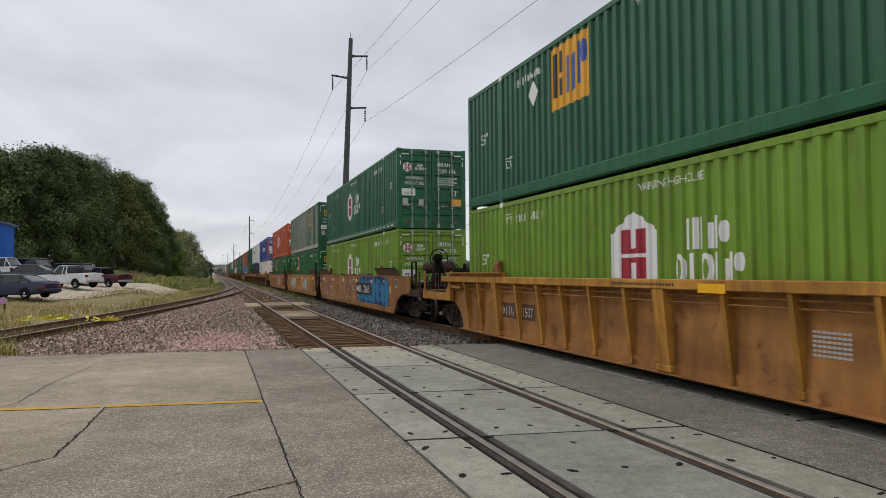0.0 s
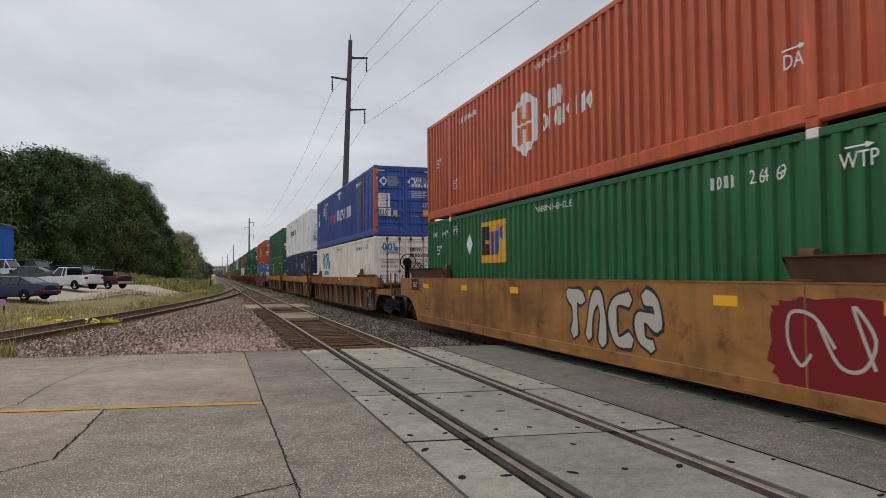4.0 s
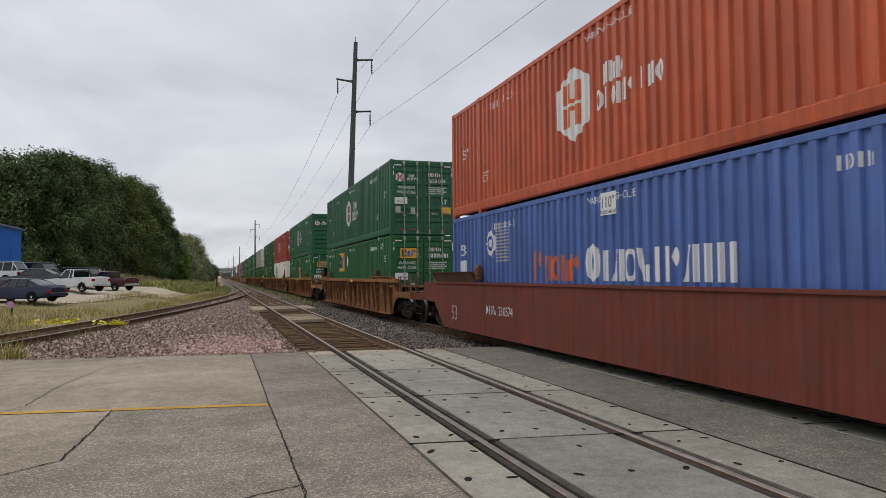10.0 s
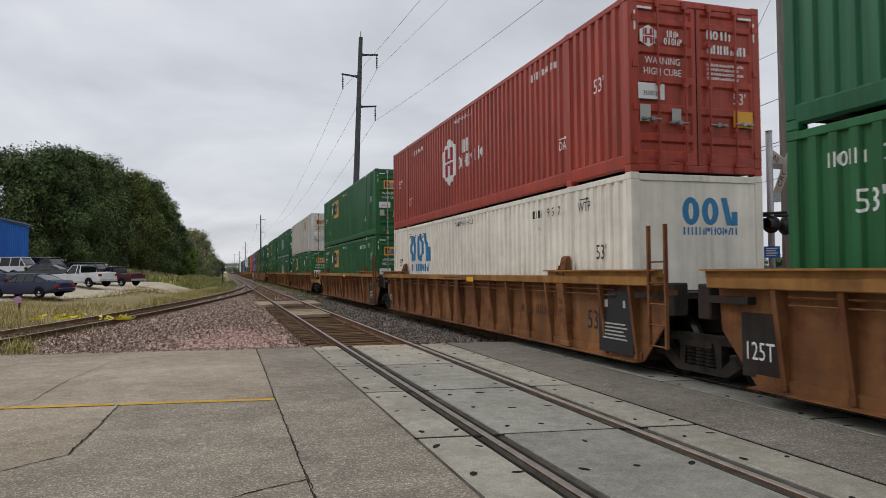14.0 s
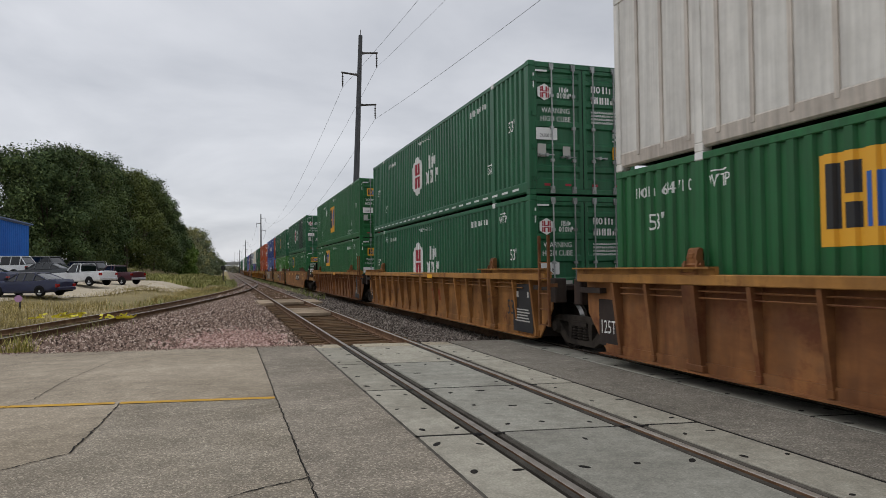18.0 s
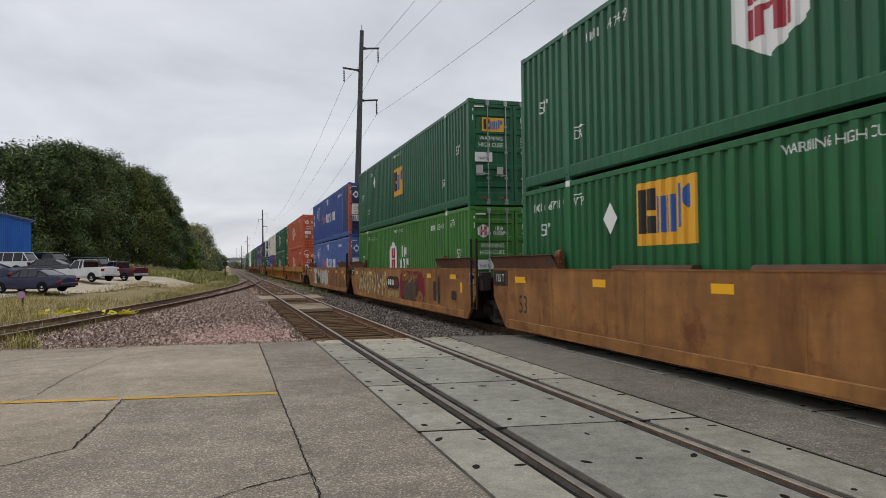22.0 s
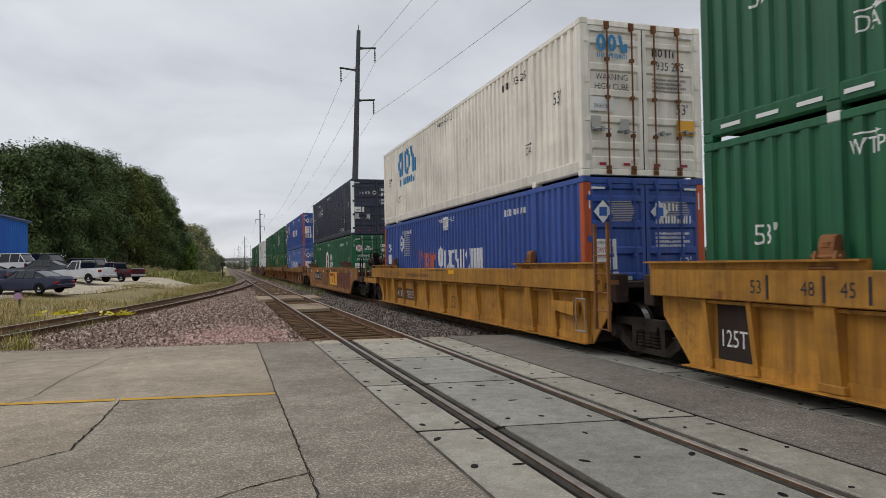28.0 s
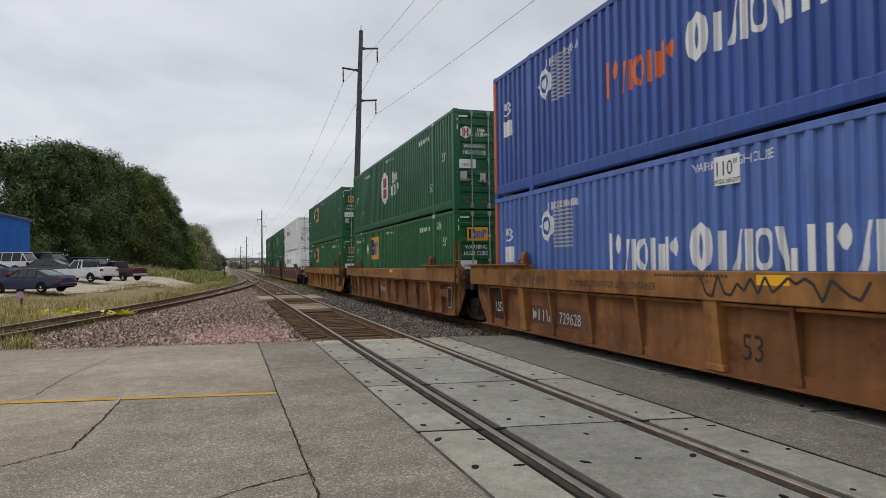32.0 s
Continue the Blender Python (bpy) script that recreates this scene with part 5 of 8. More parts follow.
def long_rail(bm):
    rod(bm, (-1.38, -3.25, 1.25), (-1.38, -1.1, 1.25), 0.014, 6)
    rod(bm, (-1.38, -3.25, 1.05), (-1.38, -3.25, 1.25), 0.014, 6)


def stirrup(bm):
    for y in (-3.3, -2.7):
        rod(bm, (-1.48, y, 0.9), (-1.46, y, 0.42), 0.014, 6)
    rod(bm, (-1.46, -3.3, 0.42), (-1.46, -2.7, 0.42), 0.018, 6)
    rod(bm, (-1.47, -3.3, 0.66), (-1.47, -2.7, 0.66), 0.012, 6)


def ladder(bm):
    for y in (-1.28, -0.88):
        box(bm, -1.62, -1.57, y - 0.02, y + 0.02, 0.5, 2.25)
    for z in (0.52, 0.82, 1.12, 1.42, 1.72):
        rod(bm, (-1.60, -1.28, z), (-1.60, -0.88, z), 0.012, 6)
    for y in (-1.28, -0.88):
        box(bm, -1.6, -1.42, y - 0.02, y + 0.02, 1.25, 1.32)


def coupler(bm):
    box(bm, -0.13, 0.13, -3.62, -3.3, 0.70, 0.95, 0.03)
    box(bm, -0.17, 0.17, -3.85, -3.58, 0.66, 1.0, 0.05)
    rod(bm, (0.5, -3.4, 0.72), (0.14, -3.75, 0.5), 0.025, 6)
    rod(bm, (-1.3, -3.45, 0.95), (0.2, -3.5, 0.95), 0.014, 6)


def brake_wheel(bm):
    ring = [(math.cos(a) * 0.29, math.sin(a) * 0.29) for a in [2 * math.pi * k / 20 for k in range(20)]]
    for p, q in zip(ring, ring[1:] + ring[:1]):
        rod(bm, (p[0], 0, p[1]), (q[0], 0, q[1]), 0.018, 6, caps=False)
    for k in range(0, 20, 4):
        rod(bm, (0, 0.03, 0), (ring[k][0], 0, ring[k][1]), 0.013, 5, caps=False)
    lathe(bm, [(-0.02, 0.05), (0.06, 0.05)], "Y", 10)


def brake_gear(bm):
    lathe(bm, [(0.04, 0.08), (0.06, 0.15), (0.2, 0.15), (0.24, 0.06)], "Y", 14)
    box(bm, -0.09, 0.09, 0.1, 0.2, -0.62, -0.1, 0.02)
    rod(bm, (-0.05, 0.15, -0.6), (-0.12, 0.15, -0.95), 0.03, 6)
    rod(bm, (0.12, 0.15, -0.1), (0.3, 0.15, -0.95), 0.025, 6)
    for k in range(3):
        rod(bm, (0.3 + 0.07 * k, 0.1, 0.0), (0.75 + 0.09 * k, 0.1, -0.55), 0.014, 6)


def brake_stand(bm):
    plate(bm, [(-2.75, 1.06), (-2.35, 1.06), (-2.7, 1.6), (-3.0, 1.98), (-3.08, 1.9), (-2.9, 1.5)], -0.85, -0.62)
    box(bm, -0.5, 0.5, -2.75, -2.4, 1.06, 1.3, 0.04)
    rod(bm, (-1.25, -2.25, 1.1), (-1.25, -2.25, 1.95), 0.03, 6)
    rod(bm, (-1.25, -1.75, 1.1), (-1.25, -1.75, 1.95), 0.03, 6)
    rod(bm, (-1.25, -2.25, 1.95), (-1.25, -1.75, 1.95), 0.03, 6)
    rod(bm, (-1.25, -2.25, 1.5), (-1.25, -1.75, 1.5), 0.02, 6)
    rod(bm, (-0.4, -2.6, 1.3), (0.6, -2.6, 1.75), 0.05, 8)
    rod(bm, (0.3, -2.6, 1.06), (0.3, -2.6, 1.9), 0.06, 8)
    lathe(bm, [(-0.2, 0.1), (-0.16, 0.17), (0.16, 0.17), (0.2, 0.1)], "X", 12, (0.1, -2.5, 1.6))
    for k in range(4):
        x = -1.2 + 0.22 * k
        row = [(x + 0.1 * math.sin(j), -3.2 - 0.05 * j, 1.5 - 0.34 * math.sin(j * 0.52)) for j in range(7)]
        for p, q in zip(row, row[1:]):
            rod(bm, p, q, 0.018, 5, caps=False)


def reservoir(bm):
    lathe(bm, [(-0.55, 0.08), (-0.52, 0.16), (-0.46, 0.2), (0.46, 0.2), (0.52, 0.16), (0.55, 0.08)], "X", 14)


def side_frame(bm):
    x0, x1 = -1.12, -0.99
    top = [(-1.18, 0.42), (-1.15, 0.60), (-0.85, 0.70), (0.85, 0.70), (1.15, 0.60), (1.18, 0.42), (0.98, 0.42), (0.80, 0.58), (-0.80, 0.58), (-0.98, 0.42)]
    plate(bm, top, x0, x1)
    for s in (-1, 1):
        plate(bm, [(s * 0.98, 0.42), (s * 0.80, 0.56), (s * 0.42, 0.26), (s * 0.52, 0.16)], x0, x1)
        plate(bm, [(s * 0.30, 0.58), (s * 0.44, 0.58), (s * 0.44, 0.24), (s * 0.34, 0.24)], x0, x1)
        lathe(bm, [(x0 - 0.08, 0.10), (x0, 0.14), (x1, 0.14)], "X", 12, (0, s * 0.89, 0.46))
    plate(bm, [(-0.52, 0.16), (0.52, 0.16), (0.42, 0.26), (-0.42, 0.26)], x0, x1)
    plate(bm, [(-0.28, 0.52), (0.28, 0.52), (0.28, 0.60), (-0.28, 0.60)], x0 - 0.03, x1)


def spring(bm):
    row = []
    for k in range(5):
        row += [(0.27 + k * 0.05, 0.07), (0.285 + k * 0.05, 0.096), (0.305 + k * 0.05, 0.096)]
    lathe(bm, row + [(0.52, 0.07)], "Z", 10, (-1.06, 0, 0))


def bolster(bm):
    box(bm, -1.1, 1.1, -0.22, 0.22, 0.42, 0.66, 0.03)
    rod(bm, (0, 0, 0.6), (0, 0, 0.8), 0.22, 12)
    for s in (-1, 1):
        box(bm, -0.85, 0.85, s * 0.42 - 0.03, s * 0.42 + 0.03, 0.36, 0.44)


def wheelset(bm):
    for s in (-1, 1):
        d = s * 0.718
        lathe(bm, [(d - s * 0.03, 0.15), (d - s * 0.03, 0.49), (d, 0.49), (d + s * 0.02, 0.465), (d + s * 0.115, 0.458), (d + s * 0.115, 0.395), (d + s * 0.06, 0.37), (d + s * 0.05, 0.18), (d + s * 0.13, 0.14), (d + s * 0.13, 0.09)], "X", 28)
    rod(bm, (-1.0, 0, 0), (1.0, 0, 0), 0.085, 10)


WHEELS = []


def truck(car, y, name="truck"):
    t = piece(name, mesh_of("bolster", bolster), GRIME, car, "black oily cast-steel wheel truck", Matrix.Translation((0, y, 0)))
    for flip in (None, FLIP):
        piece("side_frame", mesh_of("side_frame", side_frame), DUSTSTEEL, t, at=flip)
        for y in (-0.2, 0.0, 0.2):
            piece("spring", mesh_of("spring", spring), DUSTSTEEL, t, at=(flip or Matrix.Identity(4)) @ Matrix.Translation((0, y, 0)))
    for dy in (-0.89, 0.89):
        w = piece("wheelset", mesh_of("wheelset", wheelset), WHEEL, t, "steel wheels on an axle", Matrix.Translation((0, dy, 0.46)))
        me = w.data
        if len(me.materials) < 2:
            me.materials.append(TREAD)
            for p in me.polygons:
                r = math.hypot(p.center.y, p.center.z)
                if 0.45 < r < 0.475 and abs(p.normal.x) < 0.6:
                    p.material_index = 1
        WHEELS.append(w)
    return t


def car_mark(car, name, mat, key, y, z, shapes, out=1.5275, label=""):
    def build(bm):
        pts, faces = flat_shapes(shapes)
        vs = [bm.verts.new((-out, y - u, z + v)) for u, v in pts]
        for f in faces:
            bm.faces.new([vs[i] for i in f])
    return grouped(piece(name, mesh_of((name, key, y, z), build), mat, car, label), shapes)


def stroke(pts, width):
    """A brush stroke along a line of (u, v), as flat quads."""
    out = []
    for (a, b), (c, d) in zip(pts, pts[1:]):
        n = Vector((b - d, c - a))
        if n.length > 1e-6:
            n = n.normalized() * width / 2
            out.append([(a + n.x, b + n.y), (c + n.x, d + n.y), (c - n.x, d - n.y), (a - n.x, b - n.y)])
    return out


def spray(rng, u, v, w, h):
    """One bulbous sprayed form: its loop of points."""
    k1, k2 = rng.uniform(0, 6), rng.uniform(0.12, 0.3)
    return [(u + w * 0.5 * math.cos(a) * (1 + k2 * math.sin(2 * a + k1)), v + h * 0.5 * math.sin(a) * (1 + k2 * math.cos(3 * a + k1))) for a in [2 * math.pi * k / 22 for k in range(22)]]


FORMS = ([(0.85, 0.85), (0.4, 0.95), (0.15, 0.72), (0.5, 0.5), (0.85, 0.3), (0.6, 0.06), (0.12, 0.14)], [(0.1, 0.05), (0.18, 0.6), (0.5, 0.95), (0.82, 0.6), (0.9, 0.05)],
         [(0.15, 0.95), (0.12, 0.3), (0.45, 0.05), (0.85, 0.25), (0.88, 0.9)], [(0.05, 0.92), (0.5, 0.9), (0.95, 0.95), (0.6, 0.75), (0.5, 0.4), (0.55, 0.08)],
         [(0.85, 0.8), (0.5, 0.96), (0.15, 0.7), (0.12, 0.3), (0.45, 0.05), (0.85, 0.15), (0.85, 0.42), (0.5, 0.45)], [(0.1, 0.1), (0.3, 0.5), (0.15, 0.9), (0.55, 0.95), (0.9, 0.7), (0.6, 0.5), (0.85, 0.1)])


def glide(pts, n=6):
    """A smooth line through (u, v) points."""
    p = [pts[0]] + list(pts) + [pts[-1]]
    out = []
    for a, b, c, d in zip(p, p[1:], p[2:], p[3:]):
        for k in range(n):
            t = k / n
            out.append(tuple(0.5 * (2 * b[i] + (c[i] - a[i]) * t + (2 * a[i] - 5 * b[i] + 4 * c[i] - d[i]) * t * t + (3 * b[i] - a[i] - 3 * c[i] + d[i]) * t ** 3) for i in (0, 1)))
    return out + [pts[-1]]


def puffy(car, seed, y0, y1, fill, line, width, spots=None, rim=0.06, z0=0.34, z1=1.44):
    """A row of fat sprayed forms, each a rounded band with a darker rim."""
    rng = random.Random(seed)
    count = max(1, round((y0 - y1) / 0.72))
    bands, rims, dots = bmesh.new(), bmesh.new(), bmesh.new()
    for k in range(count):
        w, pad = (y0 - y1) / count, width / 2 + rim
        turn, flip, form = rng.uniform(0, 6.28), rng.choice((-1, 1)), rng.choice(FORMS)
        form = [(0.5 + 1.15 * flip * ((u - 0.5) * math.cos(turn) - (v - 0.5) * math.sin(turn)), 0.5 + 1.1 * ((u - 0.5) * math.sin(turn) + (v - 0.5) * math.cos(turn))) for u, v in form]
        lift = rng.uniform(0.0, 0.1)
        row = glide([(y0 - k * w - pad * 0.7 - u * (w - pad * 1.4), min(z1 - pad, max(z0 + pad, z0 + pad + v * (z1 - z0 - 2 * pad - lift) + lift + rng.uniform(-0.03, 0.03)))) for u, v in form])
        for bm, half, out in ((rims, width / 2 + rim, 1.5285 + 0.0008 * (k % 2)), (bands, width / 2, 1.5305 + 0.0008 * (k % 2))):
            left, right = [], []
            for i, (u, v) in enumerate(row):
                (a, b), (c, d) = row[max(0, i - 1)], row[min(len(row) - 1, i + 1)]
                n = Vector((b - d, c - a)).normalized() * half * (0.85 + 0.2 * math.sin(i * 0.5 + k))
                left.append(bm.verts.new((-out, u + n.x, v + n.y)))
                right.append(bm.verts.new((-out, u - n.x, v - n.y)))
            for i in range(len(row) - 1):
                bm.faces.new((left[i], left[i + 1], right[i + 1], right[i]))
            for end, (e, f) in ((0, (row[0], row[1])), (-1, (row[-1], row[-2]))):
                away = Vector((e[0] - f[0], e[1] - f[1])).normalized() * half * 0.8
                tip = bm.verts.new((-out, e[0] + away.x, e[1] + away.y))
                bm.faces.new((left[end], tip, right[end]))
        if spots:
            for i in range(3, len(row) - 2, 8):
                u, v, r = row[i][0], row[i][1], width * rng.uniform(0.28, 0.42)
                dots.faces.new([dots.verts.new((-1.5335, u + r * math.cos(t) * 0.8, v + r * math.sin(t))) for t in [2 * math.pi * j / 10 for j in range(10)]])
    part("sprayed_outline", rims, line, car, kind="stuff")
    part("sprayed_form", bands, fill, car, kind="stuff")
    if spots:
        part("sprayed_spot", dots, spots, car, kind="stuff")
    else:
        dots.free()


CAR_NUMBERS = {0: "721507", 1: "726635", 7: "210574", 9: "787075", 12: "786194", 15: "723804", 20: "729535", 21: "647105", 22: "729628"}
# where each number is stencilled: y, z and length
NUMBER_AT = {0: (13.94, 0.68, 1.6), 1: (6.08, 0.80, 2.8), 9: (4.5, 0.84, 1.55), 12: (4.8, 0.82, 1.6), 15: (6.05, 0.85, 3.1), 20: (13.9, 0.46, 2.5), 21: (13.3, 0.80, 2.9), 22: (13.8, 0.46, 2.3)}
SIZE_AT = {8: (2.6, 0.94), 19: (13.3, 0.55), 20: (7.36, 0.55), 22: (7.5, 0.56), 4: (1.3, 0.62)}


def number_shapes(k, rng):
    """A car's stencilled marks and number, and the dark field behind them."""
    y, z, wide = NUMBER_AT.get(k, (13.2 if k % 2 else 4.2, 0.72, 1.6))
    h = min(0.30, wide * 0.125) if wide < 2 or wide > 2.6 else wide * 0.095
    body = CAR_NUMBERS.get(k)
    figures = [("text", body, wide * 0.71, h / 2, h, 0.92)] if body else mark_word("OIUOIO", wide * 0.46, wide * 0.97, 0, h, 0.24)
    return y, z, mark_word("DIIK", 0, wide * 0.36, 0, h, 0.24) + figures, rect(-0.08, wide + 0.02, -h * 0.3, h * 1.35)





def well_car(m, kind, sill, wall, front, rear, label, seed, brake=False, rib=None, guide=None):
    """One well: the box's front end at y = 0, rail top at z = 0. front and rear: "end" with a coupler or "joint" on a shared truck."""
    car = thing("well_car", m, label, "railway car", "well cars of the train")
    rng = random.Random(seed)
    rear_turn = Matrix.Translation((0, LEN, 0)) @ Matrix.Diagonal((1, -1, 1, 1))
    for flip in (Matrix.Identity(4), FLIP):
        if kind in ("ribbed", "posted"):
            deep = kind == "posted"
            piece("side_sill", mesh_of(("sill", deep, front, rear), lambda bm: (deep_sill if deep else r_sill)(bm, front, rear)), sill, car, at=flip)
            if deep:
                piece("gear_box", mesh_of("gear_box", gear_box), rib or wall, car, at=flip)
                piece("side_step", mesh_of("side_step", side_step), STEEL_BAR, car, at=flip)
            piece("side_plate", mesh_of(("r_wall", front, rear), lambda bm: r_wall(bm, front, rear)), wall, car, at=flip)
            piece("air_pipe", mesh_of("r_pipe", r_pipe), wall, car, at=flip)
            for y in SPARSE_Y if deep else RIB_Y:
                if min(abs(y - p) for p in (*POSTS, LEN / 2)) > 0.3:
                    piece("rib", mesh_of("r_rib", r_rib), rib or wall, car, at=flip @ Matrix.Translation((0, y, 0)))
            for y in (*POSTS, LEN / 2):
                piece("post", mesh_of("r_wide_rib", r_wide_rib), rib or sill, car, at=flip @ Matrix.Translation((0, y, 0)))
            for turn in (Matrix.Identity(4), rear_turn):
                piece("guide", mesh_of("r_cap", r_cap), guide or sill, car, at=flip @ turn)
        else:
            low = kind == "low"
            piece("side_plate", mesh_of((kind + "_wall", front, rear), lambda bm: (l_wall if low else s_wall)(bm, front, rear)), wall, car, at=flip)
            if not low:
                piece("seam", mesh_of("s_seam", s_seam), wall, car, at=flip)
                piece("foot_strip", mesh_of("s_band", s_band), TAN, car, "worn ochre strip along the foot", flip)
            for turn in (Matrix.Identity(4), rear_turn):
                piece("guide", mesh_of("s_guide", s_guide), guide or BROWN, car, at=flip @ turn @ Matrix.Translation((0, 0, -0.08 if low else 0)))
        for y in POSTS:
            piece("lock_bracket", mesh_of("lock_bracket", lock_bracket), RUSTY, car, at=flip @ Matrix.Translation((0, y, 0)))
    piece("well_floor", mesh_of("well_floor", well_floor), BLACKISH, car)
    for turn, end in ((Matrix.Identity(4), front), (rear_turn, rear)):
        piece("bulkhead", mesh_of("bulkhead", bulkhead), BLACKISH, car, at=turn)
        if end == "joint":
            piece("joint_deck", mesh_of("joint_deck", joint_deck), BLACKISH, car, at=turn)
            if turn is not rear_turn:
                piece("ladder", mesh_of("ladder", ladder), BLACKISH if kind == "smooth" else RUSTY, car)
        else:
            deck = MAROON if kind == "low" else (GRIMY if kind == "smooth" else sill)
            piece("centre_sill", mesh_of("centre_sill", centre_sill), BLACKISH, car, at=turn)
            piece("deck_plate", mesh_of("deck_plate", deck_plate), deck, car, at=turn)
            piece("end_sill", mesh_of("end_sill", end_sill), deck, car, at=turn)
            for k in range(5):
                piece("tread_bar", mesh_of("tread_bar", tread_bar), BLACKISH, car, at=turn @ Matrix.Translation((0, -3.1 + 0.42 * k, 0)))
            for flip in (Matrix.Identity(4), FLIP):
                piece("side_beam", mesh_of("side_beam", side_beam), deck, car, at=turn @ flip)
                piece("deck_bearer", mesh_of("deck_bearer", deck_bearer), BLACKISH, car, at=turn @ flip)
                piece("long_rail", mesh_of("long_rail", long_rail), BLACKISH, car, at=turn @ flip)
                for x in (-1.46, -0.62):
                    piece("end_post", mesh_of("end_post", end_post), deck, car, at=turn @ flip @ Matrix.Translation((x, 0, 0)))
                for y in (-3.2, -2.2):
                    piece("grab_loop", mesh_of("grab_loop", grab_loop), BROWN, car, at=turn @ flip @ Matrix.Translation((0, y, 0)))
            for flip in (Matrix.Identity(4), FLIP):
                piece("stirrup", mesh_of("stirrup", stirrup), BLACKISH, car, at=turn @ flip)
            piece("coupler", mesh_of("coupler", coupler), GRIME, car, at=turn)
    if front == "end":
        truck(car, -1.56)
        if brake:
            piece("brake_wheel", mesh_of("brake_wheel", brake_wheel), GRIME, car, "black spoked hand-brake wheel", Matrix.Translation((-0.75, -3.12, 2.06)))
            piece("brake_gear", mesh_of("brake_gear", brake_gear), GRIME, car, at=Matrix.Translation((-0.75, -3.12, 2.06)))
            if kind == "smooth":
                piece("brake_stand", mesh_of("brake_stand", brake_stand), GRIME, car, "black grimy brake stand with levers")
            if kind != "posted":
                piece("air_reservoir", mesh_of("reservoir", reservoir, True), GRIMY if kind == "smooth" else BROWN, car, at=Matrix.Translation((-0.35, -1.9, 1.78)))
    truck(car, LEN + (1.63 if rear == "joint" else 1.56))
    # stencils and plates
    if kind in ("ribbed", "posted"):
        sy, sz = SIZE_AT.get(seed - 100, (1.18, 0.75))
        car_mark(car, "size_stencil", M_BLACK, "c53", sy, sz, [("text", "53", 0, 0, 0.33)], 1.339)
        ny, nz, shapes, field = number_shapes(seed - 100, rng)
        faint = seed - 100 not in CAR_NUMBERS
        car_mark(car, "serial_mark", M_GREYW if not faint else BROWN, ("cnum", seed), ny, nz, shapes, 1.344)
        if not faint:
            car_mark(car, "serial_field", BROWN, ("cnumf", seed), ny, nz, [field], 1.339)
        for k, word in enumerate(("20", "40") if kind == "ribbed" else ()):
            car_mark(car, "size_stencil", M_BLACK, ("loads", k), POSTS[0], 1.04 - 0.16 * k, [("text", word, 0, 0, 0.11)], 1.508)
        car_mark(car, "small_print", M_BLACK, "cprint", 9.2, 1.42, [(s) for s in [rect(k * 0.07, k * 0.07 + 0.045, 0, 0.035) for k in range(22)]], 1.5365)
        car_mark(car, "reflector", M_YELLOW, "crefl", 7.2, 1.40, [rect(0, 0.5, -0.06, 0.06)], 1.5367)
        if seed == 100:
            car_mark(car, "load_print", M_GREYW, "cplate", 5.63, 0.85, [rect(0.02 + i * 0.062, 0.07 + i * 0.062, -0.15 + j * 0.05, -0.122 + j * 0.05) for i in range(8) for j in range(6)], 1.342)
        if front == "joint" and kind == "ribbed":
            car_mark(car, "notice_field", M_BLACK, "nf", 0.86, 0.78, [rect(0, 1.02, -0.52, 0.5)], 1.41)
            car_mark(car, "notice_print", M_GREYW, "np", 0.86, 0.78, [rect(0.12 + 0.03 * (r % 2), 0.86 - 0.05 * (r % 3), -0.3 + 0.06 * r, -0.275 + 0.06 * r) for r in range(5)] + [rect(0.15, 0.3, 0.22, 0.34), rect(0.75, 0.82, 0.22, 0.34)], 1.414)
        if kind == "posted":
            car_mark(car, "load_lettering", M_BLACK, "gross", 10.5, 1.27, [("text", "LBS MAX GROSS WT FOR 20 FT CONTAINER", 0, 0, 0.11)], 1.5375)
            car_mark(car, "size_stencil", M_BLACK, "sizes", 15.0, 1.3, [("text", "53", 0, 0, 0.16), ("text", "48", 0.75, 0, 0.16), ("text", "45", 1.25, 0, 0.16), ("text", "40/20", 2.0, 0, 0.16), rect(0.16, 0.2, -0.14, 0.14), rect(0.94, 0.98, -0.14, 0.14), rect(1.48, 1.52, -0.14, 0.14)], 1.5375)
        if rear == "joint":
            yc = 15.9 if kind == "posted" else 16.7
            car_mark(car, "capacity_field", BLACKISH, "cf", yc, 0.72, [rect(0, 0.62, -0.42, 0.36)], 1.339)
            car_mark(car, "capacity_stencil", M_WHITE, "c125", yc - 0.31, 0.62, [("text", "125T", 0, 0, 0.22, 0.75)], 1.343)
    else:
        z = 0.9 if kind == "smooth" else 0.78
        car_mark(car, "size_stencil", M_BLACK if kind == "smooth" else M_GREYW, "s53", 15.5, z - 0.14, [("text", "53", 0, 0, 0.38)])
        for k, y in enumerate((15.9, 12.6, 9.6, 6.4, 3.4, 1.1) if kind == "smooth" else ()):
            car_mark(car, "reflector", M_YELLOW, ("srefl", k), y, 1.28, [rect(0, 0.55 if k in (0, 5) else 0.42, -0.07, 0.06)])
        ny, nz, shapes, field = number_shapes(seed - 100, rng)
        if kind == "smooth" and seed - 100 in CAR_NUMBERS:
            car_mark(car, "serial_field", BLACKISH, ("snumf", seed), ny, nz, [field], 1.5345)
        if seed - 100 in CAR_NUMBERS:
            car_mark(car, "serial_mark", M_WHITE, ("snum", seed), ny, nz, shapes, 1.536)
        car_mark(car, "print_mark", M_YELLOW, "stick", 0.2, 1.0, [rect(0, 0.16, -0.14, 0.14)])
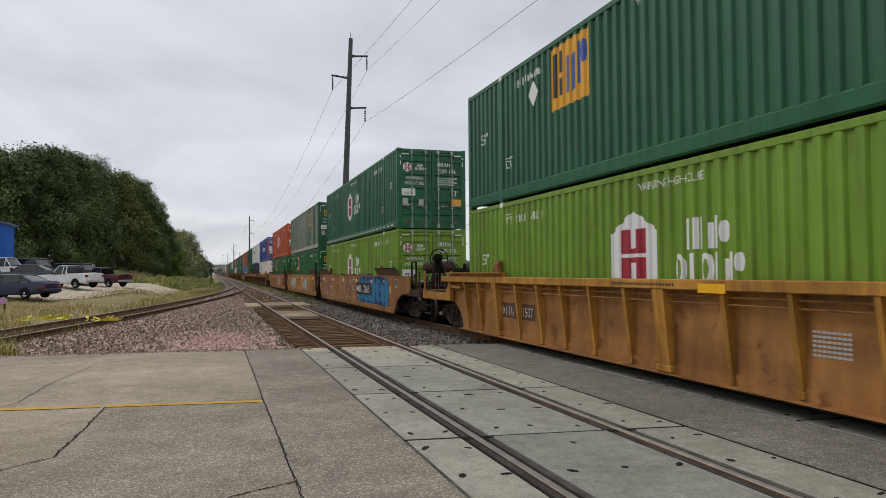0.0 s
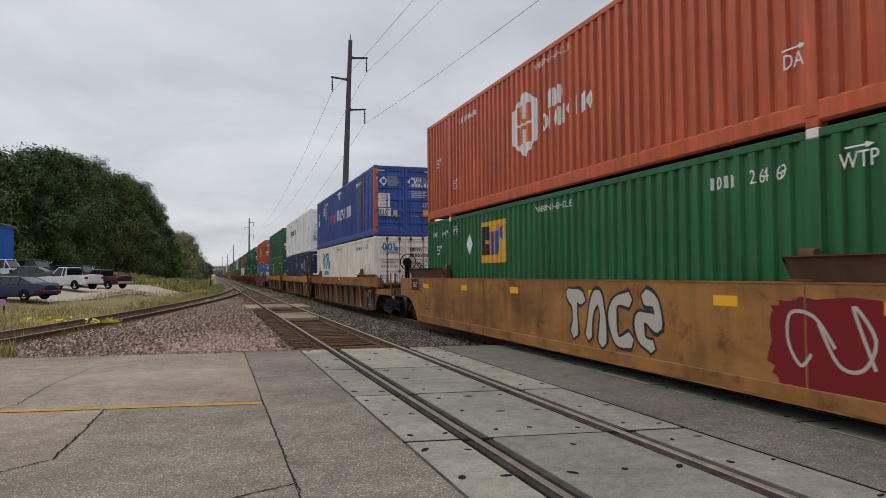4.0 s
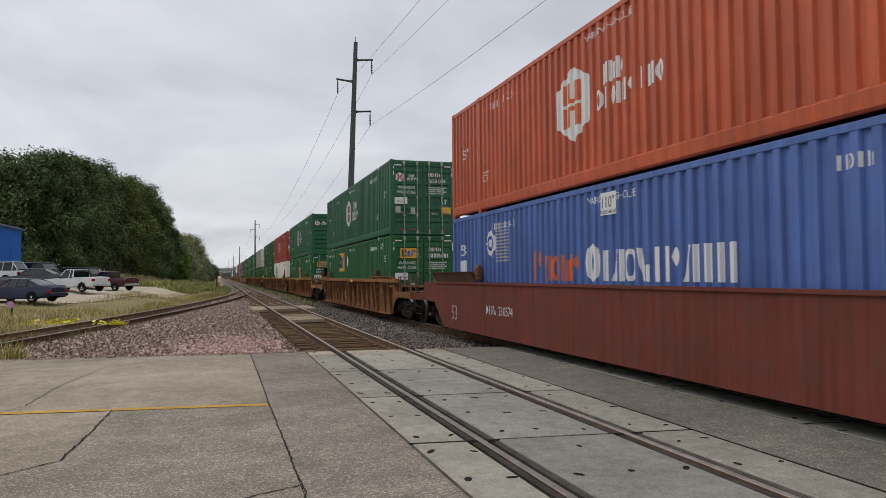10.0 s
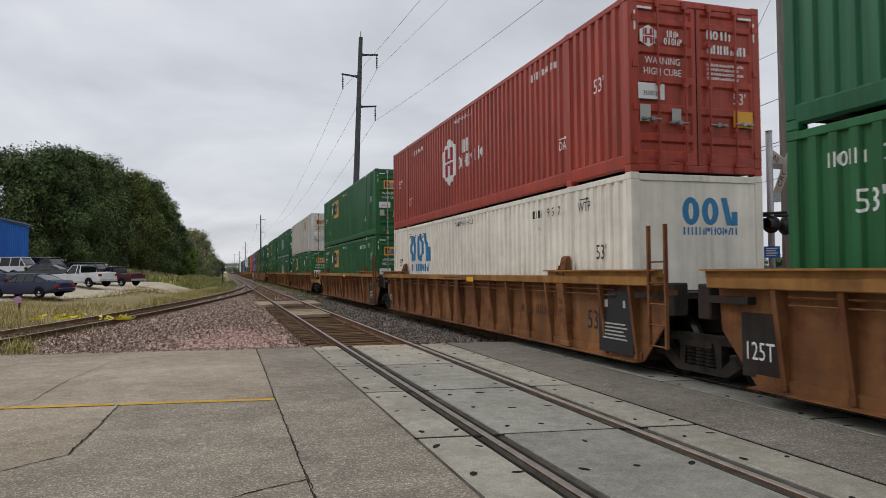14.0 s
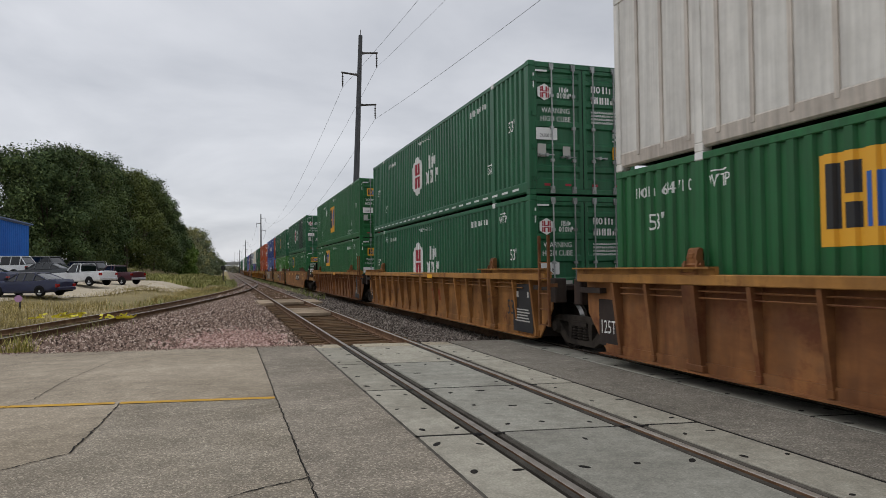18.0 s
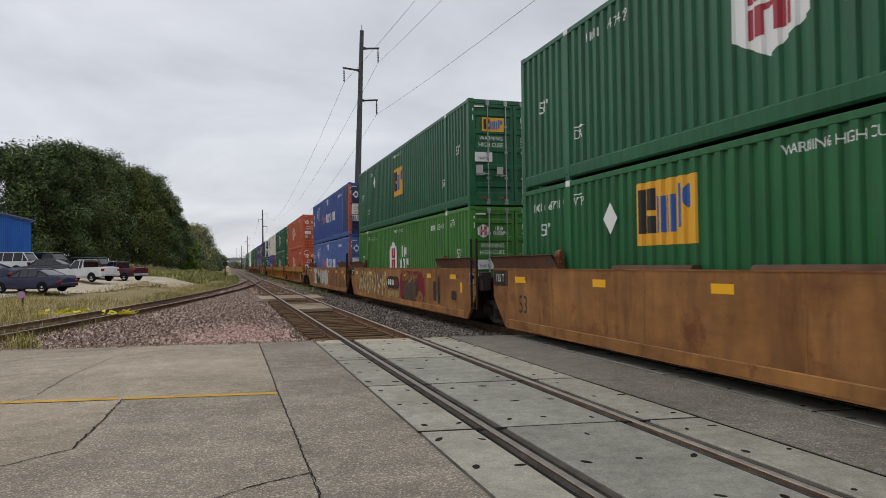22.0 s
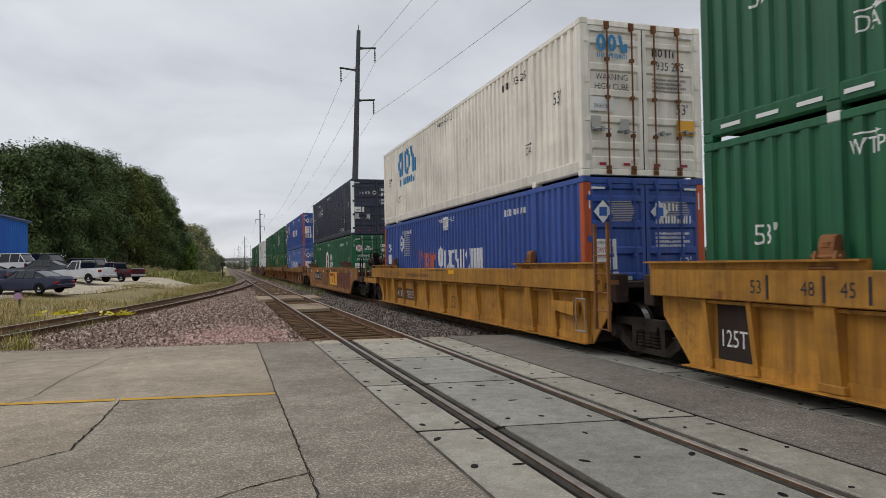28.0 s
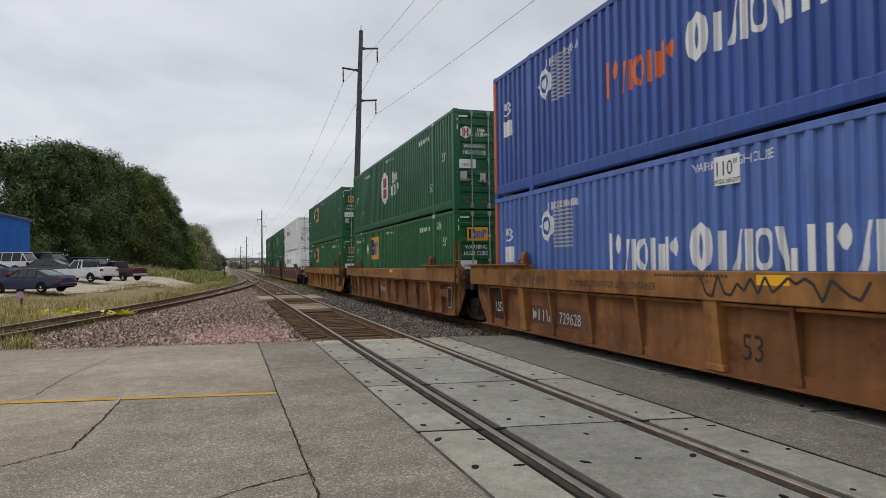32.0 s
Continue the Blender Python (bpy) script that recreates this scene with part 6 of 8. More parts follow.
        if kind == "smooth":
            for k, (u, word) in enumerate(((2.05, "40/20"), (1.0, "45"), (0.4, "48"), (14.4, "40"), (15.0, "45"), (15.35, "48"))):
                car_mark(car, "size_stencil", M_BLACK, ("ticks", k), u, 1.3, [("text", word, 0, 0, 0.1)])
            car_mark(car, "capacity_field", BLACKISH, "sf", LEN + 1.0, 1.3, [rect(0, 0.85, -0.18, 0.17)])
            car_mark(car, "capacity_stencil", M_WHITE, "s125", LEN + 0.58, 1.3, [("text", "125 T", 0, 0, 0.17)], 1.5305)
            car_mark(car, "load_plate", M_GREYW, "splate", -0.55, 1.25, [rect(0, 0.3, -0.15, 0.15)])
            car_mark(car, "load_print", M_BLACK, "splate", -0.55, 1.25, [rect(0.03, 0.13, -0.11, 0.11), rect(0.16, 0.27, -0.11, 0.11)], 1.5305)
    return car


HUB = dict(paint=GREEN, brand="hex", ink=M_RED, door_brand="hex", bright=True, near_serial=True)
HUB_DASH = dict(HUB, dashes=True)
HUB_LIME = dict(HUB, paint=LIME)
HUB_LEAF = dict(HUB, paint=LEAF)
EMP = dict(paint=GREEN2, brand="square", door_brand="square", diamond=12.6, bright=True)
EMP_LOW = dict(EMP, field=(8.1, 1.56, 0.74, 0.53), diamond=12.3)
EMP_DARK = dict(EMP, paint=GREEN)
EMP_OLD = dict(EMP, field=(4.12, 2.03, 0.68, 0.43), diamond=8.41, top_lift=13.3, paint=OLD_GREEN, sheet="posts", post=POST_GREY, door="flat")
EMP_GREY = dict(EMP, field=(4.2, 2.15, 0.68, 0.43), diamond=8.4, top_lift=2.95, paint=GREY, sheet="posts", post=POST_GREY, door="flat", letters=M_BLACK, bar=RUSTY)
HUB_ORANGE = dict(paint=ORANGE, brand="plain_hex", ink=M_ORANGE, door_brand="hex", near_serial=True, bar=ORANGE)
HUB_RED = dict(HUB_ORANGE, paint=RED, ink=M_RED, bar=RED)
PAC = dict(paint=BLUE, brand="waves", ink=M_ORANGE, door_brand="waves", corner=ORANGE, near_serial=True, bar=BLUE)
PAC_FADED = dict(PAC, paint=BLUE2, ink=M_WHITE)
CSX = dict(paint=CREAM, brand="block", door_brand="block", letters=M_BLACK, near_serial=True, bar=RUSTY)
CSX_BLANK = dict(CSX, door="plain", wide=True)
XPO = dict(paint=WHITE, sheet="ripple", brand="script", door_brand="script", letters=M_BLACK)
UMAX = dict(paint=NAVY, brand="rings", brand_y=5.44, diamond=8.0, door_brand="rings", bar=NAVY)
UMAX_DARK = dict(paint=SLATE, brand="rings", brand_y=13.13, door_brand="rings", corner=WHITE, bar=SLATE)
DARKGREEN_FAR = dict(HUB)

# front end of each unit's boxes at the start, the car's make, its ends, and the two boxes: upper, lower
UNITS = [
    # wall in darker paint than its ribs: their shade put into its colour
    (0.13, "ribbed", YELLOW, TAN, "joint", "end", dict(EMP_DARK, field=(10.94, 2.12, 0.73, 0.6), diamond=12.4), HUB_LIME),
    (23.54, "smooth", RUST_OCHRE, RUST_OCHRE, "end", "joint", HUB_DASH, HUB_LIME),
    (42.92, "smooth", TAN, TAN, "joint", "joint", EMP_OLD, EMP),
    (62.29, "smooth", RUSTY, TAN, "joint", "end", HUB_ORANGE, EMP),
    (85.62, "posted", TAN, BROWN, "end", "joint", dict(PAC, patch=(2.9, 2.06), patch_paint=RUST_PATCH), CSX),
    (105.25, "posted", YELLOW, BROWN, "joint", "joint", XPO, UMAX),
    (124.82, "posted", YELLOW, BROWN, "joint", "end", dict(EMP_DARK, brand="", door_brand="", patch=(10.4, 7.2), patch_paint=GHOST), EMP),
    (148.29, "low", MAROON, MAROON, "end", "end", HUB_ORANGE, dict(PAC_FADED, ink=M_ORANGE, corner=BLUE2)),
    (171.77, "ribbed", TAN, RUSTY, "end", "end", HUB, dict(EMP, diamond=9.29)),
    (195.45, "ribbed", OCHRE, RUSTY, "end", "joint", dict(HUB, door="blank"), EMP_LOW),
    (214.95, "ribbed", OCHRE, RUSTY, "joint", "joint", HUB_RED, CSX_BLANK),
    (234.13, "ribbed", OCHRE, RUSTY, "joint", "end", EMP, EMP),
    (257.41, "ribbed", OCHRE, RUSTY, "end", "joint", EMP_GREY, dict(EMP, field=(11.37, 2.03, 0.78, 0.5), diamond=4.95)),
    (276.78, "ribbed", OCHRE, TAN, "joint", "joint", HUB_DASH, dict(HUB)),
    (296.24, "ribbed", OCHRE, RUSTY, "joint", "end", dict(EMP, field=(9.02, 1.5, 0.83, 0.77), diamond=11.4, top_lift=2.98), EMP),
    (319.97, "smooth", RUST_OCHRE, RUST_OCHRE, "end", "joint", dict(HUB, patch=(5.99, 2.8), patch_paint=DEEP_GREEN), dict(EMP)),
    (339.35, "smooth", RUSTY, RUST_OCHRE, "joint", "joint", dict(EMP, paint=GREEN, field=(8.06, 1.6, 0.71, 0.52), diamond=12.4), HUB_LEAF),
    (358.49, "smooth", RUST_OCHRE, RUST_OCHRE, "joint", "end", dict(PAC, patch=(1.88, 0.2), patch_paint=SLATE_BLUE, leaf=NAVY, bar=NAVY), dict(PAC_FADED, ink=M_ORANGE)),
    (381.92, "posted", YELLOW, TAN, "end", "joint", HUB_ORANGE, HUB_ORANGE),
    (401.54, "posted", YELLOW, YELLOW, "joint", "joint", HUB_DASH, HUB),
    (420.95, "posted", YELLOW, YELLOW, "joint", "end", CSX, dict(PAC, ink=M_ORANGE)),
    (444.45, "smooth", RUST_OCHRE, RUST_OCHRE, "end", "end", dict(UMAX_DARK, top_lift=3.2), dict(HUB)),
    (467.97, "posted", TAN, RUSTY, "end", "joint", PAC, PAC_FADED),
    (487.0, "posted", TAN, RUSTY, "joint", "joint", HUB, EMP),
    (507.0, "posted", TAN, TAN, "joint", "end", EMP_DARK, EMP),
    (531.3, "smooth", BROWN, BROWN, "end", "joint", XPO, XPO),
    (550.8, "smooth", BROWN, BROWN, "joint", "joint", DARKGREEN_FAR, DARKGREEN_FAR),
    (570.2, "smooth", BROWN, BROWN, "joint", "end", DARKGREEN_FAR, DARKGREEN_FAR),
]
PAINT_WORDS = {"dark_green_paint": "dark green", "mid_green_paint": "green", "lime_green_paint": "lime green", "leaf_green_paint": "bright leaf-green", "orange_paint": "orange", "red_paint": "red", "royal_blue_paint": "royal blue", "faded_blue_paint": "faded blue", "navy_paint": "navy blue", "dark_slate_paint": "dark slate", "cream_white_paint": "rust-streaked cream white", "white_paint": "white", "pale_grey_paint": "dirty pale grey", "weathered_green_paint": "weathered green", "ochre_yellow_paint": "ochre yellow", "faded_ochre_paint": "faded ochre", "rust_brown_paint": "rust-brown", "rusty_ochre_paint": "rusty ochre", "dark_rust_paint": "dark rusty", "maroon_paint": "maroon"}
NUMBERS = {(0, False): "640210", (1, True): "509 196", (1, False): "640 395", (2, False): "274 136", (3, False): "264 69", (5, False): "246 867", (6, False): "641 565", (7, True): "631 235", (7, False): "881 410",
           (8, True): "650 069", (9, True): "651 767", (9, False): "270 685", (10, False): "935 77", (11, False): "832 220", (12, True): "830 787", (12, False): "644 710", (15, True): "647 429", (15, False): "647 019",
           (16, True): "272 342", (16, False): "638 463", (18, True): "633 896", (18, False): "630 798", (20, True): "935 285", (22, True): "896 044"}
# how far each pair of boxes stands off its car's middle, and the cars that stand off with them
SLIP = {1: -0.07, 4: 0.13, 5: -0.13, 6: -0.05, 7: 0.1, 8: 0.06, 9: -0.18, 10: -0.36, 13: 0.15, 14: 0.13, 15: -0.21, 18: 0.2, 21: 0.29, 22: -0.2}
MOVING = []
for k, (y0, kind, sill, wall, front, rear, up, low) in enumerate(UNITS):
    words = PAINT_WORDS[wall.name]
    build = {"ribbed": "ribbed steel", "posted": "deep-silled steel", "smooth": "smooth-sided steel", "low": "low slab-sided steel"}[kind]
    box_y = y0 + SLIP.get(k, 0.0)
    y0 = box_y if k in (4, 10, 18) else y0
    car = well_car(pose(TRAIN_X, y0, 0), kind, sill, wall, front, rear, f"{words} {build} well car carrying two stacked containers", 100 + k, brake=k in (1, 7, 9, 15, 18, 21, 22, 4), rib=(YELLOW if k == 0 else wall) if kind == "ribbed" else None)
    MOVING.append((car, y0, 0.0))
    for z, style, upper in ((BASE_Z, low, False), (BASE_Z + HIGH, up, True)):
        style = dict(style, number=NUMBERS.get((k, upper)))
        look_ = {"ripple": "corrugated", "posts": "post-sided", "smooth": "smooth"}[style.get("sheet", "ripple")]
        where = "stacked on another container" if upper else "sunk in a well car"
        box_ob = container(pose(TRAIN_X, box_y, z), style, f"{PAINT_WORDS[style['paint'].name]} {look_} steel container {where}", upper)
        MOVING.append((box_ob, box_y, z))
CARS = {k: MOVING[3 * k][0] for k in range(len(UNITS))}
for y in (2.4, 4.8, 7.9, 11.0):
    piece("top_flap", mesh_of("top_flap", top_flap), BROWN, CARS[15], at=Matrix.Translation((0, y, 0)))


def scrawl(car, seed, y0, y1, z0, z1, ink, width, step=0.62):
    """A line of thin sprayed loops, one a letter."""
    rng = random.Random(seed)
    count = max(1, round((y0 - y1) / step))
    w = (y0 - y1) / count
    shapes = []
    for k in range(count):
        turn, side, form = rng.uniform(-0.7, 0.7), rng.choice((-1, 1)), rng.choice(FORMS)
        form = [(0.5 + side * ((u - 0.5) * math.cos(turn) - (v - 0.5) * math.sin(turn)), min(1.0, max(0.0, 0.5 + (u - 0.5) * math.sin(turn) + (v - 0.5) * math.cos(turn)))) for u, v in form]
        form.append((form[-1][0] + rng.uniform(0.1, 0.5), rng.uniform(0.0, 0.25)))
        row = glide([((k - 0.1 + 1.2 * u) * w, z0 + (z1 - z0) * v + rng.uniform(-0.04, 0.04)) for u, v in form], 5)
        left, right = [], []
        for i, (u, v) in enumerate(row):
            (a, b), (c, d) = row[max(0, i - 1)], row[min(len(row) - 1, i + 1)]
            n = Vector((b - d, c - a)).normalized() * width / 2
            left.append((u + n.x, v + n.y))
            right.append((u - n.x, v - n.y))
        shapes += [[left[i], left[i + 1], right[i + 1], right[i]] for i in range(len(row) - 1)]
    car_mark(car, "sprayed_line", ink, ("scrawl", seed), y0, 0, shapes, 1.5292)


def sprayed_cloud(car, seed, y0, y1, z0, z1, ink, out=1.5274):
    """A filled patch of spray with a wavy edge."""
    rng = random.Random(seed)
    n = 44
    row = []
    for k in range(n):
        a = 2 * math.pi * k / n
        c, d = math.cos(a), math.sin(a)
        c, d = math.copysign(abs(c) ** 0.45, c), math.copysign(abs(d) ** 0.45, d)
        g = 1 - 0.10 * abs(math.sin(k * 1.3 + seed)) - rng.uniform(0, 0.04)
        row.append(((y0 - y1) / 2 * (1 + c * g), (z0 + z1) / 2 + (z1 - z0) / 2 * d * g))
    car_mark(car, "sprayed_field", ink, ("cloud", seed, out), y0, 0, [row], out)


def plain_device(car, key, y, z0, z1, wide, ink, out):
    """The owner's device on a car side: capped bars and a pair of slanting bars."""
    h, t = z1 - z0, wide * 0.085
    a, b = wide * 0.30, wide * 0.34
    car_mark(car, "name_mark", ink, ("device", key), y, z0, [rect(0, a, h - t, h), rect(a / 2 - t / 2, a / 2 + t / 2, 0, h - t * 1.5), rect(b, b + a, h - t, h), rect(b + a / 2 - t / 2, b + a / 2 + t / 2, 0, h - t * 1.5),
             [(wide * 0.66, h), (wide * 0.74, h), (wide * 0.89, 0), (wide * 0.81, 0)], [(wide * 0.77, h), (wide * 0.85, h), (wide, 0), (wide * 0.92, 0)]], out)


for y in (13.3, 11.0, 8.0, 4.9):
    piece("top_flap", mesh_of("top_flap", top_flap), BROWN, CARS[1], at=Matrix.Translation((0, y, 0)))
scrawl(CARS[1], 12, 15.4, 12.1, 0.42, 1.38, M_BONE, 0.035, 0.8)
scrawl(CARS[1], 13, 10.1, 6.1, 0.40, 1.40, M_BONE, 0.035, 0.95)
sprayed_cloud(CARS[1], 10, 5.95, 0.2, 0.24, 1.53, M_DEEPBLUE)
puffy(CARS[1], 11, 5.9, 0.3, M_SPRAYBLUE, M_DEEPBLUE, 0.46, rim=0.03, z0=0.27, z1=1.5)
scrawl(CARS[1], 14, 5.6, 0.6, 0.5, 1.35, M_PALEBLUE, 0.03, 0.8)
car_mark(CARS[2], "paint_patch", YELLOW, "field2", 10.06, 0, [rect(0, 8.63, 0.235, 1.465)], 1.5268)
puffy(CARS[2], 27, 13.7, 10.1, M_GREYW, M_BLACK, 0.34, z0=0.3, z1=1.46)
puffy(CARS[2], 22, 6.3, 3.75, M_GREYW, M_BLACK, 0.26, z0=0.28, z1=1.42)
plain_device(CARS[2], 2, 9.28, 0.62, 1.24, 1.96, M_RUSTRED, 1.5295)
scrawl(CARS[2], 23, 1.1, 0.1, 0.85, 1.2, M_BLACK, 0.03, 0.25)
puffy(CARS[3], 31, 7.2, 4.4, M_BONE, M_BLACK, 0.22)
sprayed_cloud(CARS[3], 33, 2.6, 0.3, 0.3, 1.4, M_DKRED)
scrawl(CARS[3], 32, 2.3, 1.2, 0.6, 1.3, M_BONE, 0.04, 0.5)
puffy(CARS[16], 161, 15.2, 9.0, M_MUSTARD, M_BLACK, 0.24, spots=M_BONE, rim=0.04, z0=0.3, z1=1.46)
sprayed_cloud(CARS[16], 164, 9.1, 7.0, 0.72, 1.22, BLACKISH, 1.5340)
scrawl_y = ((8.9, 7.9, M_WHITE, 165), (7.8, 7.2, M_DKRED, 166))
for a, b, ink, seed in scrawl_y:
    car_mark(CARS[16], "sprayed_form", ink, ("bits", seed), a, 0.86, mark_word("OIU" if seed == 165 else "O", 0, a - b, 0, 0.22, 0.4), 1.5352)
puffy(CARS[16], 163, 9.0, 7.1, M_MUSTARD, M_BLACK, 0.2, rim=0.04, z0=0.28, z1=0.75)
sprayed_cloud(CARS[16], 167, 7.1, 3.6, 0.26, 1.46, M_DKRED)
sprayed_cloud(CARS[16], 168, 6.6, 4.5, 0.34, 1.12, M_BLACK, 1.5282)
sprayed_cloud(CARS[16], 169, 6.5, 4.6, 0.38, 1.06, RUST_PATCH, 1.5290)
scrawl(CARS[16], 170, 6.5, 4.4, 0.45, 1.38, M_BLACK, 0.04, 0.42)
puffy(CARS[16], 162, 4.7, 3.9, TAN, M_BLACK, 0.16, rim=0.035, z0=0.3, z1=0.8)
puffy(CARS[16], 173, 6.6, 4.4, TAN, M_BLACK, 0.12, rim=0.03, z0=0.95, z1=1.46)
for k, (y, w, z0, z1) in enumerate(((2.75, 0.35, 0.5, 1.15), (2.3, 0.25, 0.42, 1.3), (1.0, 0.5, 0.62, 0.9))):
    sprayed_cloud(CARS[16], 180 + k, y, y - w, z0, z1, BLACKISH, 1.5271)
for name, ink, grow, out in (("sprayed_outline", M_BLACK, 0.05, 1.5286), ("sprayed_form", M_BONE, 0.0, 1.5300)):
    g = grow
    car_mark(CARS[17], name, ink, ("slab", out), 14.0, 0, [[(-g, 1.2 - g), (0.6 - g, 1.14 - g), (0.57 - g, 0.55), (0.3 - g, 0.48), (0.4 - g, 0.3 - g), (2.0 + g, 0.3 - g), (1.92 + g, 0.52 + g), (1.55 + g, 0.56), (1.5 + g, 1.1 - g), (2.15 + g, 1.14 - g), (2.05 + g, 1.43 + g), (0.05 - g, 1.43 + g)]], out)
for name, ink, w, h, v, out in (("sprayed_outline", M_BLACK, 1.9, 1.1, 0.82, 1.5288), ("sprayed_form", M_DKGREEN, 1.76, 0.98, 0.82, 1.5302), ("sprayed_shape", M_BONE, 0.8, 0.6, 1.06, 1.5318), ("sprayed_spot", M_DKRED, 0.26, 0.2, 0.9, 1.5332)):
    car_mark(CARS[17], name, ink, ("blob", out), 12.1, 0, [spray(random.Random(3), 1.0, v, w, h)], out)
puffy(CARS[17], 172, 10.3, 6.6, M_BONE, M_BLACK, 0.42, rim=0.05, z0=0.27, z1=1.47)
scrawl(CARS[17], 174, 6.5, 3.0, 0.92, 1.38, M_BLACK, 0.035, 0.6)
scrawl(CARS[17], 175, 6.3, 1.6, 0.36, 0.88, M_BLACK, 0.035, 0.55)
scrawl(CARS[17], 176, 1.9, -0.3, 0.40, 1.36, M_BLACK, 0.035, 0.7)
puffy(CARS[21], 211, 15.4, 13.5, TAN, BROWN, 0.30, rim=0.05)
scrawl(CARS[21], 213, 10.2, 8.2, 0.4, 1.4, BROWN, 0.06, 0.8)
scrawl(CARS[21], 214, 8.1, 4.4, 0.30, 1.42, BLACKISH, 0.09, 0.95)
puffy(CARS[21], 212, 4.2, -0.4, MAROON, BLACKISH, 0.42, rim=0.045, z0=0.3, z1=1.46)
car_mark(CARS[21], "paint_patch", M_AMBER, "yp", 6.65, 0, [rect(0, 2.78, 0.52, 1.26)], 1.5318)
plain_device(CARS[21], 21, 6.4, 0.62, 1.18, 2.0, M_RUSTRED, 1.5335)
car_mark(CARS[21], "paint_patch", YELLOW, "yp53", 16.0, 0.84, [rect(0, 1.25, -0.4, 0.3)], 1.5271)
plain_device(CARS[13], 13, 7.38, 0.69, 1.02, 0.96, M_RUSTRED, 1.342)
plain_device(CARS[8], 8, 4.85, 0.72, 1.0, 1.5, TAN, 1.342)
for k, y0, y1, ink in ((8, 10.4, 9.6, M_BONE), (23, 9.8, 8.6, M_BONE)):
    rng = random.Random(k)
    row = [((y0 - y1) * j / 16, 0.75 + rng.uniform(-0.28, 0.28)) for j in range(17)]
    car_mark(CARS[k], "sprayed_line", ink, ("tag", k), y0, 0, stroke(row, 0.05), 1.345)
rng = random.Random(22)
car_mark(CARS[22], "sprayed_line", M_BLACK, "tag", 8.2, 1.31, stroke([(2.5 * j / 22, rng.uniform(-0.14, 0.14)) for j in range(23)], 0.035), 1.538)
for name, ink, g, out in (("sprayed_outline", M_BONE, 0.06, 1.341), ("sprayed_form", M_BLACK, 0.0, 1.343), ("sprayed_shape", M_BONE, -0.07, 1.345)):
    car_mark(CARS[22], name, ink, ("jack", g), 3.84, 0, [[(0.15 - g, 0.36 - g), (0.95 + g, 0.36 - g), (0.66 + g, 0.70), (0.36 - g, 0.70)], rect(0.05 - g, 0.82 + g, 0.76 - g, 0.93 + g)], out)

# ---- trees ----


def crown_leaves(rng, clumps, per, size):
    """Leaf sprays gathered in clumps, all in bulk; each faces mostly outwards and up."""
    pts = []
    r = np.random.RandomState(rng.randrange(9999))
    mean = sum(c[3] for c in clumps) / len(clumps)
    for cx, cy, cz, cr in clumps:
        count = max(20, int(per * (cr / mean) ** 1.8))
        d = r.normal(size=(count, 3))
        d /= np.linalg.norm(d, axis=1)[:, None]
        p = np.array((cx, cy, cz)) + d * (cr * r.beta(2.6, 1.9, (count, 1)) * 1.5) * np.array((1, 1, 1.05))
        nrm = d * 1.0 + np.array((0, 0, 0.35)) + r.normal(size=(count, 3)) * 0.45
        nrm /= np.linalg.norm(nrm, axis=1)[:, None]
        a = np.cross(nrm, r.normal(size=(count, 3)))
        a /= np.linalg.norm(a, axis=1)[:, None]
        b = np.cross(nrm, a)
        s = r.uniform(0.5, 1.3, (count, 1)) * size
        pts.append(np.stack([p - a * s, p - b * s * 0.45, p + a * s, p + b * s * 0.45], 1).reshape(-1, 3))
    pts = np.concatenate(pts)
    return pts, np.arange(len(pts)).reshape(-1, 4)


def tree(x, y, height, width, seed, leaves, label, per=330, size=0.195, clump_count=78, low=0.02, group="trees by the lot"):
    rng = random.Random(seed)
    base, height = land(x, y), height * 0.94
    t = thing("tree", pose(x, y, base - 0.1), label, "tree", group)
    bm = bmesh.new()
    th = height * 0.3
    rod(bm, (0, 0, 0), (0.1, 0, th), height * 0.022, 8, height * 0.016)
    for k in range(9):
        a = 2.4 * k + rng.uniform(-0.3, 0.3)
        r = width * rng.uniform(0.15, 0.40)
        rod(bm, (0.05, 0, th * rng.uniform(0.55, 0.98)), (math.cos(a) * r, math.sin(a) * r, height * rng.uniform(0.5, 0.9)), height * 0.010, 6, height * 0.002)
    part("trunk", bm, BARK, t)
    clumps = []
    lean = rng.uniform(-0.06, 0.06) * width
    for k in range(clump_count):
        u = rng.uniform(low, 1.0) ** 0.85
        reach = width * 0.5 * (1 - 0.55 * max(0, u - 0.45) / 0.55) * (0.82 + 0.18 * math.sin(9 * u + seed))
        a, r = rng.uniform(0, 6.283), reach * math.sqrt(rng.uniform(0.1, 1.0))
        cr = width * rng.choice((0.06, 0.08, 0.10, 0.12, 0.14)) * rng.uniform(0.85, 1.15)
        clumps.append((math.cos(a) * r + lean * u, math.sin(a) * r, min(height * u, height - cr * rng.uniform(0.5, 1.2)), cr))
    for k in range(14):
        a, u = rng.uniform(0, 6.283), rng.uniform(0.4, 0.85)
        reach = width * 0.5 * (1 - 0.5 * max(0, u - 0.45) / 0.55)
        clumps.append((math.cos(a) * reach * 1.05 + lean * u, math.sin(a) * reach * 1.05, height * (u - rng.uniform(0.0, 0.06)), width * rng.uniform(0.04, 0.07)))
    pts, faces = crown_leaves(rng, clumps, per, size)
    soup("crown", pts, faces, leaves, t, "", "")
    return t


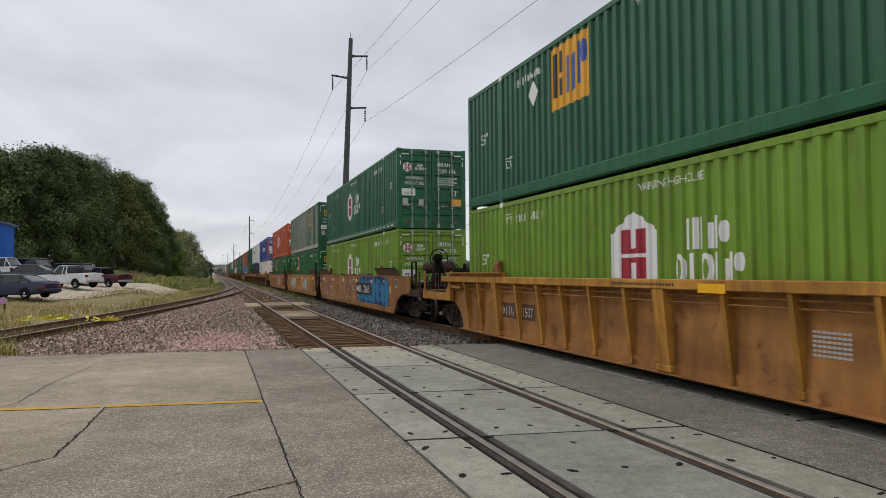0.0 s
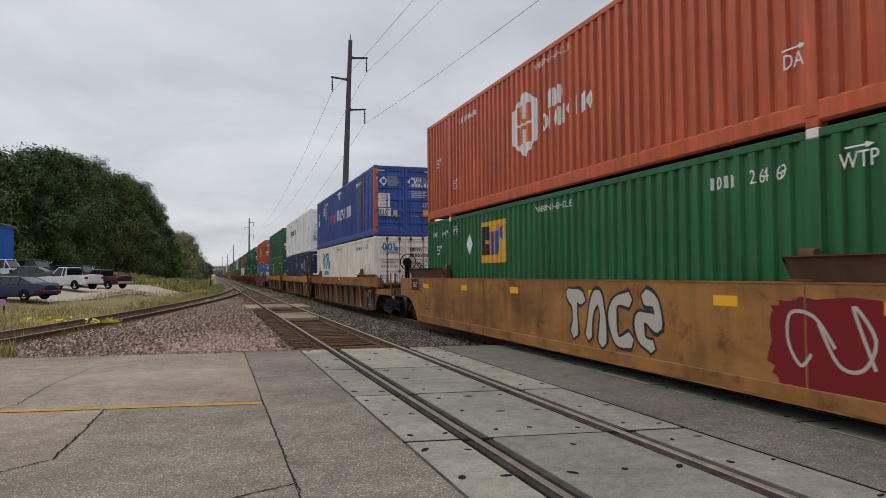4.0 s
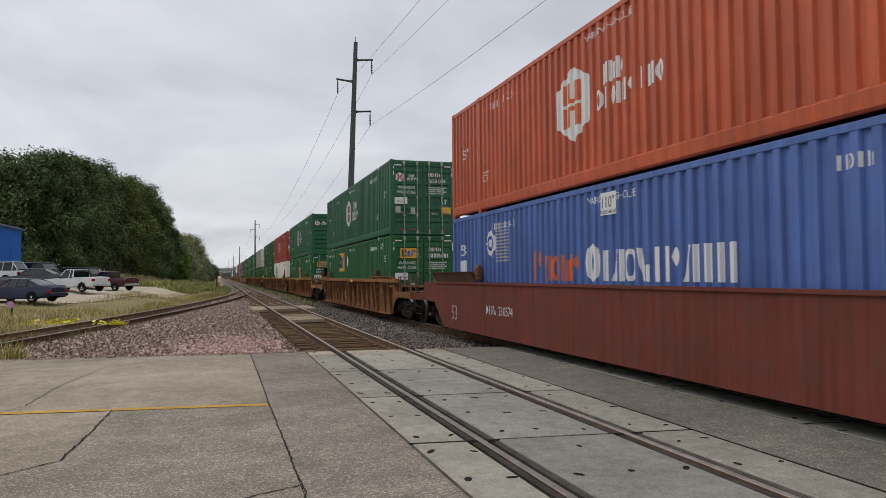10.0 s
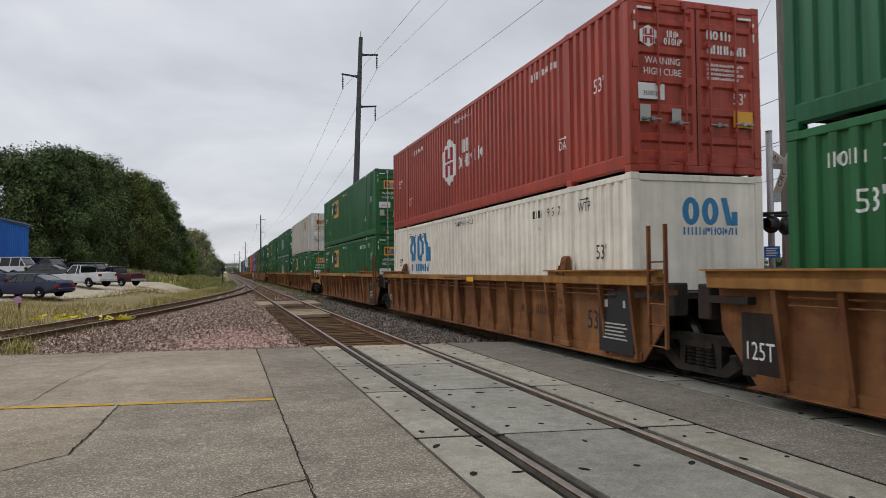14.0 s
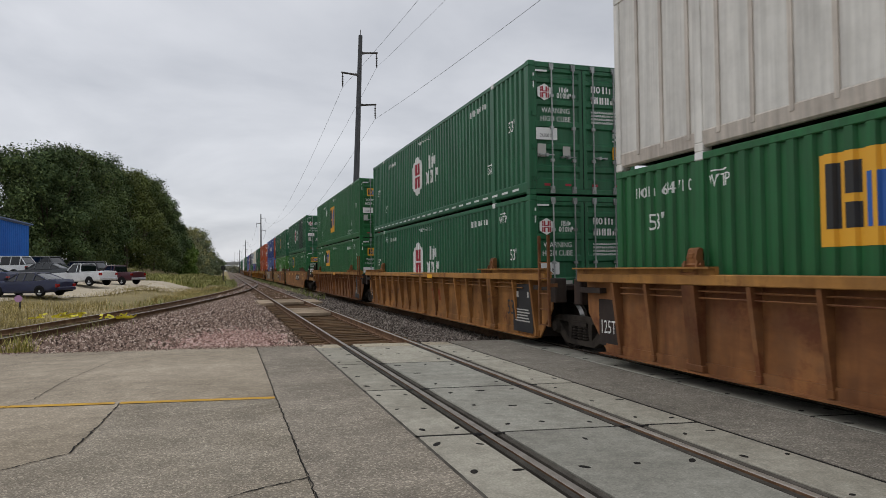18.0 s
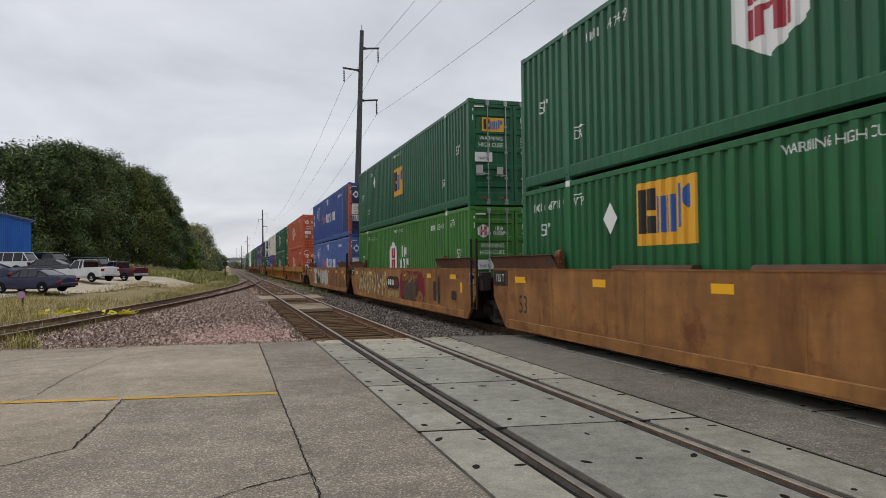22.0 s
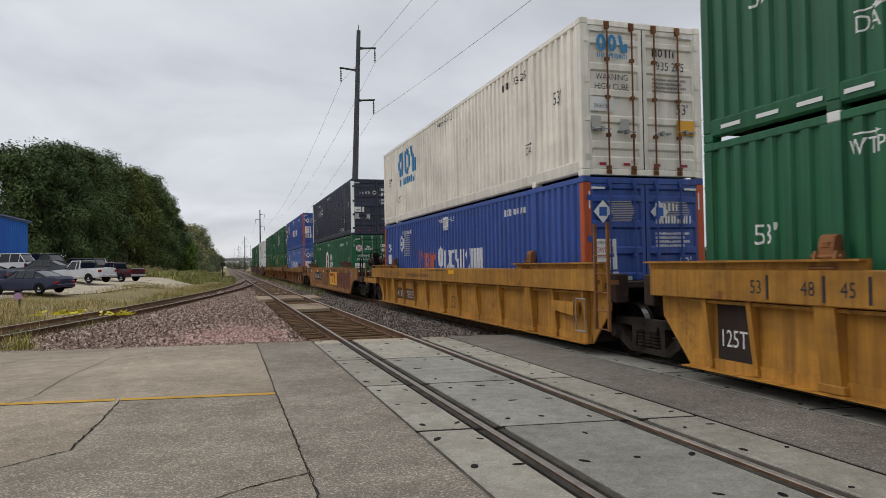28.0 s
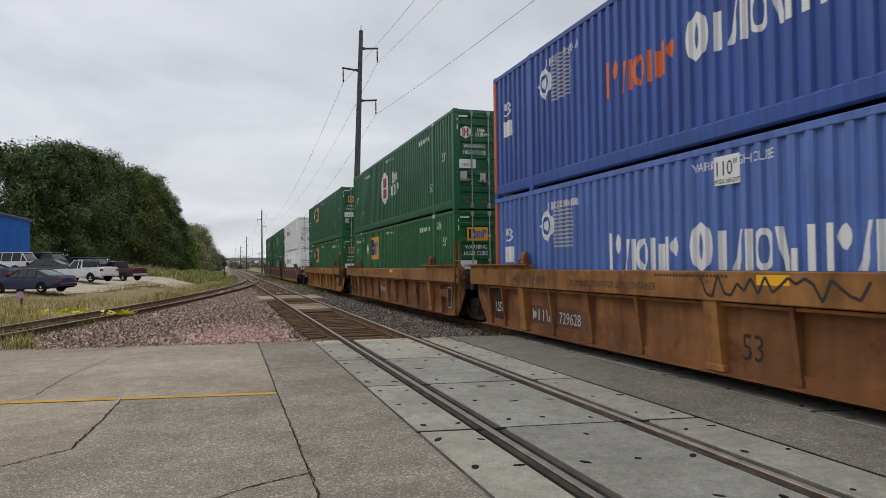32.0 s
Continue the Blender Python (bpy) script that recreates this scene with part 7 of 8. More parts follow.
WOOD = "tall leafy broadleaf tree in dense dark foliage"
for k, (x, y, h, w) in enumerate([(-34, 84, 14, 13), (-29, 82, 14.5, 12), (-24, 86, 14.6, 11), (-20.5, 92, 15.6, 11), (-18.2, 100, 16.2, 11), (-17.0, 108, 16.8, 11), (-15.0, 117, 16.2, 11),
                                  (-14.0, 127, 16.4, 10.5), (-13.0, 137, 15.8, 10.5), (-12.0, 147, 15.8, 9.5), (-12.0, 158, 14.2, 9.0), (-22, 112, 17, 12)]):
    tree(x, y, h, w, 300 + k, LEAVES, WOOD)
# the wood carried on out of view, added to darken the lower boxes' reflections
for k, (x, y, h, w) in enumerate([(-45, 84, 15, 14), (-55, 80, 16, 14), (-64, 74, 15, 14), (-71, 66, 17, 14), (-76, 56, 16, 14), (-79, 45, 16, 14), (-80, 34, 15, 14), (-80, 23, 16, 13)]):
    tree(x, y, h, w, 350 + k, LEAVES, WOOD, per=110, size=0.32)
for k, (x, y, h, w) in enumerate([(-10.0, 180, 9.5, 9), (-9.6, 196, 13.4, 11), (-8.6, 212, 14.0, 11), (-7.2, 230, 11.5, 10), (-5.2, 248, 8.6, 9), (-9.4, 166, 7.6, 8)]):
    tree(x, y, h, w, 400 + k, LEAVES2 if k != 5 else LEAVES3, "thin yellowing broadleaf tree at the wood's end", per=105 if k != 5 else 380, size=0.27, clump_count=44)


def far_wood(name, spots, seed, mat, label):
    rng = random.Random(seed)
    clumps = []
    for x, y, h in spots:
        for k in range(12):
            clumps.append((x + rng.uniform(-5, 5), y + rng.uniform(-3, 3), land(x, y) + h * rng.uniform(0.08, 0.8), h * rng.uniform(0.14, 0.30)))
    pts, faces = crown_leaves(rng, clumps, 110, 0.6)
    return tagged(soup(name, pts, faces, mat), label, "trees", kind="stuff")


rng = random.Random(77)
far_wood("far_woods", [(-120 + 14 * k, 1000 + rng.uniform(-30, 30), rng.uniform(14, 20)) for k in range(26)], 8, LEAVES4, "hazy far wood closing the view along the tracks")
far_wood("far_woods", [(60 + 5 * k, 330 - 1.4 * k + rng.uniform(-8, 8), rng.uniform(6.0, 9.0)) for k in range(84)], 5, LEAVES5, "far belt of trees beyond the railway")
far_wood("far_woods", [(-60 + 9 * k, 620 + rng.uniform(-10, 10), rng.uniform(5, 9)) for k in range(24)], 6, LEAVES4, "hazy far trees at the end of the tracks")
far_wood("far_woods", [(-6 - 0.25 * k, 262 + 9 * k, rng.uniform(3, 6)) for k in range(22)], 7, LEAVES2, "low scrub along the embankment")

# ---- gravel lot, grass ----


def lot_right(y):
    return float(np.interp(y, (44, 48, 52, 63, 84, 92, 100), (-17, -12.5, -7.8, -4.9, -1.6, -2.5, -5.5)))


def lot_left(y):
    return float(np.interp(y, (44, 60, 80, 90, 100), (-60, -60, -30, -11, -6.5)))


lot_rows = spread((44, 100, 1.5))
lot_pts = [(lot_left(y) + (lot_right(y) - lot_left(y)) * i / 30, y) for y in lot_rows for i in range(31)]
soup("gravel_lot", [(x, y, land(x, y) + 0.03 + 0.01 * noise.noise(Vector((x, y, 9)))) for x, y in lot_pts],
     [(j * 31 + i, j * 31 + i + 1, (j + 1) * 31 + i + 1, (j + 1) * 31 + i) for j in range(len(lot_rows) - 1) for i in range(30)], GRAVEL, None, "pale dusty gravel parking lot", "structure", True)


def blades(name, count, spot, height, mat, label, seed, wide=0.02):
    """Grass in bulk: spot(random) gives x, y, z; every blade is a bent strip."""
    r = np.random.RandomState(seed)
    base = np.array([spot(r) for _ in range(count)])
    h = height * r.uniform(0.4, 1.25, (count, 1))
    a = r.uniform(0, 6.283, count)
    side = np.stack([np.cos(a), np.sin(a), np.zeros(count)], 1) * wide
    bend = np.stack([np.cos(a + 1.5), np.sin(a + 1.5), np.zeros(count)], 1) * h * r.uniform(0.1, 1.1, (count, 1))
    up = np.array((0, 0, 1.0)) * h
    pts = np.stack([base - side, base + side, base + side * 0.6 + bend * 0.35 + up * 0.6, base - side * 0.6 + bend * 0.35 + up * 0.6, base + bend + up], 1).reshape(-1, 3)
    k = np.arange(count) * 5
    faces = [(i, i + 1, i + 2, i + 3) for i in k.tolist()] + [(i + 3, i + 2, i + 4) for i in k.tolist()]
    return tagged(soup(name, pts, faces, mat), label, "grass", kind="stuff")


def verge(r):
    while True:
        y = 17 + 62 * r.rand() ** 1.4
        x0, x1 = (-26 if y < 46 else max(lot_right(y), siding_x(y) - 4.2)), siding_x(y) - 1.1
        x = x1 - (x1 - x0) * r.rand()
        if noise.noise(Vector((x * 0.45, y * 0.3, 1))) > -0.1 + 0.35 * noise.noise(Vector((x * 2, y * 2, 5))) and (y < 45.5 or x > lot_right(y) - 0.5):
            return x, y, land(x, y) - 0.02


def bank(r):
    y = 84 + 120 * r.rand()
    x = siding_x(y) - 3.5 - (9.5 if y < 110 else 7) * r.rand() - (2.0 if y < 100 else 0)
    return x, y, land(x, y) - 0.03


def near_weeds(r):
    y = 15.6 + 10 * r.rand() ** 2
    x = siding_x(y) + 0.6 + (0.9 if y > 17 else 1.6) * r.normal() * 0.5
    return x, y, bed_height(x, y) - 0.02


def lot_tufts(r):
    y = 46 + 40 * r.rand()
    x = lot_right(y) - 0.2 + 0.8 * r.normal()
    return x, y, land(x, y)


def trackside(r):
    y = 40 + 110 * r.rand()
    x = (siding_x(y) - 1.8 - abs(r.normal()) * 1.2) if r.rand() < 0.7 else 5.3 + r.normal() * 0.2
    return x, y, max(land(x, y), bed_height(x, y)) - 0.02


blades("grass", 42000, verge, 0.42, GRASS, "tall dry grass beside the siding", 1, 0.008)
blades("grass", 20000, bank, 0.7, GRASS2, "long pale grass on the bank", 2, 0.06)
blades("weeds", 900, near_weeds, 0.32, GRASS2, "thin green weeds in the ballast", 3, 0.008)
blades("grass", 6000, lot_tufts, 0.22, GRASS, "grass tufts along the gravel lot", 4, 0.009)
blades("grass", 4000, trackside, 0.4, GRASS2, "weeds along the tracks", 6, 0.02)


def weed_clump(r):
    return -4.5 + 0.16 * r.normal(), 17.7 + 0.16 * r.normal(), -0.3


blades("weed_clump", 160, weed_clump, 0.5, GRASS2, "tall weed clump at the road's edge", 9, 0.012)

# ---- ballast stones ----


def rubble(name, count, spot, size, mat, label, seed):
    """Broken stones in bulk: squashed, skewed octahedra with a blunt top."""
    r = np.random.RandomState(seed)
    base = np.array([spot(r) for _ in range(count)])
    unit = np.array([(1, 0, 0), (0, 1, 0), (-1, 0, 0), (0, -1, 0), (0.3, 0.2, 0.9), (-0.4, 0.1, 0.8), (0, 0, -0.9)])
    s = size * r.uniform(0.45, 1.25, (count, 1, 1))
    v = unit[None] * (1 + r.uniform(-0.35, 0.35, (count, 7, 3)))
    a = r.uniform(0, 6.283, count)
    c, sn = np.cos(a), np.sin(a)
    x, y = v[:, :, 0] * c[:, None] - v[:, :, 1] * sn[:, None], v[:, :, 0] * sn[:, None] + v[:, :, 1] * c[:, None]
    tilt = r.uniform(-0.5, 0.5, (count, 1))
    v = np.stack([x, y, v[:, :, 2] + x * tilt], 2) * s + base[:, None, :]
    f = np.array([(0, 1, 4), (1, 5, 4), (1, 2, 5), (2, 3, 5), (3, 4, 5), (3, 0, 4), (1, 0, 6), (2, 1, 6), (3, 2, 6), (0, 3, 6)])
    faces = (f[None] + 7 * np.arange(count)[:, None, None]).reshape(-1, 3)
    return tagged(soup(name, v.reshape(-1, 3), faces, mat), label, "gravel", kind="stuff")


def heap(r):
    while True:
        y = 15.2 + 38 * r.rand() ** 1.9
        x = siding_x(y) + 0.9 + (1.75 - siding_x(y) - 0.9) * r.rand()
        if y > edge_y(x) + 0.02:
            return x, y, bed_height(x, y) + 0.015


def pink_patch(r):
    while True:
        x, y = 0.25 + 0.75 * r.normal(), 17.9 + 1.3 * r.normal()
        if y > edge_y(x) + 0.05 and x < 1.5:
            return x, y, bed_height(x, y) + 0.03


def between(r):
    while True:
        y = 14 + 45 * r.rand() ** 1.7
        x = 4.55 + 2.0 * r.rand()
        if y > edge_y(x) + 0.02:
            return x, y, bed_height(x, y) + 0.015


def cribs(r):
    y = 15 + 30 * r.rand() ** 1.5
    x = TRACK_X + 3.0 * (r.rand() - 0.55)
    return x, max(y, edge_y(x) + 0.03), -0.225


def under_train(r):
    y = 14 + 50 * r.rand() ** 1.6
    x = 6.05 + 2.8 * r.rand()
    return x, max(y, edge_y(x) + 0.05), bed_height(x, y) + 0.02


def road_edge(r):
    x = -5 + 7 * r.rand()
    return x, edge_y(x) - abs(r.normal()) * 0.12, 0.005


def far_heap(r):
    y = 45 + 60 * r.rand()
    x = siding_x(y) - 1.6 + (9.8 - siding_x(y) + 1.6) * r.rand()
    return x, y, bed_height(x, y)


rubble("ballast", 26000, heap, 0.042, BALLAST, "loose reddish-brown crushed-stone ballast", 21)
rubble("ballast", 2400, pink_patch, 0.045, PINK, "patch of fresh pink ballast", 22)
rubble("ballast", 17000, between, 0.038, GREYST, "grey ballast between the two tracks", 23)
rubble("ballast", 9000, cribs, 0.033, RUSTST, "dirty ballast between the ties", 24)
rubble("ballast", 9000, under_train, 0.042, SHADEST, "oil-blackened ballast under the train", 27)
rubble("road_grit", 1400, road_edge, 0.014, BALLAST, "grit scattered on the road's edge", 25)
rubble("ballast", 9000, far_heap, 0.06, BALLAST, "far ballast along the siding", 26)

# timber boards of the old foot crossings between the rails
for y0, y1, count in ((27.0, 30.6, 9), (36.5, 40.5, 10)):
    for k in range(count):
        bm = bmesh.new()
        a = y0 + (y1 - y0) * k / count
        box(bm, TRACK_X - 0.68, TRACK_X + 0.68, a + 0.015, a + (y1 - y0) / count - 0.015, -0.16, -0.035 + random.uniform(-0.012, 0.01), 0.008)
        part("board", bm, DUSTY, TRACKS[0], "dust-covered crossing board")
    for s in (-1, 1) if y0 > 30 else ():
        bm = bmesh.new()
        box(bm, TRACK_X + s * 1.25 - 0.38, TRACK_X + s * 1.25 + 0.38, y0, y1, -0.2, -0.05, 0.02)
        part("board", bm, DUSTY, TRACKS[0], "dust-covered crossing board")

# ---- poles and wires ----


def wire(name, a, b, sag, r, parent, steps=24):
    cu = bpy.data.curves.new(name, "CURVE")
    cu.dimensions, cu.bevel_depth, cu.bevel_resolution = "3D", r, 0
    sp = cu.splines.new("POLY")
    sp.points.add(steps)
    a, b = Vector(a), Vector(b)
    for k in range(steps + 1):
        t = k / steps
        p = a.lerp(b, t) - Vector((0, 0, sag * 4 * t * (1 - t)))
        sp.points[k].co = (*p, 1)
    cu.materials.append(CABLE)
    ob = new(name, cu)
    ob.parent = parent
    return ob


def line_pole(x, y, height, seed, lean=(0.0, 0.0)):
    p = thing("transmission_pole", pose(x, y, land(x, y) - 0.2), "tall dark weathered transmission pole with three bracket arms", "utility pole", "transmission poles along the railway")
    bm = bmesh.new()
    top = (lean[0], lean[1], height)
    rod(bm, (0, 0, 0), top, 0.33, 12, 0.17)
    part("shaft", bm, POLESTEEL, p)
    tips = []
    for f, s, drop in ((0.935, 1, 0.28), (0.85, -1, -0.1), (0.735, 1, 0.1)):
        z = height * f
        bx, by = lean[0] * f, lean[1] * f
        bm = bmesh.new()
        plate(bm, [(bx, z - 0.22), (bx, z + 0.1), (bx + s * 0.4, z + 0.02), (bx + s * 1.55, z + 0.12), (bx + s * 1.55, z + 0.0), (bx + s * 0.5, z - 0.1)], by - 0.07, by + 0.07, "Y")
        arm = part("crossarm", bm, GRIME2, p, "dark bracket arm")
        bm = bmesh.new()
        rod(bm, (bx + s * 1.45, by, z), (bx + s * 1.45, by, z - 1.2), 0.04, 6)
        for k in range(6):
            lathe(bm, [(z - 0.25 - 0.15 * k, 0.05), (z - 0.28 - 0.15 * k, 0.10), (z - 0.31 - 0.15 * k, 0.05)], "Z", 8, (bx + s * 1.45, by, 0))
        part("insulator", bm, GRIME2, p, "dark insulator string")
        tips.append(Vector((x + bx + s * 1.45, y + by, land(x, y) - 0.2 + z - 1.2)))
    bm = bmesh.new()
    rod(bm, top, (lean[0], lean[1], height + 0.5), 0.03, 6)
    part("tip_pin", bm, GRIME2, p)
    return p, tips


pole_a, tips_a = line_pole(10.35, 58.4, 22.4, 1, (0.72, -0.7))
pole_b, tips_b = line_pole(11.4, 244, 21.8, 2)
pole_c, tips_c = line_pole(11.0, 430, 20.5, 3)
pole_d, tips_d = line_pole(10.9, 620, 20.5, 4)
pole_z, tips_z = line_pole(11.4, -95, 22.4, 5)
LINES = thing("power_line", pose(0, 0, 0), "thin dark power-line wires strung between the poles", "wires")
for k, (sa, sb) in enumerate(((2.64, 4.0), (2.4, 4.0), (2.32, 4.0))):
    wire("wire", tips_a[k], tips_z[k], sa * 1.25, 0.011, LINES)
    wire("wire", tips_a[k], tips_b[k], sb * 1.3, 0.012, LINES, 30)
    wire("wire", tips_b[k], tips_c[k], 4.0, 0.015, LINES)
    wire("wire", tips_c[k], tips_d[k], 4.0, 0.015, LINES)
for x, y, h in ((14, 300, 9), (14.5, 340, 9), (15, 520, 10), (-2, 560, 9), (18, 700, 22), (24, 720, 24), (8.5, 760, 22)):
    p = thing("utility_pole", pose(x, y, -0.7), "slim far wooden utility pole", "utility pole", "far poles")
    bm = bmesh.new()
    rod(bm, (0, 0, 0), (0, 0, h), 0.18, 8, 0.12)
    part("shaft", bm, WOODPOLE, p)
    bm = bmesh.new()
    box(bm, -1.2, 1.2, -0.08, 0.08, h - 0.7, h - 0.5)
    part("crossarm", bm, WOODPOLE, p)

# the stout pole behind the crossing signal, with its cables and guy
big = thing("utility_pole", pose(12.05, 12.2, -0.6), "stout weathered wooden utility pole beside the crossing", "utility pole")
bm = bmesh.new()
rod(bm, (0, 0, 0), (-0.06, 0, 12.5), 0.19, 16, 0.145)
part("shaft", bm, WOODPOLE, big)
bm = bmesh.new()
plate(bm, [(0.16, 1.2), (0.34, 1.2), (0.16, 3.6)], -0.05, 0.05, "Y")
part("brace", bm, WOODPOLE, big)
CABLES = thing("overhead_cables", pose(0, 0, 0), "thin black overhead cables beside the railway", "wires")
for z0, z1, sag, r, y1 in ((6.65, 7.6, 1.0, 0.010, 59), (5.55, 6.6, 1.2, 0.013, 59), (4.55, 5.8, 1.2, 0.013, 59), (4.48, 5.5, 1.3, 0.010, 59), (3.72, 4.8, 1.2, 0.009, 59)):
    wire("cable", (12.2, 12.2, z0), (10.7, y1, z1), sag, r * 0.6, CABLES)
    wire("cable", (12.2, 12.2, z0), (13.5, -28, z0 + 0.9), sag, r * 0.6, CABLES)
for z in (6.9, 7.0, 7.1):
    wire("cable", (12.1, 12.1, z - 0.2), (18.5, 4.0, z + 0.6), 0.1, 0.014, CABLES, 10)
wire("guy", (12.1, 12.4, 8.2), (9.5, 15.2, 0.2), 0.0, 0.005, CABLES, 4)

# ---- crossing signal ----
SIG = thing("crossing_signal", pose(10.1, 10.72, -0.05), "flashing railway crossing signal with crossbuck and red lamp lit", "crossing signal")
bm = bmesh.new()
rod(bm, (0, 0, 0.2), (0, 0, 4.32), 0.062, 14)
rod(bm, (0, 0, 4.32), (0, 0, 4.34), 0.066, 14)
part("mast", bm, GALV, SIG, "galvanised round mast", True)
bm = bmesh.new()
lathe(bm, [(0, 0.24), (0.2, 0.24), (0.32, 0.14), (0.5, 0.12)], "Z", 12)
part("base", bm, GALV, SIG)
FACE = Matrix.Translation((0.34, -0.04, 3.66)) @ Matrix.Rotation(radians(-100), 4, "Z")


def blade(turn, words):
    m = FACE @ Matrix.Rotation(radians(turn), 4, "Y")
    bm = bmesh.new()
    box(bm, -0.61, 0.61, -0.004, 0.004, -0.115, 0.115)
    bm.transform(m)
    b = part("crossbuck_blade", bm, SIGNWHITE, SIG, "white reflective crossbuck blade")
    for body, u in words:
        bm = bmesh.new()
        co, fs = letters(body)
        vs = [bm.verts.new((u + c[0] * 0.14 * 0.95, -0.007, c[1] * 0.14)) for c in co]
        for f in fs:
            bm.faces.new([vs[i] for i in f])
        bm.transform(m)
        part("lettering", bm, M_BLACK, b)


blade(33, [("RAIL", -0.36), ("ROAD", 0.36)])
FACE = Matrix.Translation((0.02 * math.cos(0.9), -0.02, 0)) @ FACE
blade(-57, [("CROSSING", 0.0)])
bm = bmesh.new()
box(bm, 0.0, 0.3, -0.03, 0.03, 3.6, 3.7)
box(bm, 0.0, 0.2, -0.06, 0.06, 2.95, 3.15)
part("bracket", bm, GALV, SIG)
bm = bmesh.new()
rod(bm, (-0.55, 0.12, 2.68), (0.68, -0.2, 2.68), 0.03, 8)
rod(bm, (-0.42, 0.3, 2.72), (0.1, -0.3, 2.72), 0.025, 8)
part("crossarm", bm, GRIME2, SIG)


def lamp(x, y, z, yaw, lens, label):
    m = Matrix.Translation((x, y, z)) @ Matrix.Rotation(radians(yaw), 4, "Z")
    bm = bmesh.new()
    lathe(bm, [(0.02, 0.17), (0.035, 0.17), (0.05, 0.12), (0.14, 0.10), (0.17, 0.05)], "Y", 20)
    bm.transform(m)
    head = part("lamp_head", bm, BLACKPLATE, SIG, label, True)
    bm = bmesh.new()
    ring = [(0.115 * math.cos(a), 0.115 * math.sin(a)) for a in [radians(215) - radians(250) * k / 12 for k in range(13)]]
    for (a, b), (c, d) in zip(ring, ring[1:]):
        v = [bm.verts.new(p) for p in ((a, 0.02, b), (c, 0.02, d), (c, -0.24, d), (a, -0.24, b))]
        bm.faces.new(v)
    bm.transform(m)
    part("hood", bm, BLACKPLATE, head)
    bm = bmesh.new()
    lathe(bm, [(0.0, 0.082), (0.018, 0.09)], "Y", 20)
    bm.transform(m)
    part("lens", bm, lens, head)


lamp(-0.40, 0.02, 2.47, -66, LAMP_ON, "black round signal lamp, lit red")
lamp(-0.10, -0.10, 2.50, -66, LAMP_OFF, "black round signal lamp, unlit")
lamp(0.28, -0.10, 2.47, 100, LAMP_OFF, "black round signal lamp facing away")
lamp(0.60, -0.18, 2.50, 100, LAMP_OFF, "black round signal lamp facing away")
bm = bmesh.new()
box(bm, -0.14, 0.14, -0.085, -0.08, 1.86, 2.08)
bm.transform(Matrix.Rotation(radians(-40), 4, "Z"))
b = part("notice_plate", bm, SIGNBLUE, SIG, "small blue notice plate")
bm = bmesh.new()
for k in range(4):
    box(bm, -0.1, 0.1 - 0.03 * (k % 2), -0.0875, -0.0865, 2.03 - 0.045 * k, 2.05 - 0.045 * k)
bm.transform(Matrix.Rotation(radians(-40), 4, "Z"))
part("print_bar", bm, M_WHITE, b, kind="stuff")

# ---- white box trailer waiting beyond the crossing ----
TRL = thing("box_trailer", pose(12.9, 9.6, 0.0), "white box trailer standing on the road beyond the tracks", "trailer")
bm = bmesh.new()
box(bm, 0.0, 13.5, -1.3, 1.3, 1.22, 4.05, 0.03)
part("body", bm, TRAILERWHITE, TRL)
bm = bmesh.new()
box(bm, -0.02, 0.02, -1.31, 1.31, 1.1, 1.3, 0.01)
box(bm, -0.015, 0.03, -1.31, 1.31, 3.98, 4.07, 0.01)
part("end_frame", bm, TRAILERWHITE, TRL)
bm = bmesh.new()
v = [bm.verts.new(p) for p in ((-0.006, 1.0, 3.2), (-0.006, 0.2, 3.2), (-0.006, 0.2, 3.46), (-0.006, 1.0, 3.46))]
bm.faces.new(v)
part("logo_field", bm, TEAL, TRL, "pale teal logo panel")
bm = bmesh.new()
for k in range(6):
    box(bm, -0.009, -0.0085, 0.86 - 0.11 * k, 0.93 - 0.11 * k, 3.25, 3.34)
part("name_mark", bm, M_WHITE, TRL, kind="stuff")
for y in (-0.4, 0.4):
    bm = bmesh.new()
    rod(bm, (-0.03, y, 1.2), (-0.03, y, 4.0), 0.016, 8)
    part("locking_bar", bm, GALV, TRL)
for x in (2.2, 3.5):
    for s in (-1, 1):
        bm = bmesh.new()
        lathe(bm, [(s * 0.75, 0.3), (s * 0.75, 0.48), (s * 0.8, 0.52), (s * 1.22, 0.52), (s * 1.27, 0.48), (s * 1.27, 0.28)], "Y", 20, (x, 0, 0.52))
        part("wheel", bm, RUBBER, TRL)
bm = bmesh.new()
box(bm, 0.1, 13, -0.5, 0.5, 0.95, 1.22)
box(bm, 0.0, 0.1, -1.2, 1.2, 0.5, 0.62)
box(bm, 0.02, 0.12, -0.5, -0.4, 0.6, 1.0)
box(bm, 0.02, 0.12, 0.4, 0.5, 0.6, 1.0)
part("chassis", bm, BLACKISH, TRL)
bm = bmesh.new()
box(bm, 10.6, 10.75, -0.9, -0.75, 0.0, 1.1)
box(bm, 10.6, 10.75, 0.75, 0.9, 0.0, 1.1)
part("landing_leg", bm, BLACKISH, TRL)

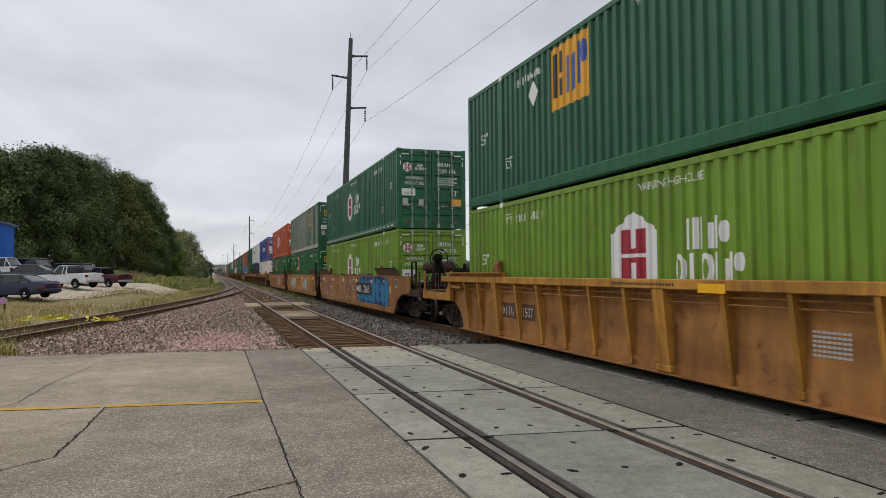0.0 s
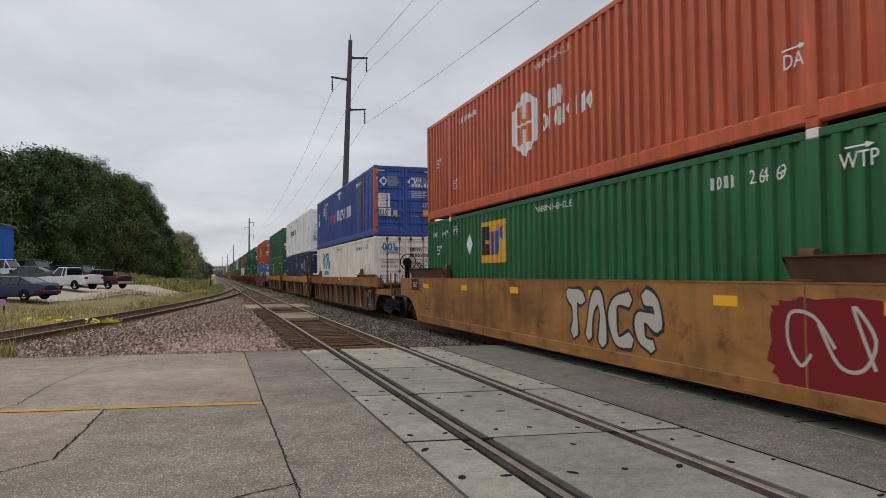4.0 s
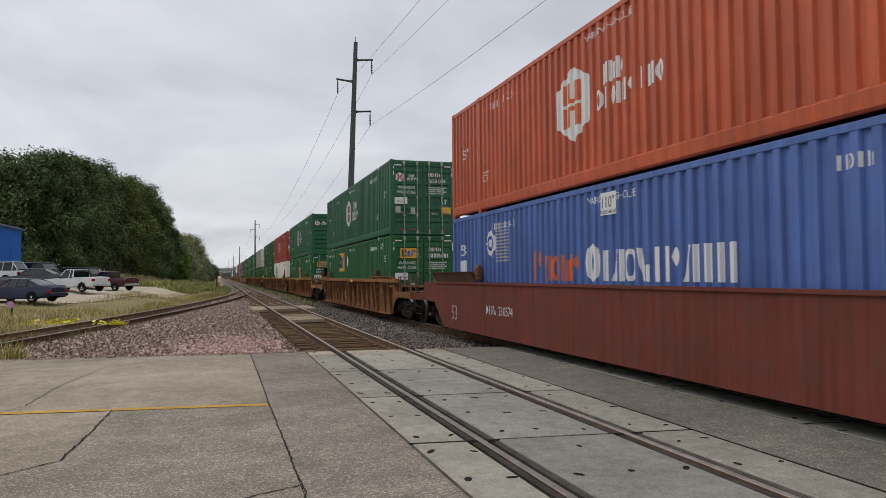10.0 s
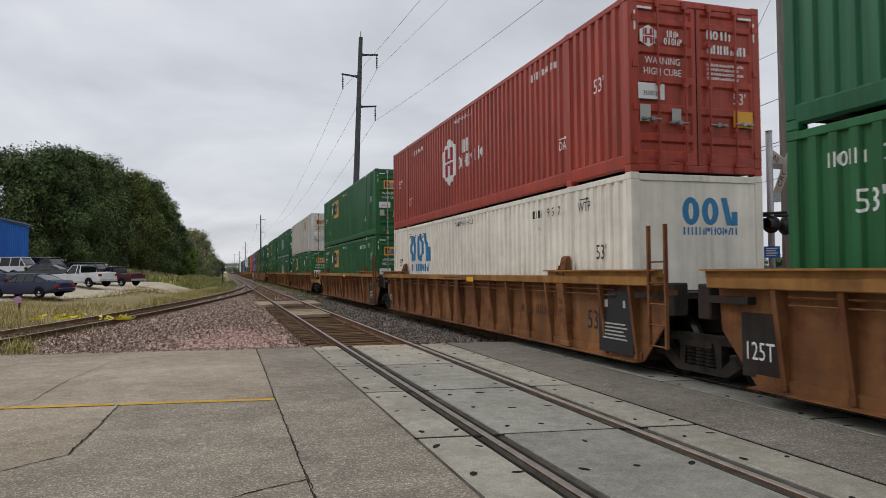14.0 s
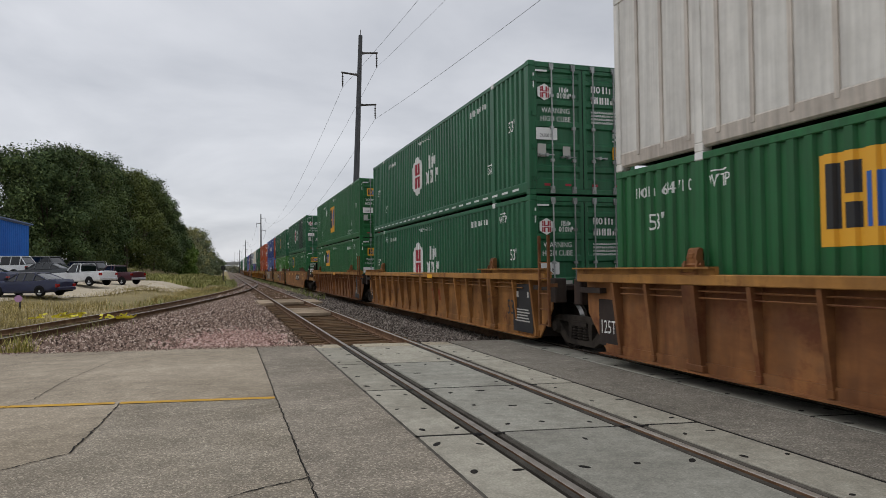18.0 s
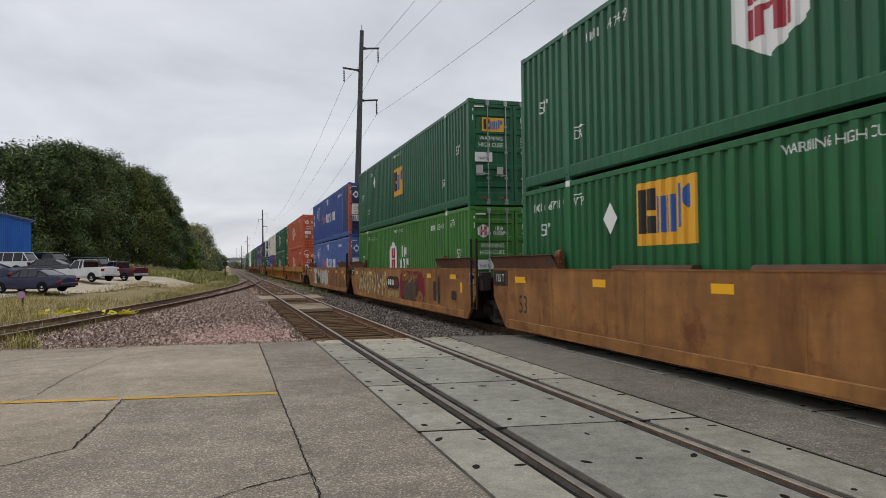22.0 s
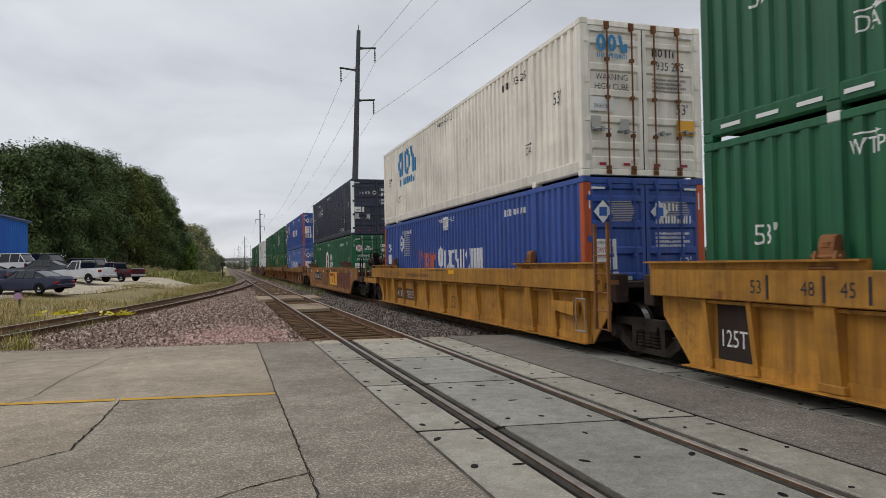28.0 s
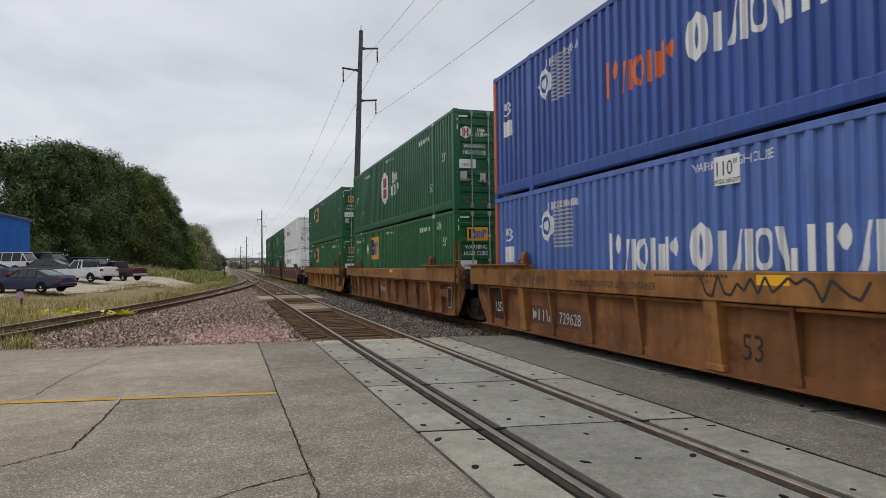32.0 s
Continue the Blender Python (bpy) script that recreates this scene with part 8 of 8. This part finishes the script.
# ---- blue shed and far buildings ----
SHED = thing("metal_shed", pose(-18.4, 70.0, 0.3), "bright blue corrugated metal shed at the lot's edge", "shed")
bm = bmesh.new()
row = [(k * 0.3, 0.03 if k % 2 else 0.0) for k in range(40)]
for x_, (s0, s1) in ((0, (0, 0)),):
    lo = [bm.verts.new((d, -6 + y, 0.0)) for y, d in row]
    hi = [bm.verts.new((d, -6 + y, 6.1)) for y, d in row]
    for k in range(len(row) - 1):
        bm.faces.new((lo[k], lo[k + 1], hi[k + 1], hi[k]))
part("wall", bm, SHEDBLUE, SHED)
bm = bmesh.new()
lo = [bm.verts.new((-x, -6 - d, 0.0)) for x, d in [(k * 0.3, 0.03 if k % 2 else 0.0) for k in range(70)]]
hi = [bm.verts.new((v.co.x, v.co.y, 6.1 + min(-v.co.x, 21 + v.co.x) * 0.16)) for v in lo]
for k in range(len(lo) - 1):
    bm.faces.new((lo[k], lo[k + 1], hi[k + 1], hi[k]))
part("wall", bm, SHEDBLUE, SHED)
bm = bmesh.new()
plate(bm, [(0.3, 6.05), (0.3, 6.17), (-10.4, 7.87), (-21.0, 6.17), (-21.0, 6.05), (-10.4, 7.75)], -6.4, 6.2, "Y")
part("roof", bm, SHEDROOF, SHED)
bm = bmesh.new()
box(bm, 0.03, 0.1, -6.1, 6.0, 5.95, 6.08)
part("gutter", bm, SHEDROOF, SHED)


def warehouse(x, y, w, d, h, turn, mat, label, doors=6):
    b = thing("warehouse", pose(x, y, -0.75, 0, 0, turn), label, "building", "far buildings")
    bm = bmesh.new()
    box(bm, -w / 2, w / 2, -d / 2, d / 2, 0, h)
    part("wall", bm, mat, b)
    bm = bmesh.new()
    box(bm, -w / 2 - 0.3, w / 2 + 0.3, -d / 2 - 0.3, d / 2 + 0.3, h, h + 0.35)
    part("roof", bm, SHEDROOF, b)
    for k in range(doors):
        bm = bmesh.new()
        a = -w / 2 + w * (k + 0.3) / doors
        box(bm, a, a + w / doors * 0.45, -d / 2 - 0.06, -d / 2 - 0.01, 0.2, min(3.2, h * 0.6))
        part("door", bm, GALV, b)
    return b


warehouse(46, 168, 9, 9, 9.0, -20, SILO, "pale concrete plant tower among the far trees", 1)
warehouse(51, 166, 6, 6, 7.4, -20, SILO, "pale concrete plant block among the far trees", 1)
warehouse(52, 44, 16, 4, 2.0, -48, TRAILERWHITE, "low white metal store beyond the road", 5)

# the far road bridge over the tracks
BRIDGE = thing("road_bridge", pose(0, 640, -0.6), "far grey concrete road bridge over the tracks", "bridge")
bm = bmesh.new()
box(bm, -70, 110, -5, 5, 7.6, 9.2)
part("deck", bm, SILO, BRIDGE)
bm = bmesh.new()
box(bm, -70, 110, -5.2, -5.0, 9.2, 10.1)
part("parapet", bm, SILO, BRIDGE)
for x in (-40, -16, 16, 40, 70):
    bm = bmesh.new()
    box(bm, x - 0.8, x + 0.8, -4, 4, 0, 7.6)
    part("pier", bm, SILO, BRIDGE)

# ---- lineside bits ----
SW = thing("switch_stand", pose(-0.5, 112, -0.3), "dark switch stand with a small target beside the turnout", "switch stand")
bm = bmesh.new()
rod(bm, (0, 0, 0), (0, 0, 2.5), 0.09, 8)
box(bm, -0.4, 0.4, -0.3, 0.3, 0, 0.35)
part("post", bm, GRIME2, SW)
bm = bmesh.new()
box(bm, -0.35, 0.35, -0.02, 0.02, 2.1, 2.7)
part("target", bm, GRIME2, SW)
FLAG = thing("marker_flag", pose(-9.95, 39.4, land(-9.95, 39.4)), "pink marker disc on a short dark stake in the grass", "marker")
bm = bmesh.new()
rod(bm, (0, 0, 0), (0.02, 0, 0.85), 0.05, 6)
part("stake", bm, GRIME2, FLAG)
bm = bmesh.new()
lathe(bm, [(-0.03, 0.16), (-0.02, 0.18), (0.0, 0.16)], "Y", 14, (-0.05, -0.04, 0.62))
part("disc", bm, FADEDPINK, FLAG, "faded pink disc")


def tape_heap(x, y, z, seed, label):
    rng = random.Random(seed)
    t = thing("caution_tape", pose(x, y, z), label, "tape", "yellow tape on the siding")
    for k in range(7):
        bm = bmesh.new()
        p = Vector((rng.uniform(-0.45, 0.45), rng.uniform(-0.2, 0.2), 0.03))
        d = Vector((1, 0, 0))
        row = []
        for j in range(9):
            row.append(p.copy())
            d = (d + Vector((rng.uniform(-1, 1), rng.uniform(-1, 1), rng.uniform(-0.6, 0.6)))).normalized()
            p = p + d * 0.09
            p.z = min(0.16, max(0.02, p.z))
        w = Vector((rng.uniform(-0.6, 0.6), rng.uniform(-0.6, 0.6), 0.8)).normalized() * 0.04
        a, b = [bm.verts.new(q - w * 0.2) for q in row], [bm.verts.new(q + w * 1.6) for q in row]
        for j in range(8):
            bm.faces.new((a[j], a[j + 1], b[j + 1], b[j]))
        part("strip", bm, TAPE, t)


tape_heap(-6.6, 29.6, -0.1, 1, "crumpled yellow plastic tape lying on the siding")
tape_heap(-5.6, 28.0, -0.02, 2, "crumpled yellow plastic tape lying on the siding")
tape_heap(-4.1, 27.0, -0.05, 3, "small scrap of yellow plastic tape by the rail")

# ---- parked vehicles ----


def loft(bm, rings, close_ends=True):
    vs = [[bm.verts.new(p) for p in r] for r in rings]
    n = len(vs[0])
    for a, b in zip(vs, vs[1:]):
        for k in range(n - 1):
            bm.faces.new((a[k], a[k + 1], b[k + 1], b[k]))
    if close_ends:
        bm.faces.new(vs[0])
        bm.faces.new(vs[-1][::-1])


def body_ring(x, w, z0, z1, crown=0.04):
    return [(x, -w + 0.1, z0), (x, -w, z0 + 0.12), (x, -w, z0 + (z1 - z0) * 0.6), (x, -w + 0.05, z1 - 0.03), (x, -w + 0.18, z1), (x, 0, z1 + crown), (x, w - 0.18, z1), (x, w - 0.05, z1 - 0.03), (x, w, z0 + (z1 - z0) * 0.6), (x, w, z0 + 0.12), (x, w - 0.1, z0)]


def cabin_ring(x, w, z0, z1, wt):
    return [(x, -w, z0), (x, -wt, z1 - 0.03), (x, -wt + 0.1, z1), (x, 0, z1 + 0.02), (x, wt - 0.1, z1), (x, wt, z1 - 0.03), (x, w, z0)]


KINDS = {
    # body stations x, half width, sill, deck; cabin stations x, half width, base, top, half width of roof; axles, tyre radius
    "sedan": dict(body=[(-2.42, 0.74, 0.36, 0.72), (-2.34, 0.84, 0.25, 0.80), (-1.5, 0.90, 0.22, 0.90), (-0.7, 0.91, 0.2, 0.93), (0.9, 0.91, 0.2, 0.95), (1.7, 0.90, 0.22, 1.0), (2.3, 0.86, 0.28, 1.0), (2.42, 0.78, 0.36, 0.84)],
                  cabin=[(-1.05, 0.78, 0.92, 0.96, 0.74), (-0.35, 0.80, 0.93, 1.40, 0.58), (0.75, 0.80, 0.95, 1.42, 0.58), (1.75, 0.76, 0.98, 1.03, 0.72)], roof=(-0.35, 0.8, 0.56, 1.425), axles=(-1.45, 1.35), tyre=0.32, pillars=(-0.35, 0.2, 0.85)),
    "pickup": dict(body=[(-2.85, 0.84, 0.45, 0.95), (-2.75, 0.94, 0.38, 1.06), (-1.5, 0.98, 0.36, 1.12), (-0.2, 0.98, 0.36, 1.14), (0.75, 0.98, 0.36, 1.14), (0.78, 0.98, 0.36, 1.20), (2.75, 0.97, 0.40, 1.22), (2.85, 0.92, 0.48, 1.18)],
                   cabin=[(-0.85, 0.86, 1.1, 1.14, 0.84), (-0.3, 0.88, 1.12, 1.80, 0.68), (0.62, 0.88, 1.14, 1.84, 0.70), (0.74, 0.86, 1.16, 1.70, 0.74)], roof=(-0.3, 0.66, 0.66, 1.85), axles=(-1.85, 1.75), tyre=0.39, pillars=(0.28, 0.64)),
    "suv": dict(body=[(-2.5, 0.82, 0.42, 0.92), (-2.4, 0.92, 0.34, 1.02), (-1.3, 0.96, 0.32, 1.08), (0.6, 0.97, 0.32, 1.10), (2.3, 0.96, 0.34, 1.12), (2.45, 0.92, 0.42, 1.1)],
                cabin=[(-1.1, 0.86, 1.06, 1.10, 0.82), (-0.5, 0.88, 1.08, 1.76, 0.70), (1.9, 0.88, 1.10, 1.80, 0.72), (2.36, 0.86, 1.12, 1.2, 0.80)], roof=(-0.5, 1.95, 0.70, 1.815), axles=(-1.55, 1.5), tyre=0.37, pillars=(-0.5, 0.35, 1.15, 1.9)),
}


def vehicle(name, kind, x, y, turn, paint_mat, label, z=None):
    """A parked car, its front towards -x before the turn."""
    spec = KINDS[kind]
    base = land(x, y) + 0.04 if z is None else z
    v = thing(name, pose(x, y, base, 0, 0, turn) @ Matrix.Scale(0.92 if kind == "pickup" else 1.05 if kind == "sedan" else 1.0, 4), label, {"sedan": "car", "pickup": "pickup truck", "suv": "car"}[kind], "vehicles parked on the lot")
    bm = bmesh.new()
    loft(bm, [body_ring(*s) for s in spec["body"]])
    body = part("body", bm, paint_mat, v, "", True)
    body.data.set_sharp_from_angle(angle=radians(35))
    bm = bmesh.new()
    loft(bm, [cabin_ring(*s) for s in spec["cabin"]])
    part("window_glass", bm, CARGLASS, v, "dark tinted glass", False)
    a, b, w, h = spec["roof"]
    bm = bmesh.new()
    box(bm, a - 0.02, b + 0.06, -w - 0.03, w + 0.03, h - 0.05, h + 0.015, 0.03)
    part("roof", bm, paint_mat, v)
    cab = spec["cabin"]
    for s in (-1, 1):
        for px in spec["pillars"]:
            lo = next(c for c in reversed(cab) if c[0] <= px + 1e-6)
            bm = bmesh.new()
            rod(bm, (px, s * (lo[1] + 0.012), lo[2]), (px + 0.03, s * (lo[4] + 0.01), lo[3] - 0.02), 0.032, 6)
            part("pillar", bm, paint_mat, v)
        bm = bmesh.new()
        rod(bm, (cab[0][0], s * cab[0][1], cab[0][2]), (cab[1][0], s * (cab[1][4] + 0.01), cab[1][3] - 0.01), 0.04, 6)
        part("pillar", bm, paint_mat, v)
        bm = bmesh.new()
        rod(bm, (cab[-1][0], s * cab[-1][1], cab[-1][2]), (cab[-2][0], s * (cab[-2][4] + 0.01), cab[-2][3] - 0.01), 0.04, 6)
        part("pillar", bm, paint_mat, v)
        bm = bmesh.new()
        box(bm, cab[0][0] + 0.25, cab[0][0] + 0.4, min(s * 0.98, s * 1.12), max(s * 0.98, s * 1.12), cab[0][2] + 0.06, cab[0][2] + 0.2, 0.02)
        part("mirror", bm, RUBBER, v)
        rear, front = spec["body"][-1], spec["body"][0]
        for (sx, sw, _, sz), mat, nm in ((rear, TAILLIGHT, "tail_light"), (front, HEADLIGHT, "headlight")):
            bm = bmesh.new()
            e = 0.02 if sx > 0 else -0.02
            box(bm, min(sx - 0.1 * (1 if sx > 0 else -1), sx + e), max(sx - 0.1 * (1 if sx > 0 else -1), sx + e), min(s * (sw - 0.22), s * (sw + 0.06)), max(s * (sw - 0.22), s * (sw + 0.06)), sz - 0.3, sz - 0.1, 0.015)
            part(nm, bm, mat, v)
        r = spec["tyre"]
        for ax in spec["axles"]:
            bm = bmesh.new()
            wv = spec["body"][3][1]
            d0, d1 = s * (wv - 0.20), s * (wv + 0.015)
            lathe(bm, [(d0, r * 0.6), (d0, r * 0.94), (d0 + s * 0.03, r), (d1 - s * 0.04, r), (d1, r * 0.93), (d1, r * 0.66), (d1 - s * 0.03, r * 0.62)], "Y", 20, (ax, 0, r))
            wheel = part("wheel", bm, RUBBER, v, "black tyre", True)
            bm = bmesh.new()
            lathe(bm, [(d1 - s * 0.03, r * 0.63), (d1 - s * 0.01, r * 0.6), (d1 - s * 0.03, r * 0.3), (d1, r * 0.16), (d1, 0.02)], "Y", 16, (ax, 0, r))
            part("rim", bm, RIMS, wheel, "pale alloy rim")
            bm = bmesh.new()
            ring = [(ax + (r + 0.03) * math.cos(t), r + (r + 0.03) * math.sin(t)) for t in [math.pi * k / 12 for k in range(13)]]
            ring += [(ax - (r + 0.03), r - 0.12), (ax + (r + 0.03), r - 0.12)]
            plate(bm, [(p, q) for p, q in ring], s * (wv - 0.12), s * (wv + 0.006), "Y")
            part("wheel_arch", bm, RUBBER, v)
    for (sx, sw, sz0, sz1) in (spec["body"][0], spec["body"][-1]):
        bm = bmesh.new()
        e = 0.09 if sx > 0 else -0.09
        box(bm, min(sx, sx + e), max(sx, sx + e), -sw, sw, sz0, sz0 + 0.2, 0.03)
        part("bumper", bm, RIMS if kind == "pickup" else paint_mat, v)
    if kind == "pickup":
        bm = bmesh.new()
        box(bm, 0.85, 2.74, -0.82, 0.82, 1.235, 1.245)
        part("bed_cover", bm, RUBBER, v)
    return v


vehicle("sedan", "sedan", -12.0, 49.8, -26, NAVYCAR, "dark navy sedan with silver wheels parked on gravel")
vehicle("pickup_truck", "pickup", -10.75, 59.4, -36, WHITECAR, "white pickup truck with chrome bumper parked on gravel")
vehicle("pickup_truck", "pickup", -9.5, 67.0, -36, MAROONCAR, "dark maroon pickup truck parked behind others")
vehicle("suv", "suv", -17.6, 64.4, -14, WHITECAR, "white tall estate car parked at the lot's back")
vehicle("sedan", "sedan", -17.0, 57.0, -16, NAVYCAR, "dark blue sedan parked behind another")
vehicle("suv", "suv", -15.9, 67.0, -22, GREYCAR, "dark grey estate car parked at the back")
vehicle("suv", "suv", -13.0, 70.5, -20, BLACKCAR, "black estate car parked under the trees")
vehicle("sedan", "sedan", -13.9, 62.0, -20, GREYCAR, "dark grey saloon car parked beside a pickup")


# ---- what moves ----
PASSED = [0.0, 29.322, 58.644, 87.961, 117.272, 146.574, 175.867, 205.150, 234.423, 263.689, 292.949, 322.207, 351.466, 380.731, 410.009, 439.304, 468.626]
WHEEL_RADIUS = 0.46


def motions():
    """The train rolls towards the crossing and past it; metres passed at every second second. The wheels roll with it."""
    for ob, y, z in MOVING:
        walk(ob, [(2 * k, pose(TRAIN_X, y - d, z)) for k, d in enumerate(PASSED)])
    seconds = [k / FPS for k in range(32 * FPS + 1)]
    turns = np.degrees(np.interp(seconds, [2 * k for k in range(17)], PASSED) / WHEEL_RADIUS)
    first = {}
    for w in WHEELS:
        dy = round(w.location.y, 2)
        if dy not in first:
            walk(w, [(t, pose(0, dy, WHEEL_RADIUS, a % 360)) for t, a in zip(seconds, turns)])
            first[dy] = w
        else:
            w.rotation_mode = "QUATERNION"
            keys = w.animation_data_create()
            keys.action, keys.action_slot = first[dy].animation_data.action, first[dy].animation_data.action_slot


motions()
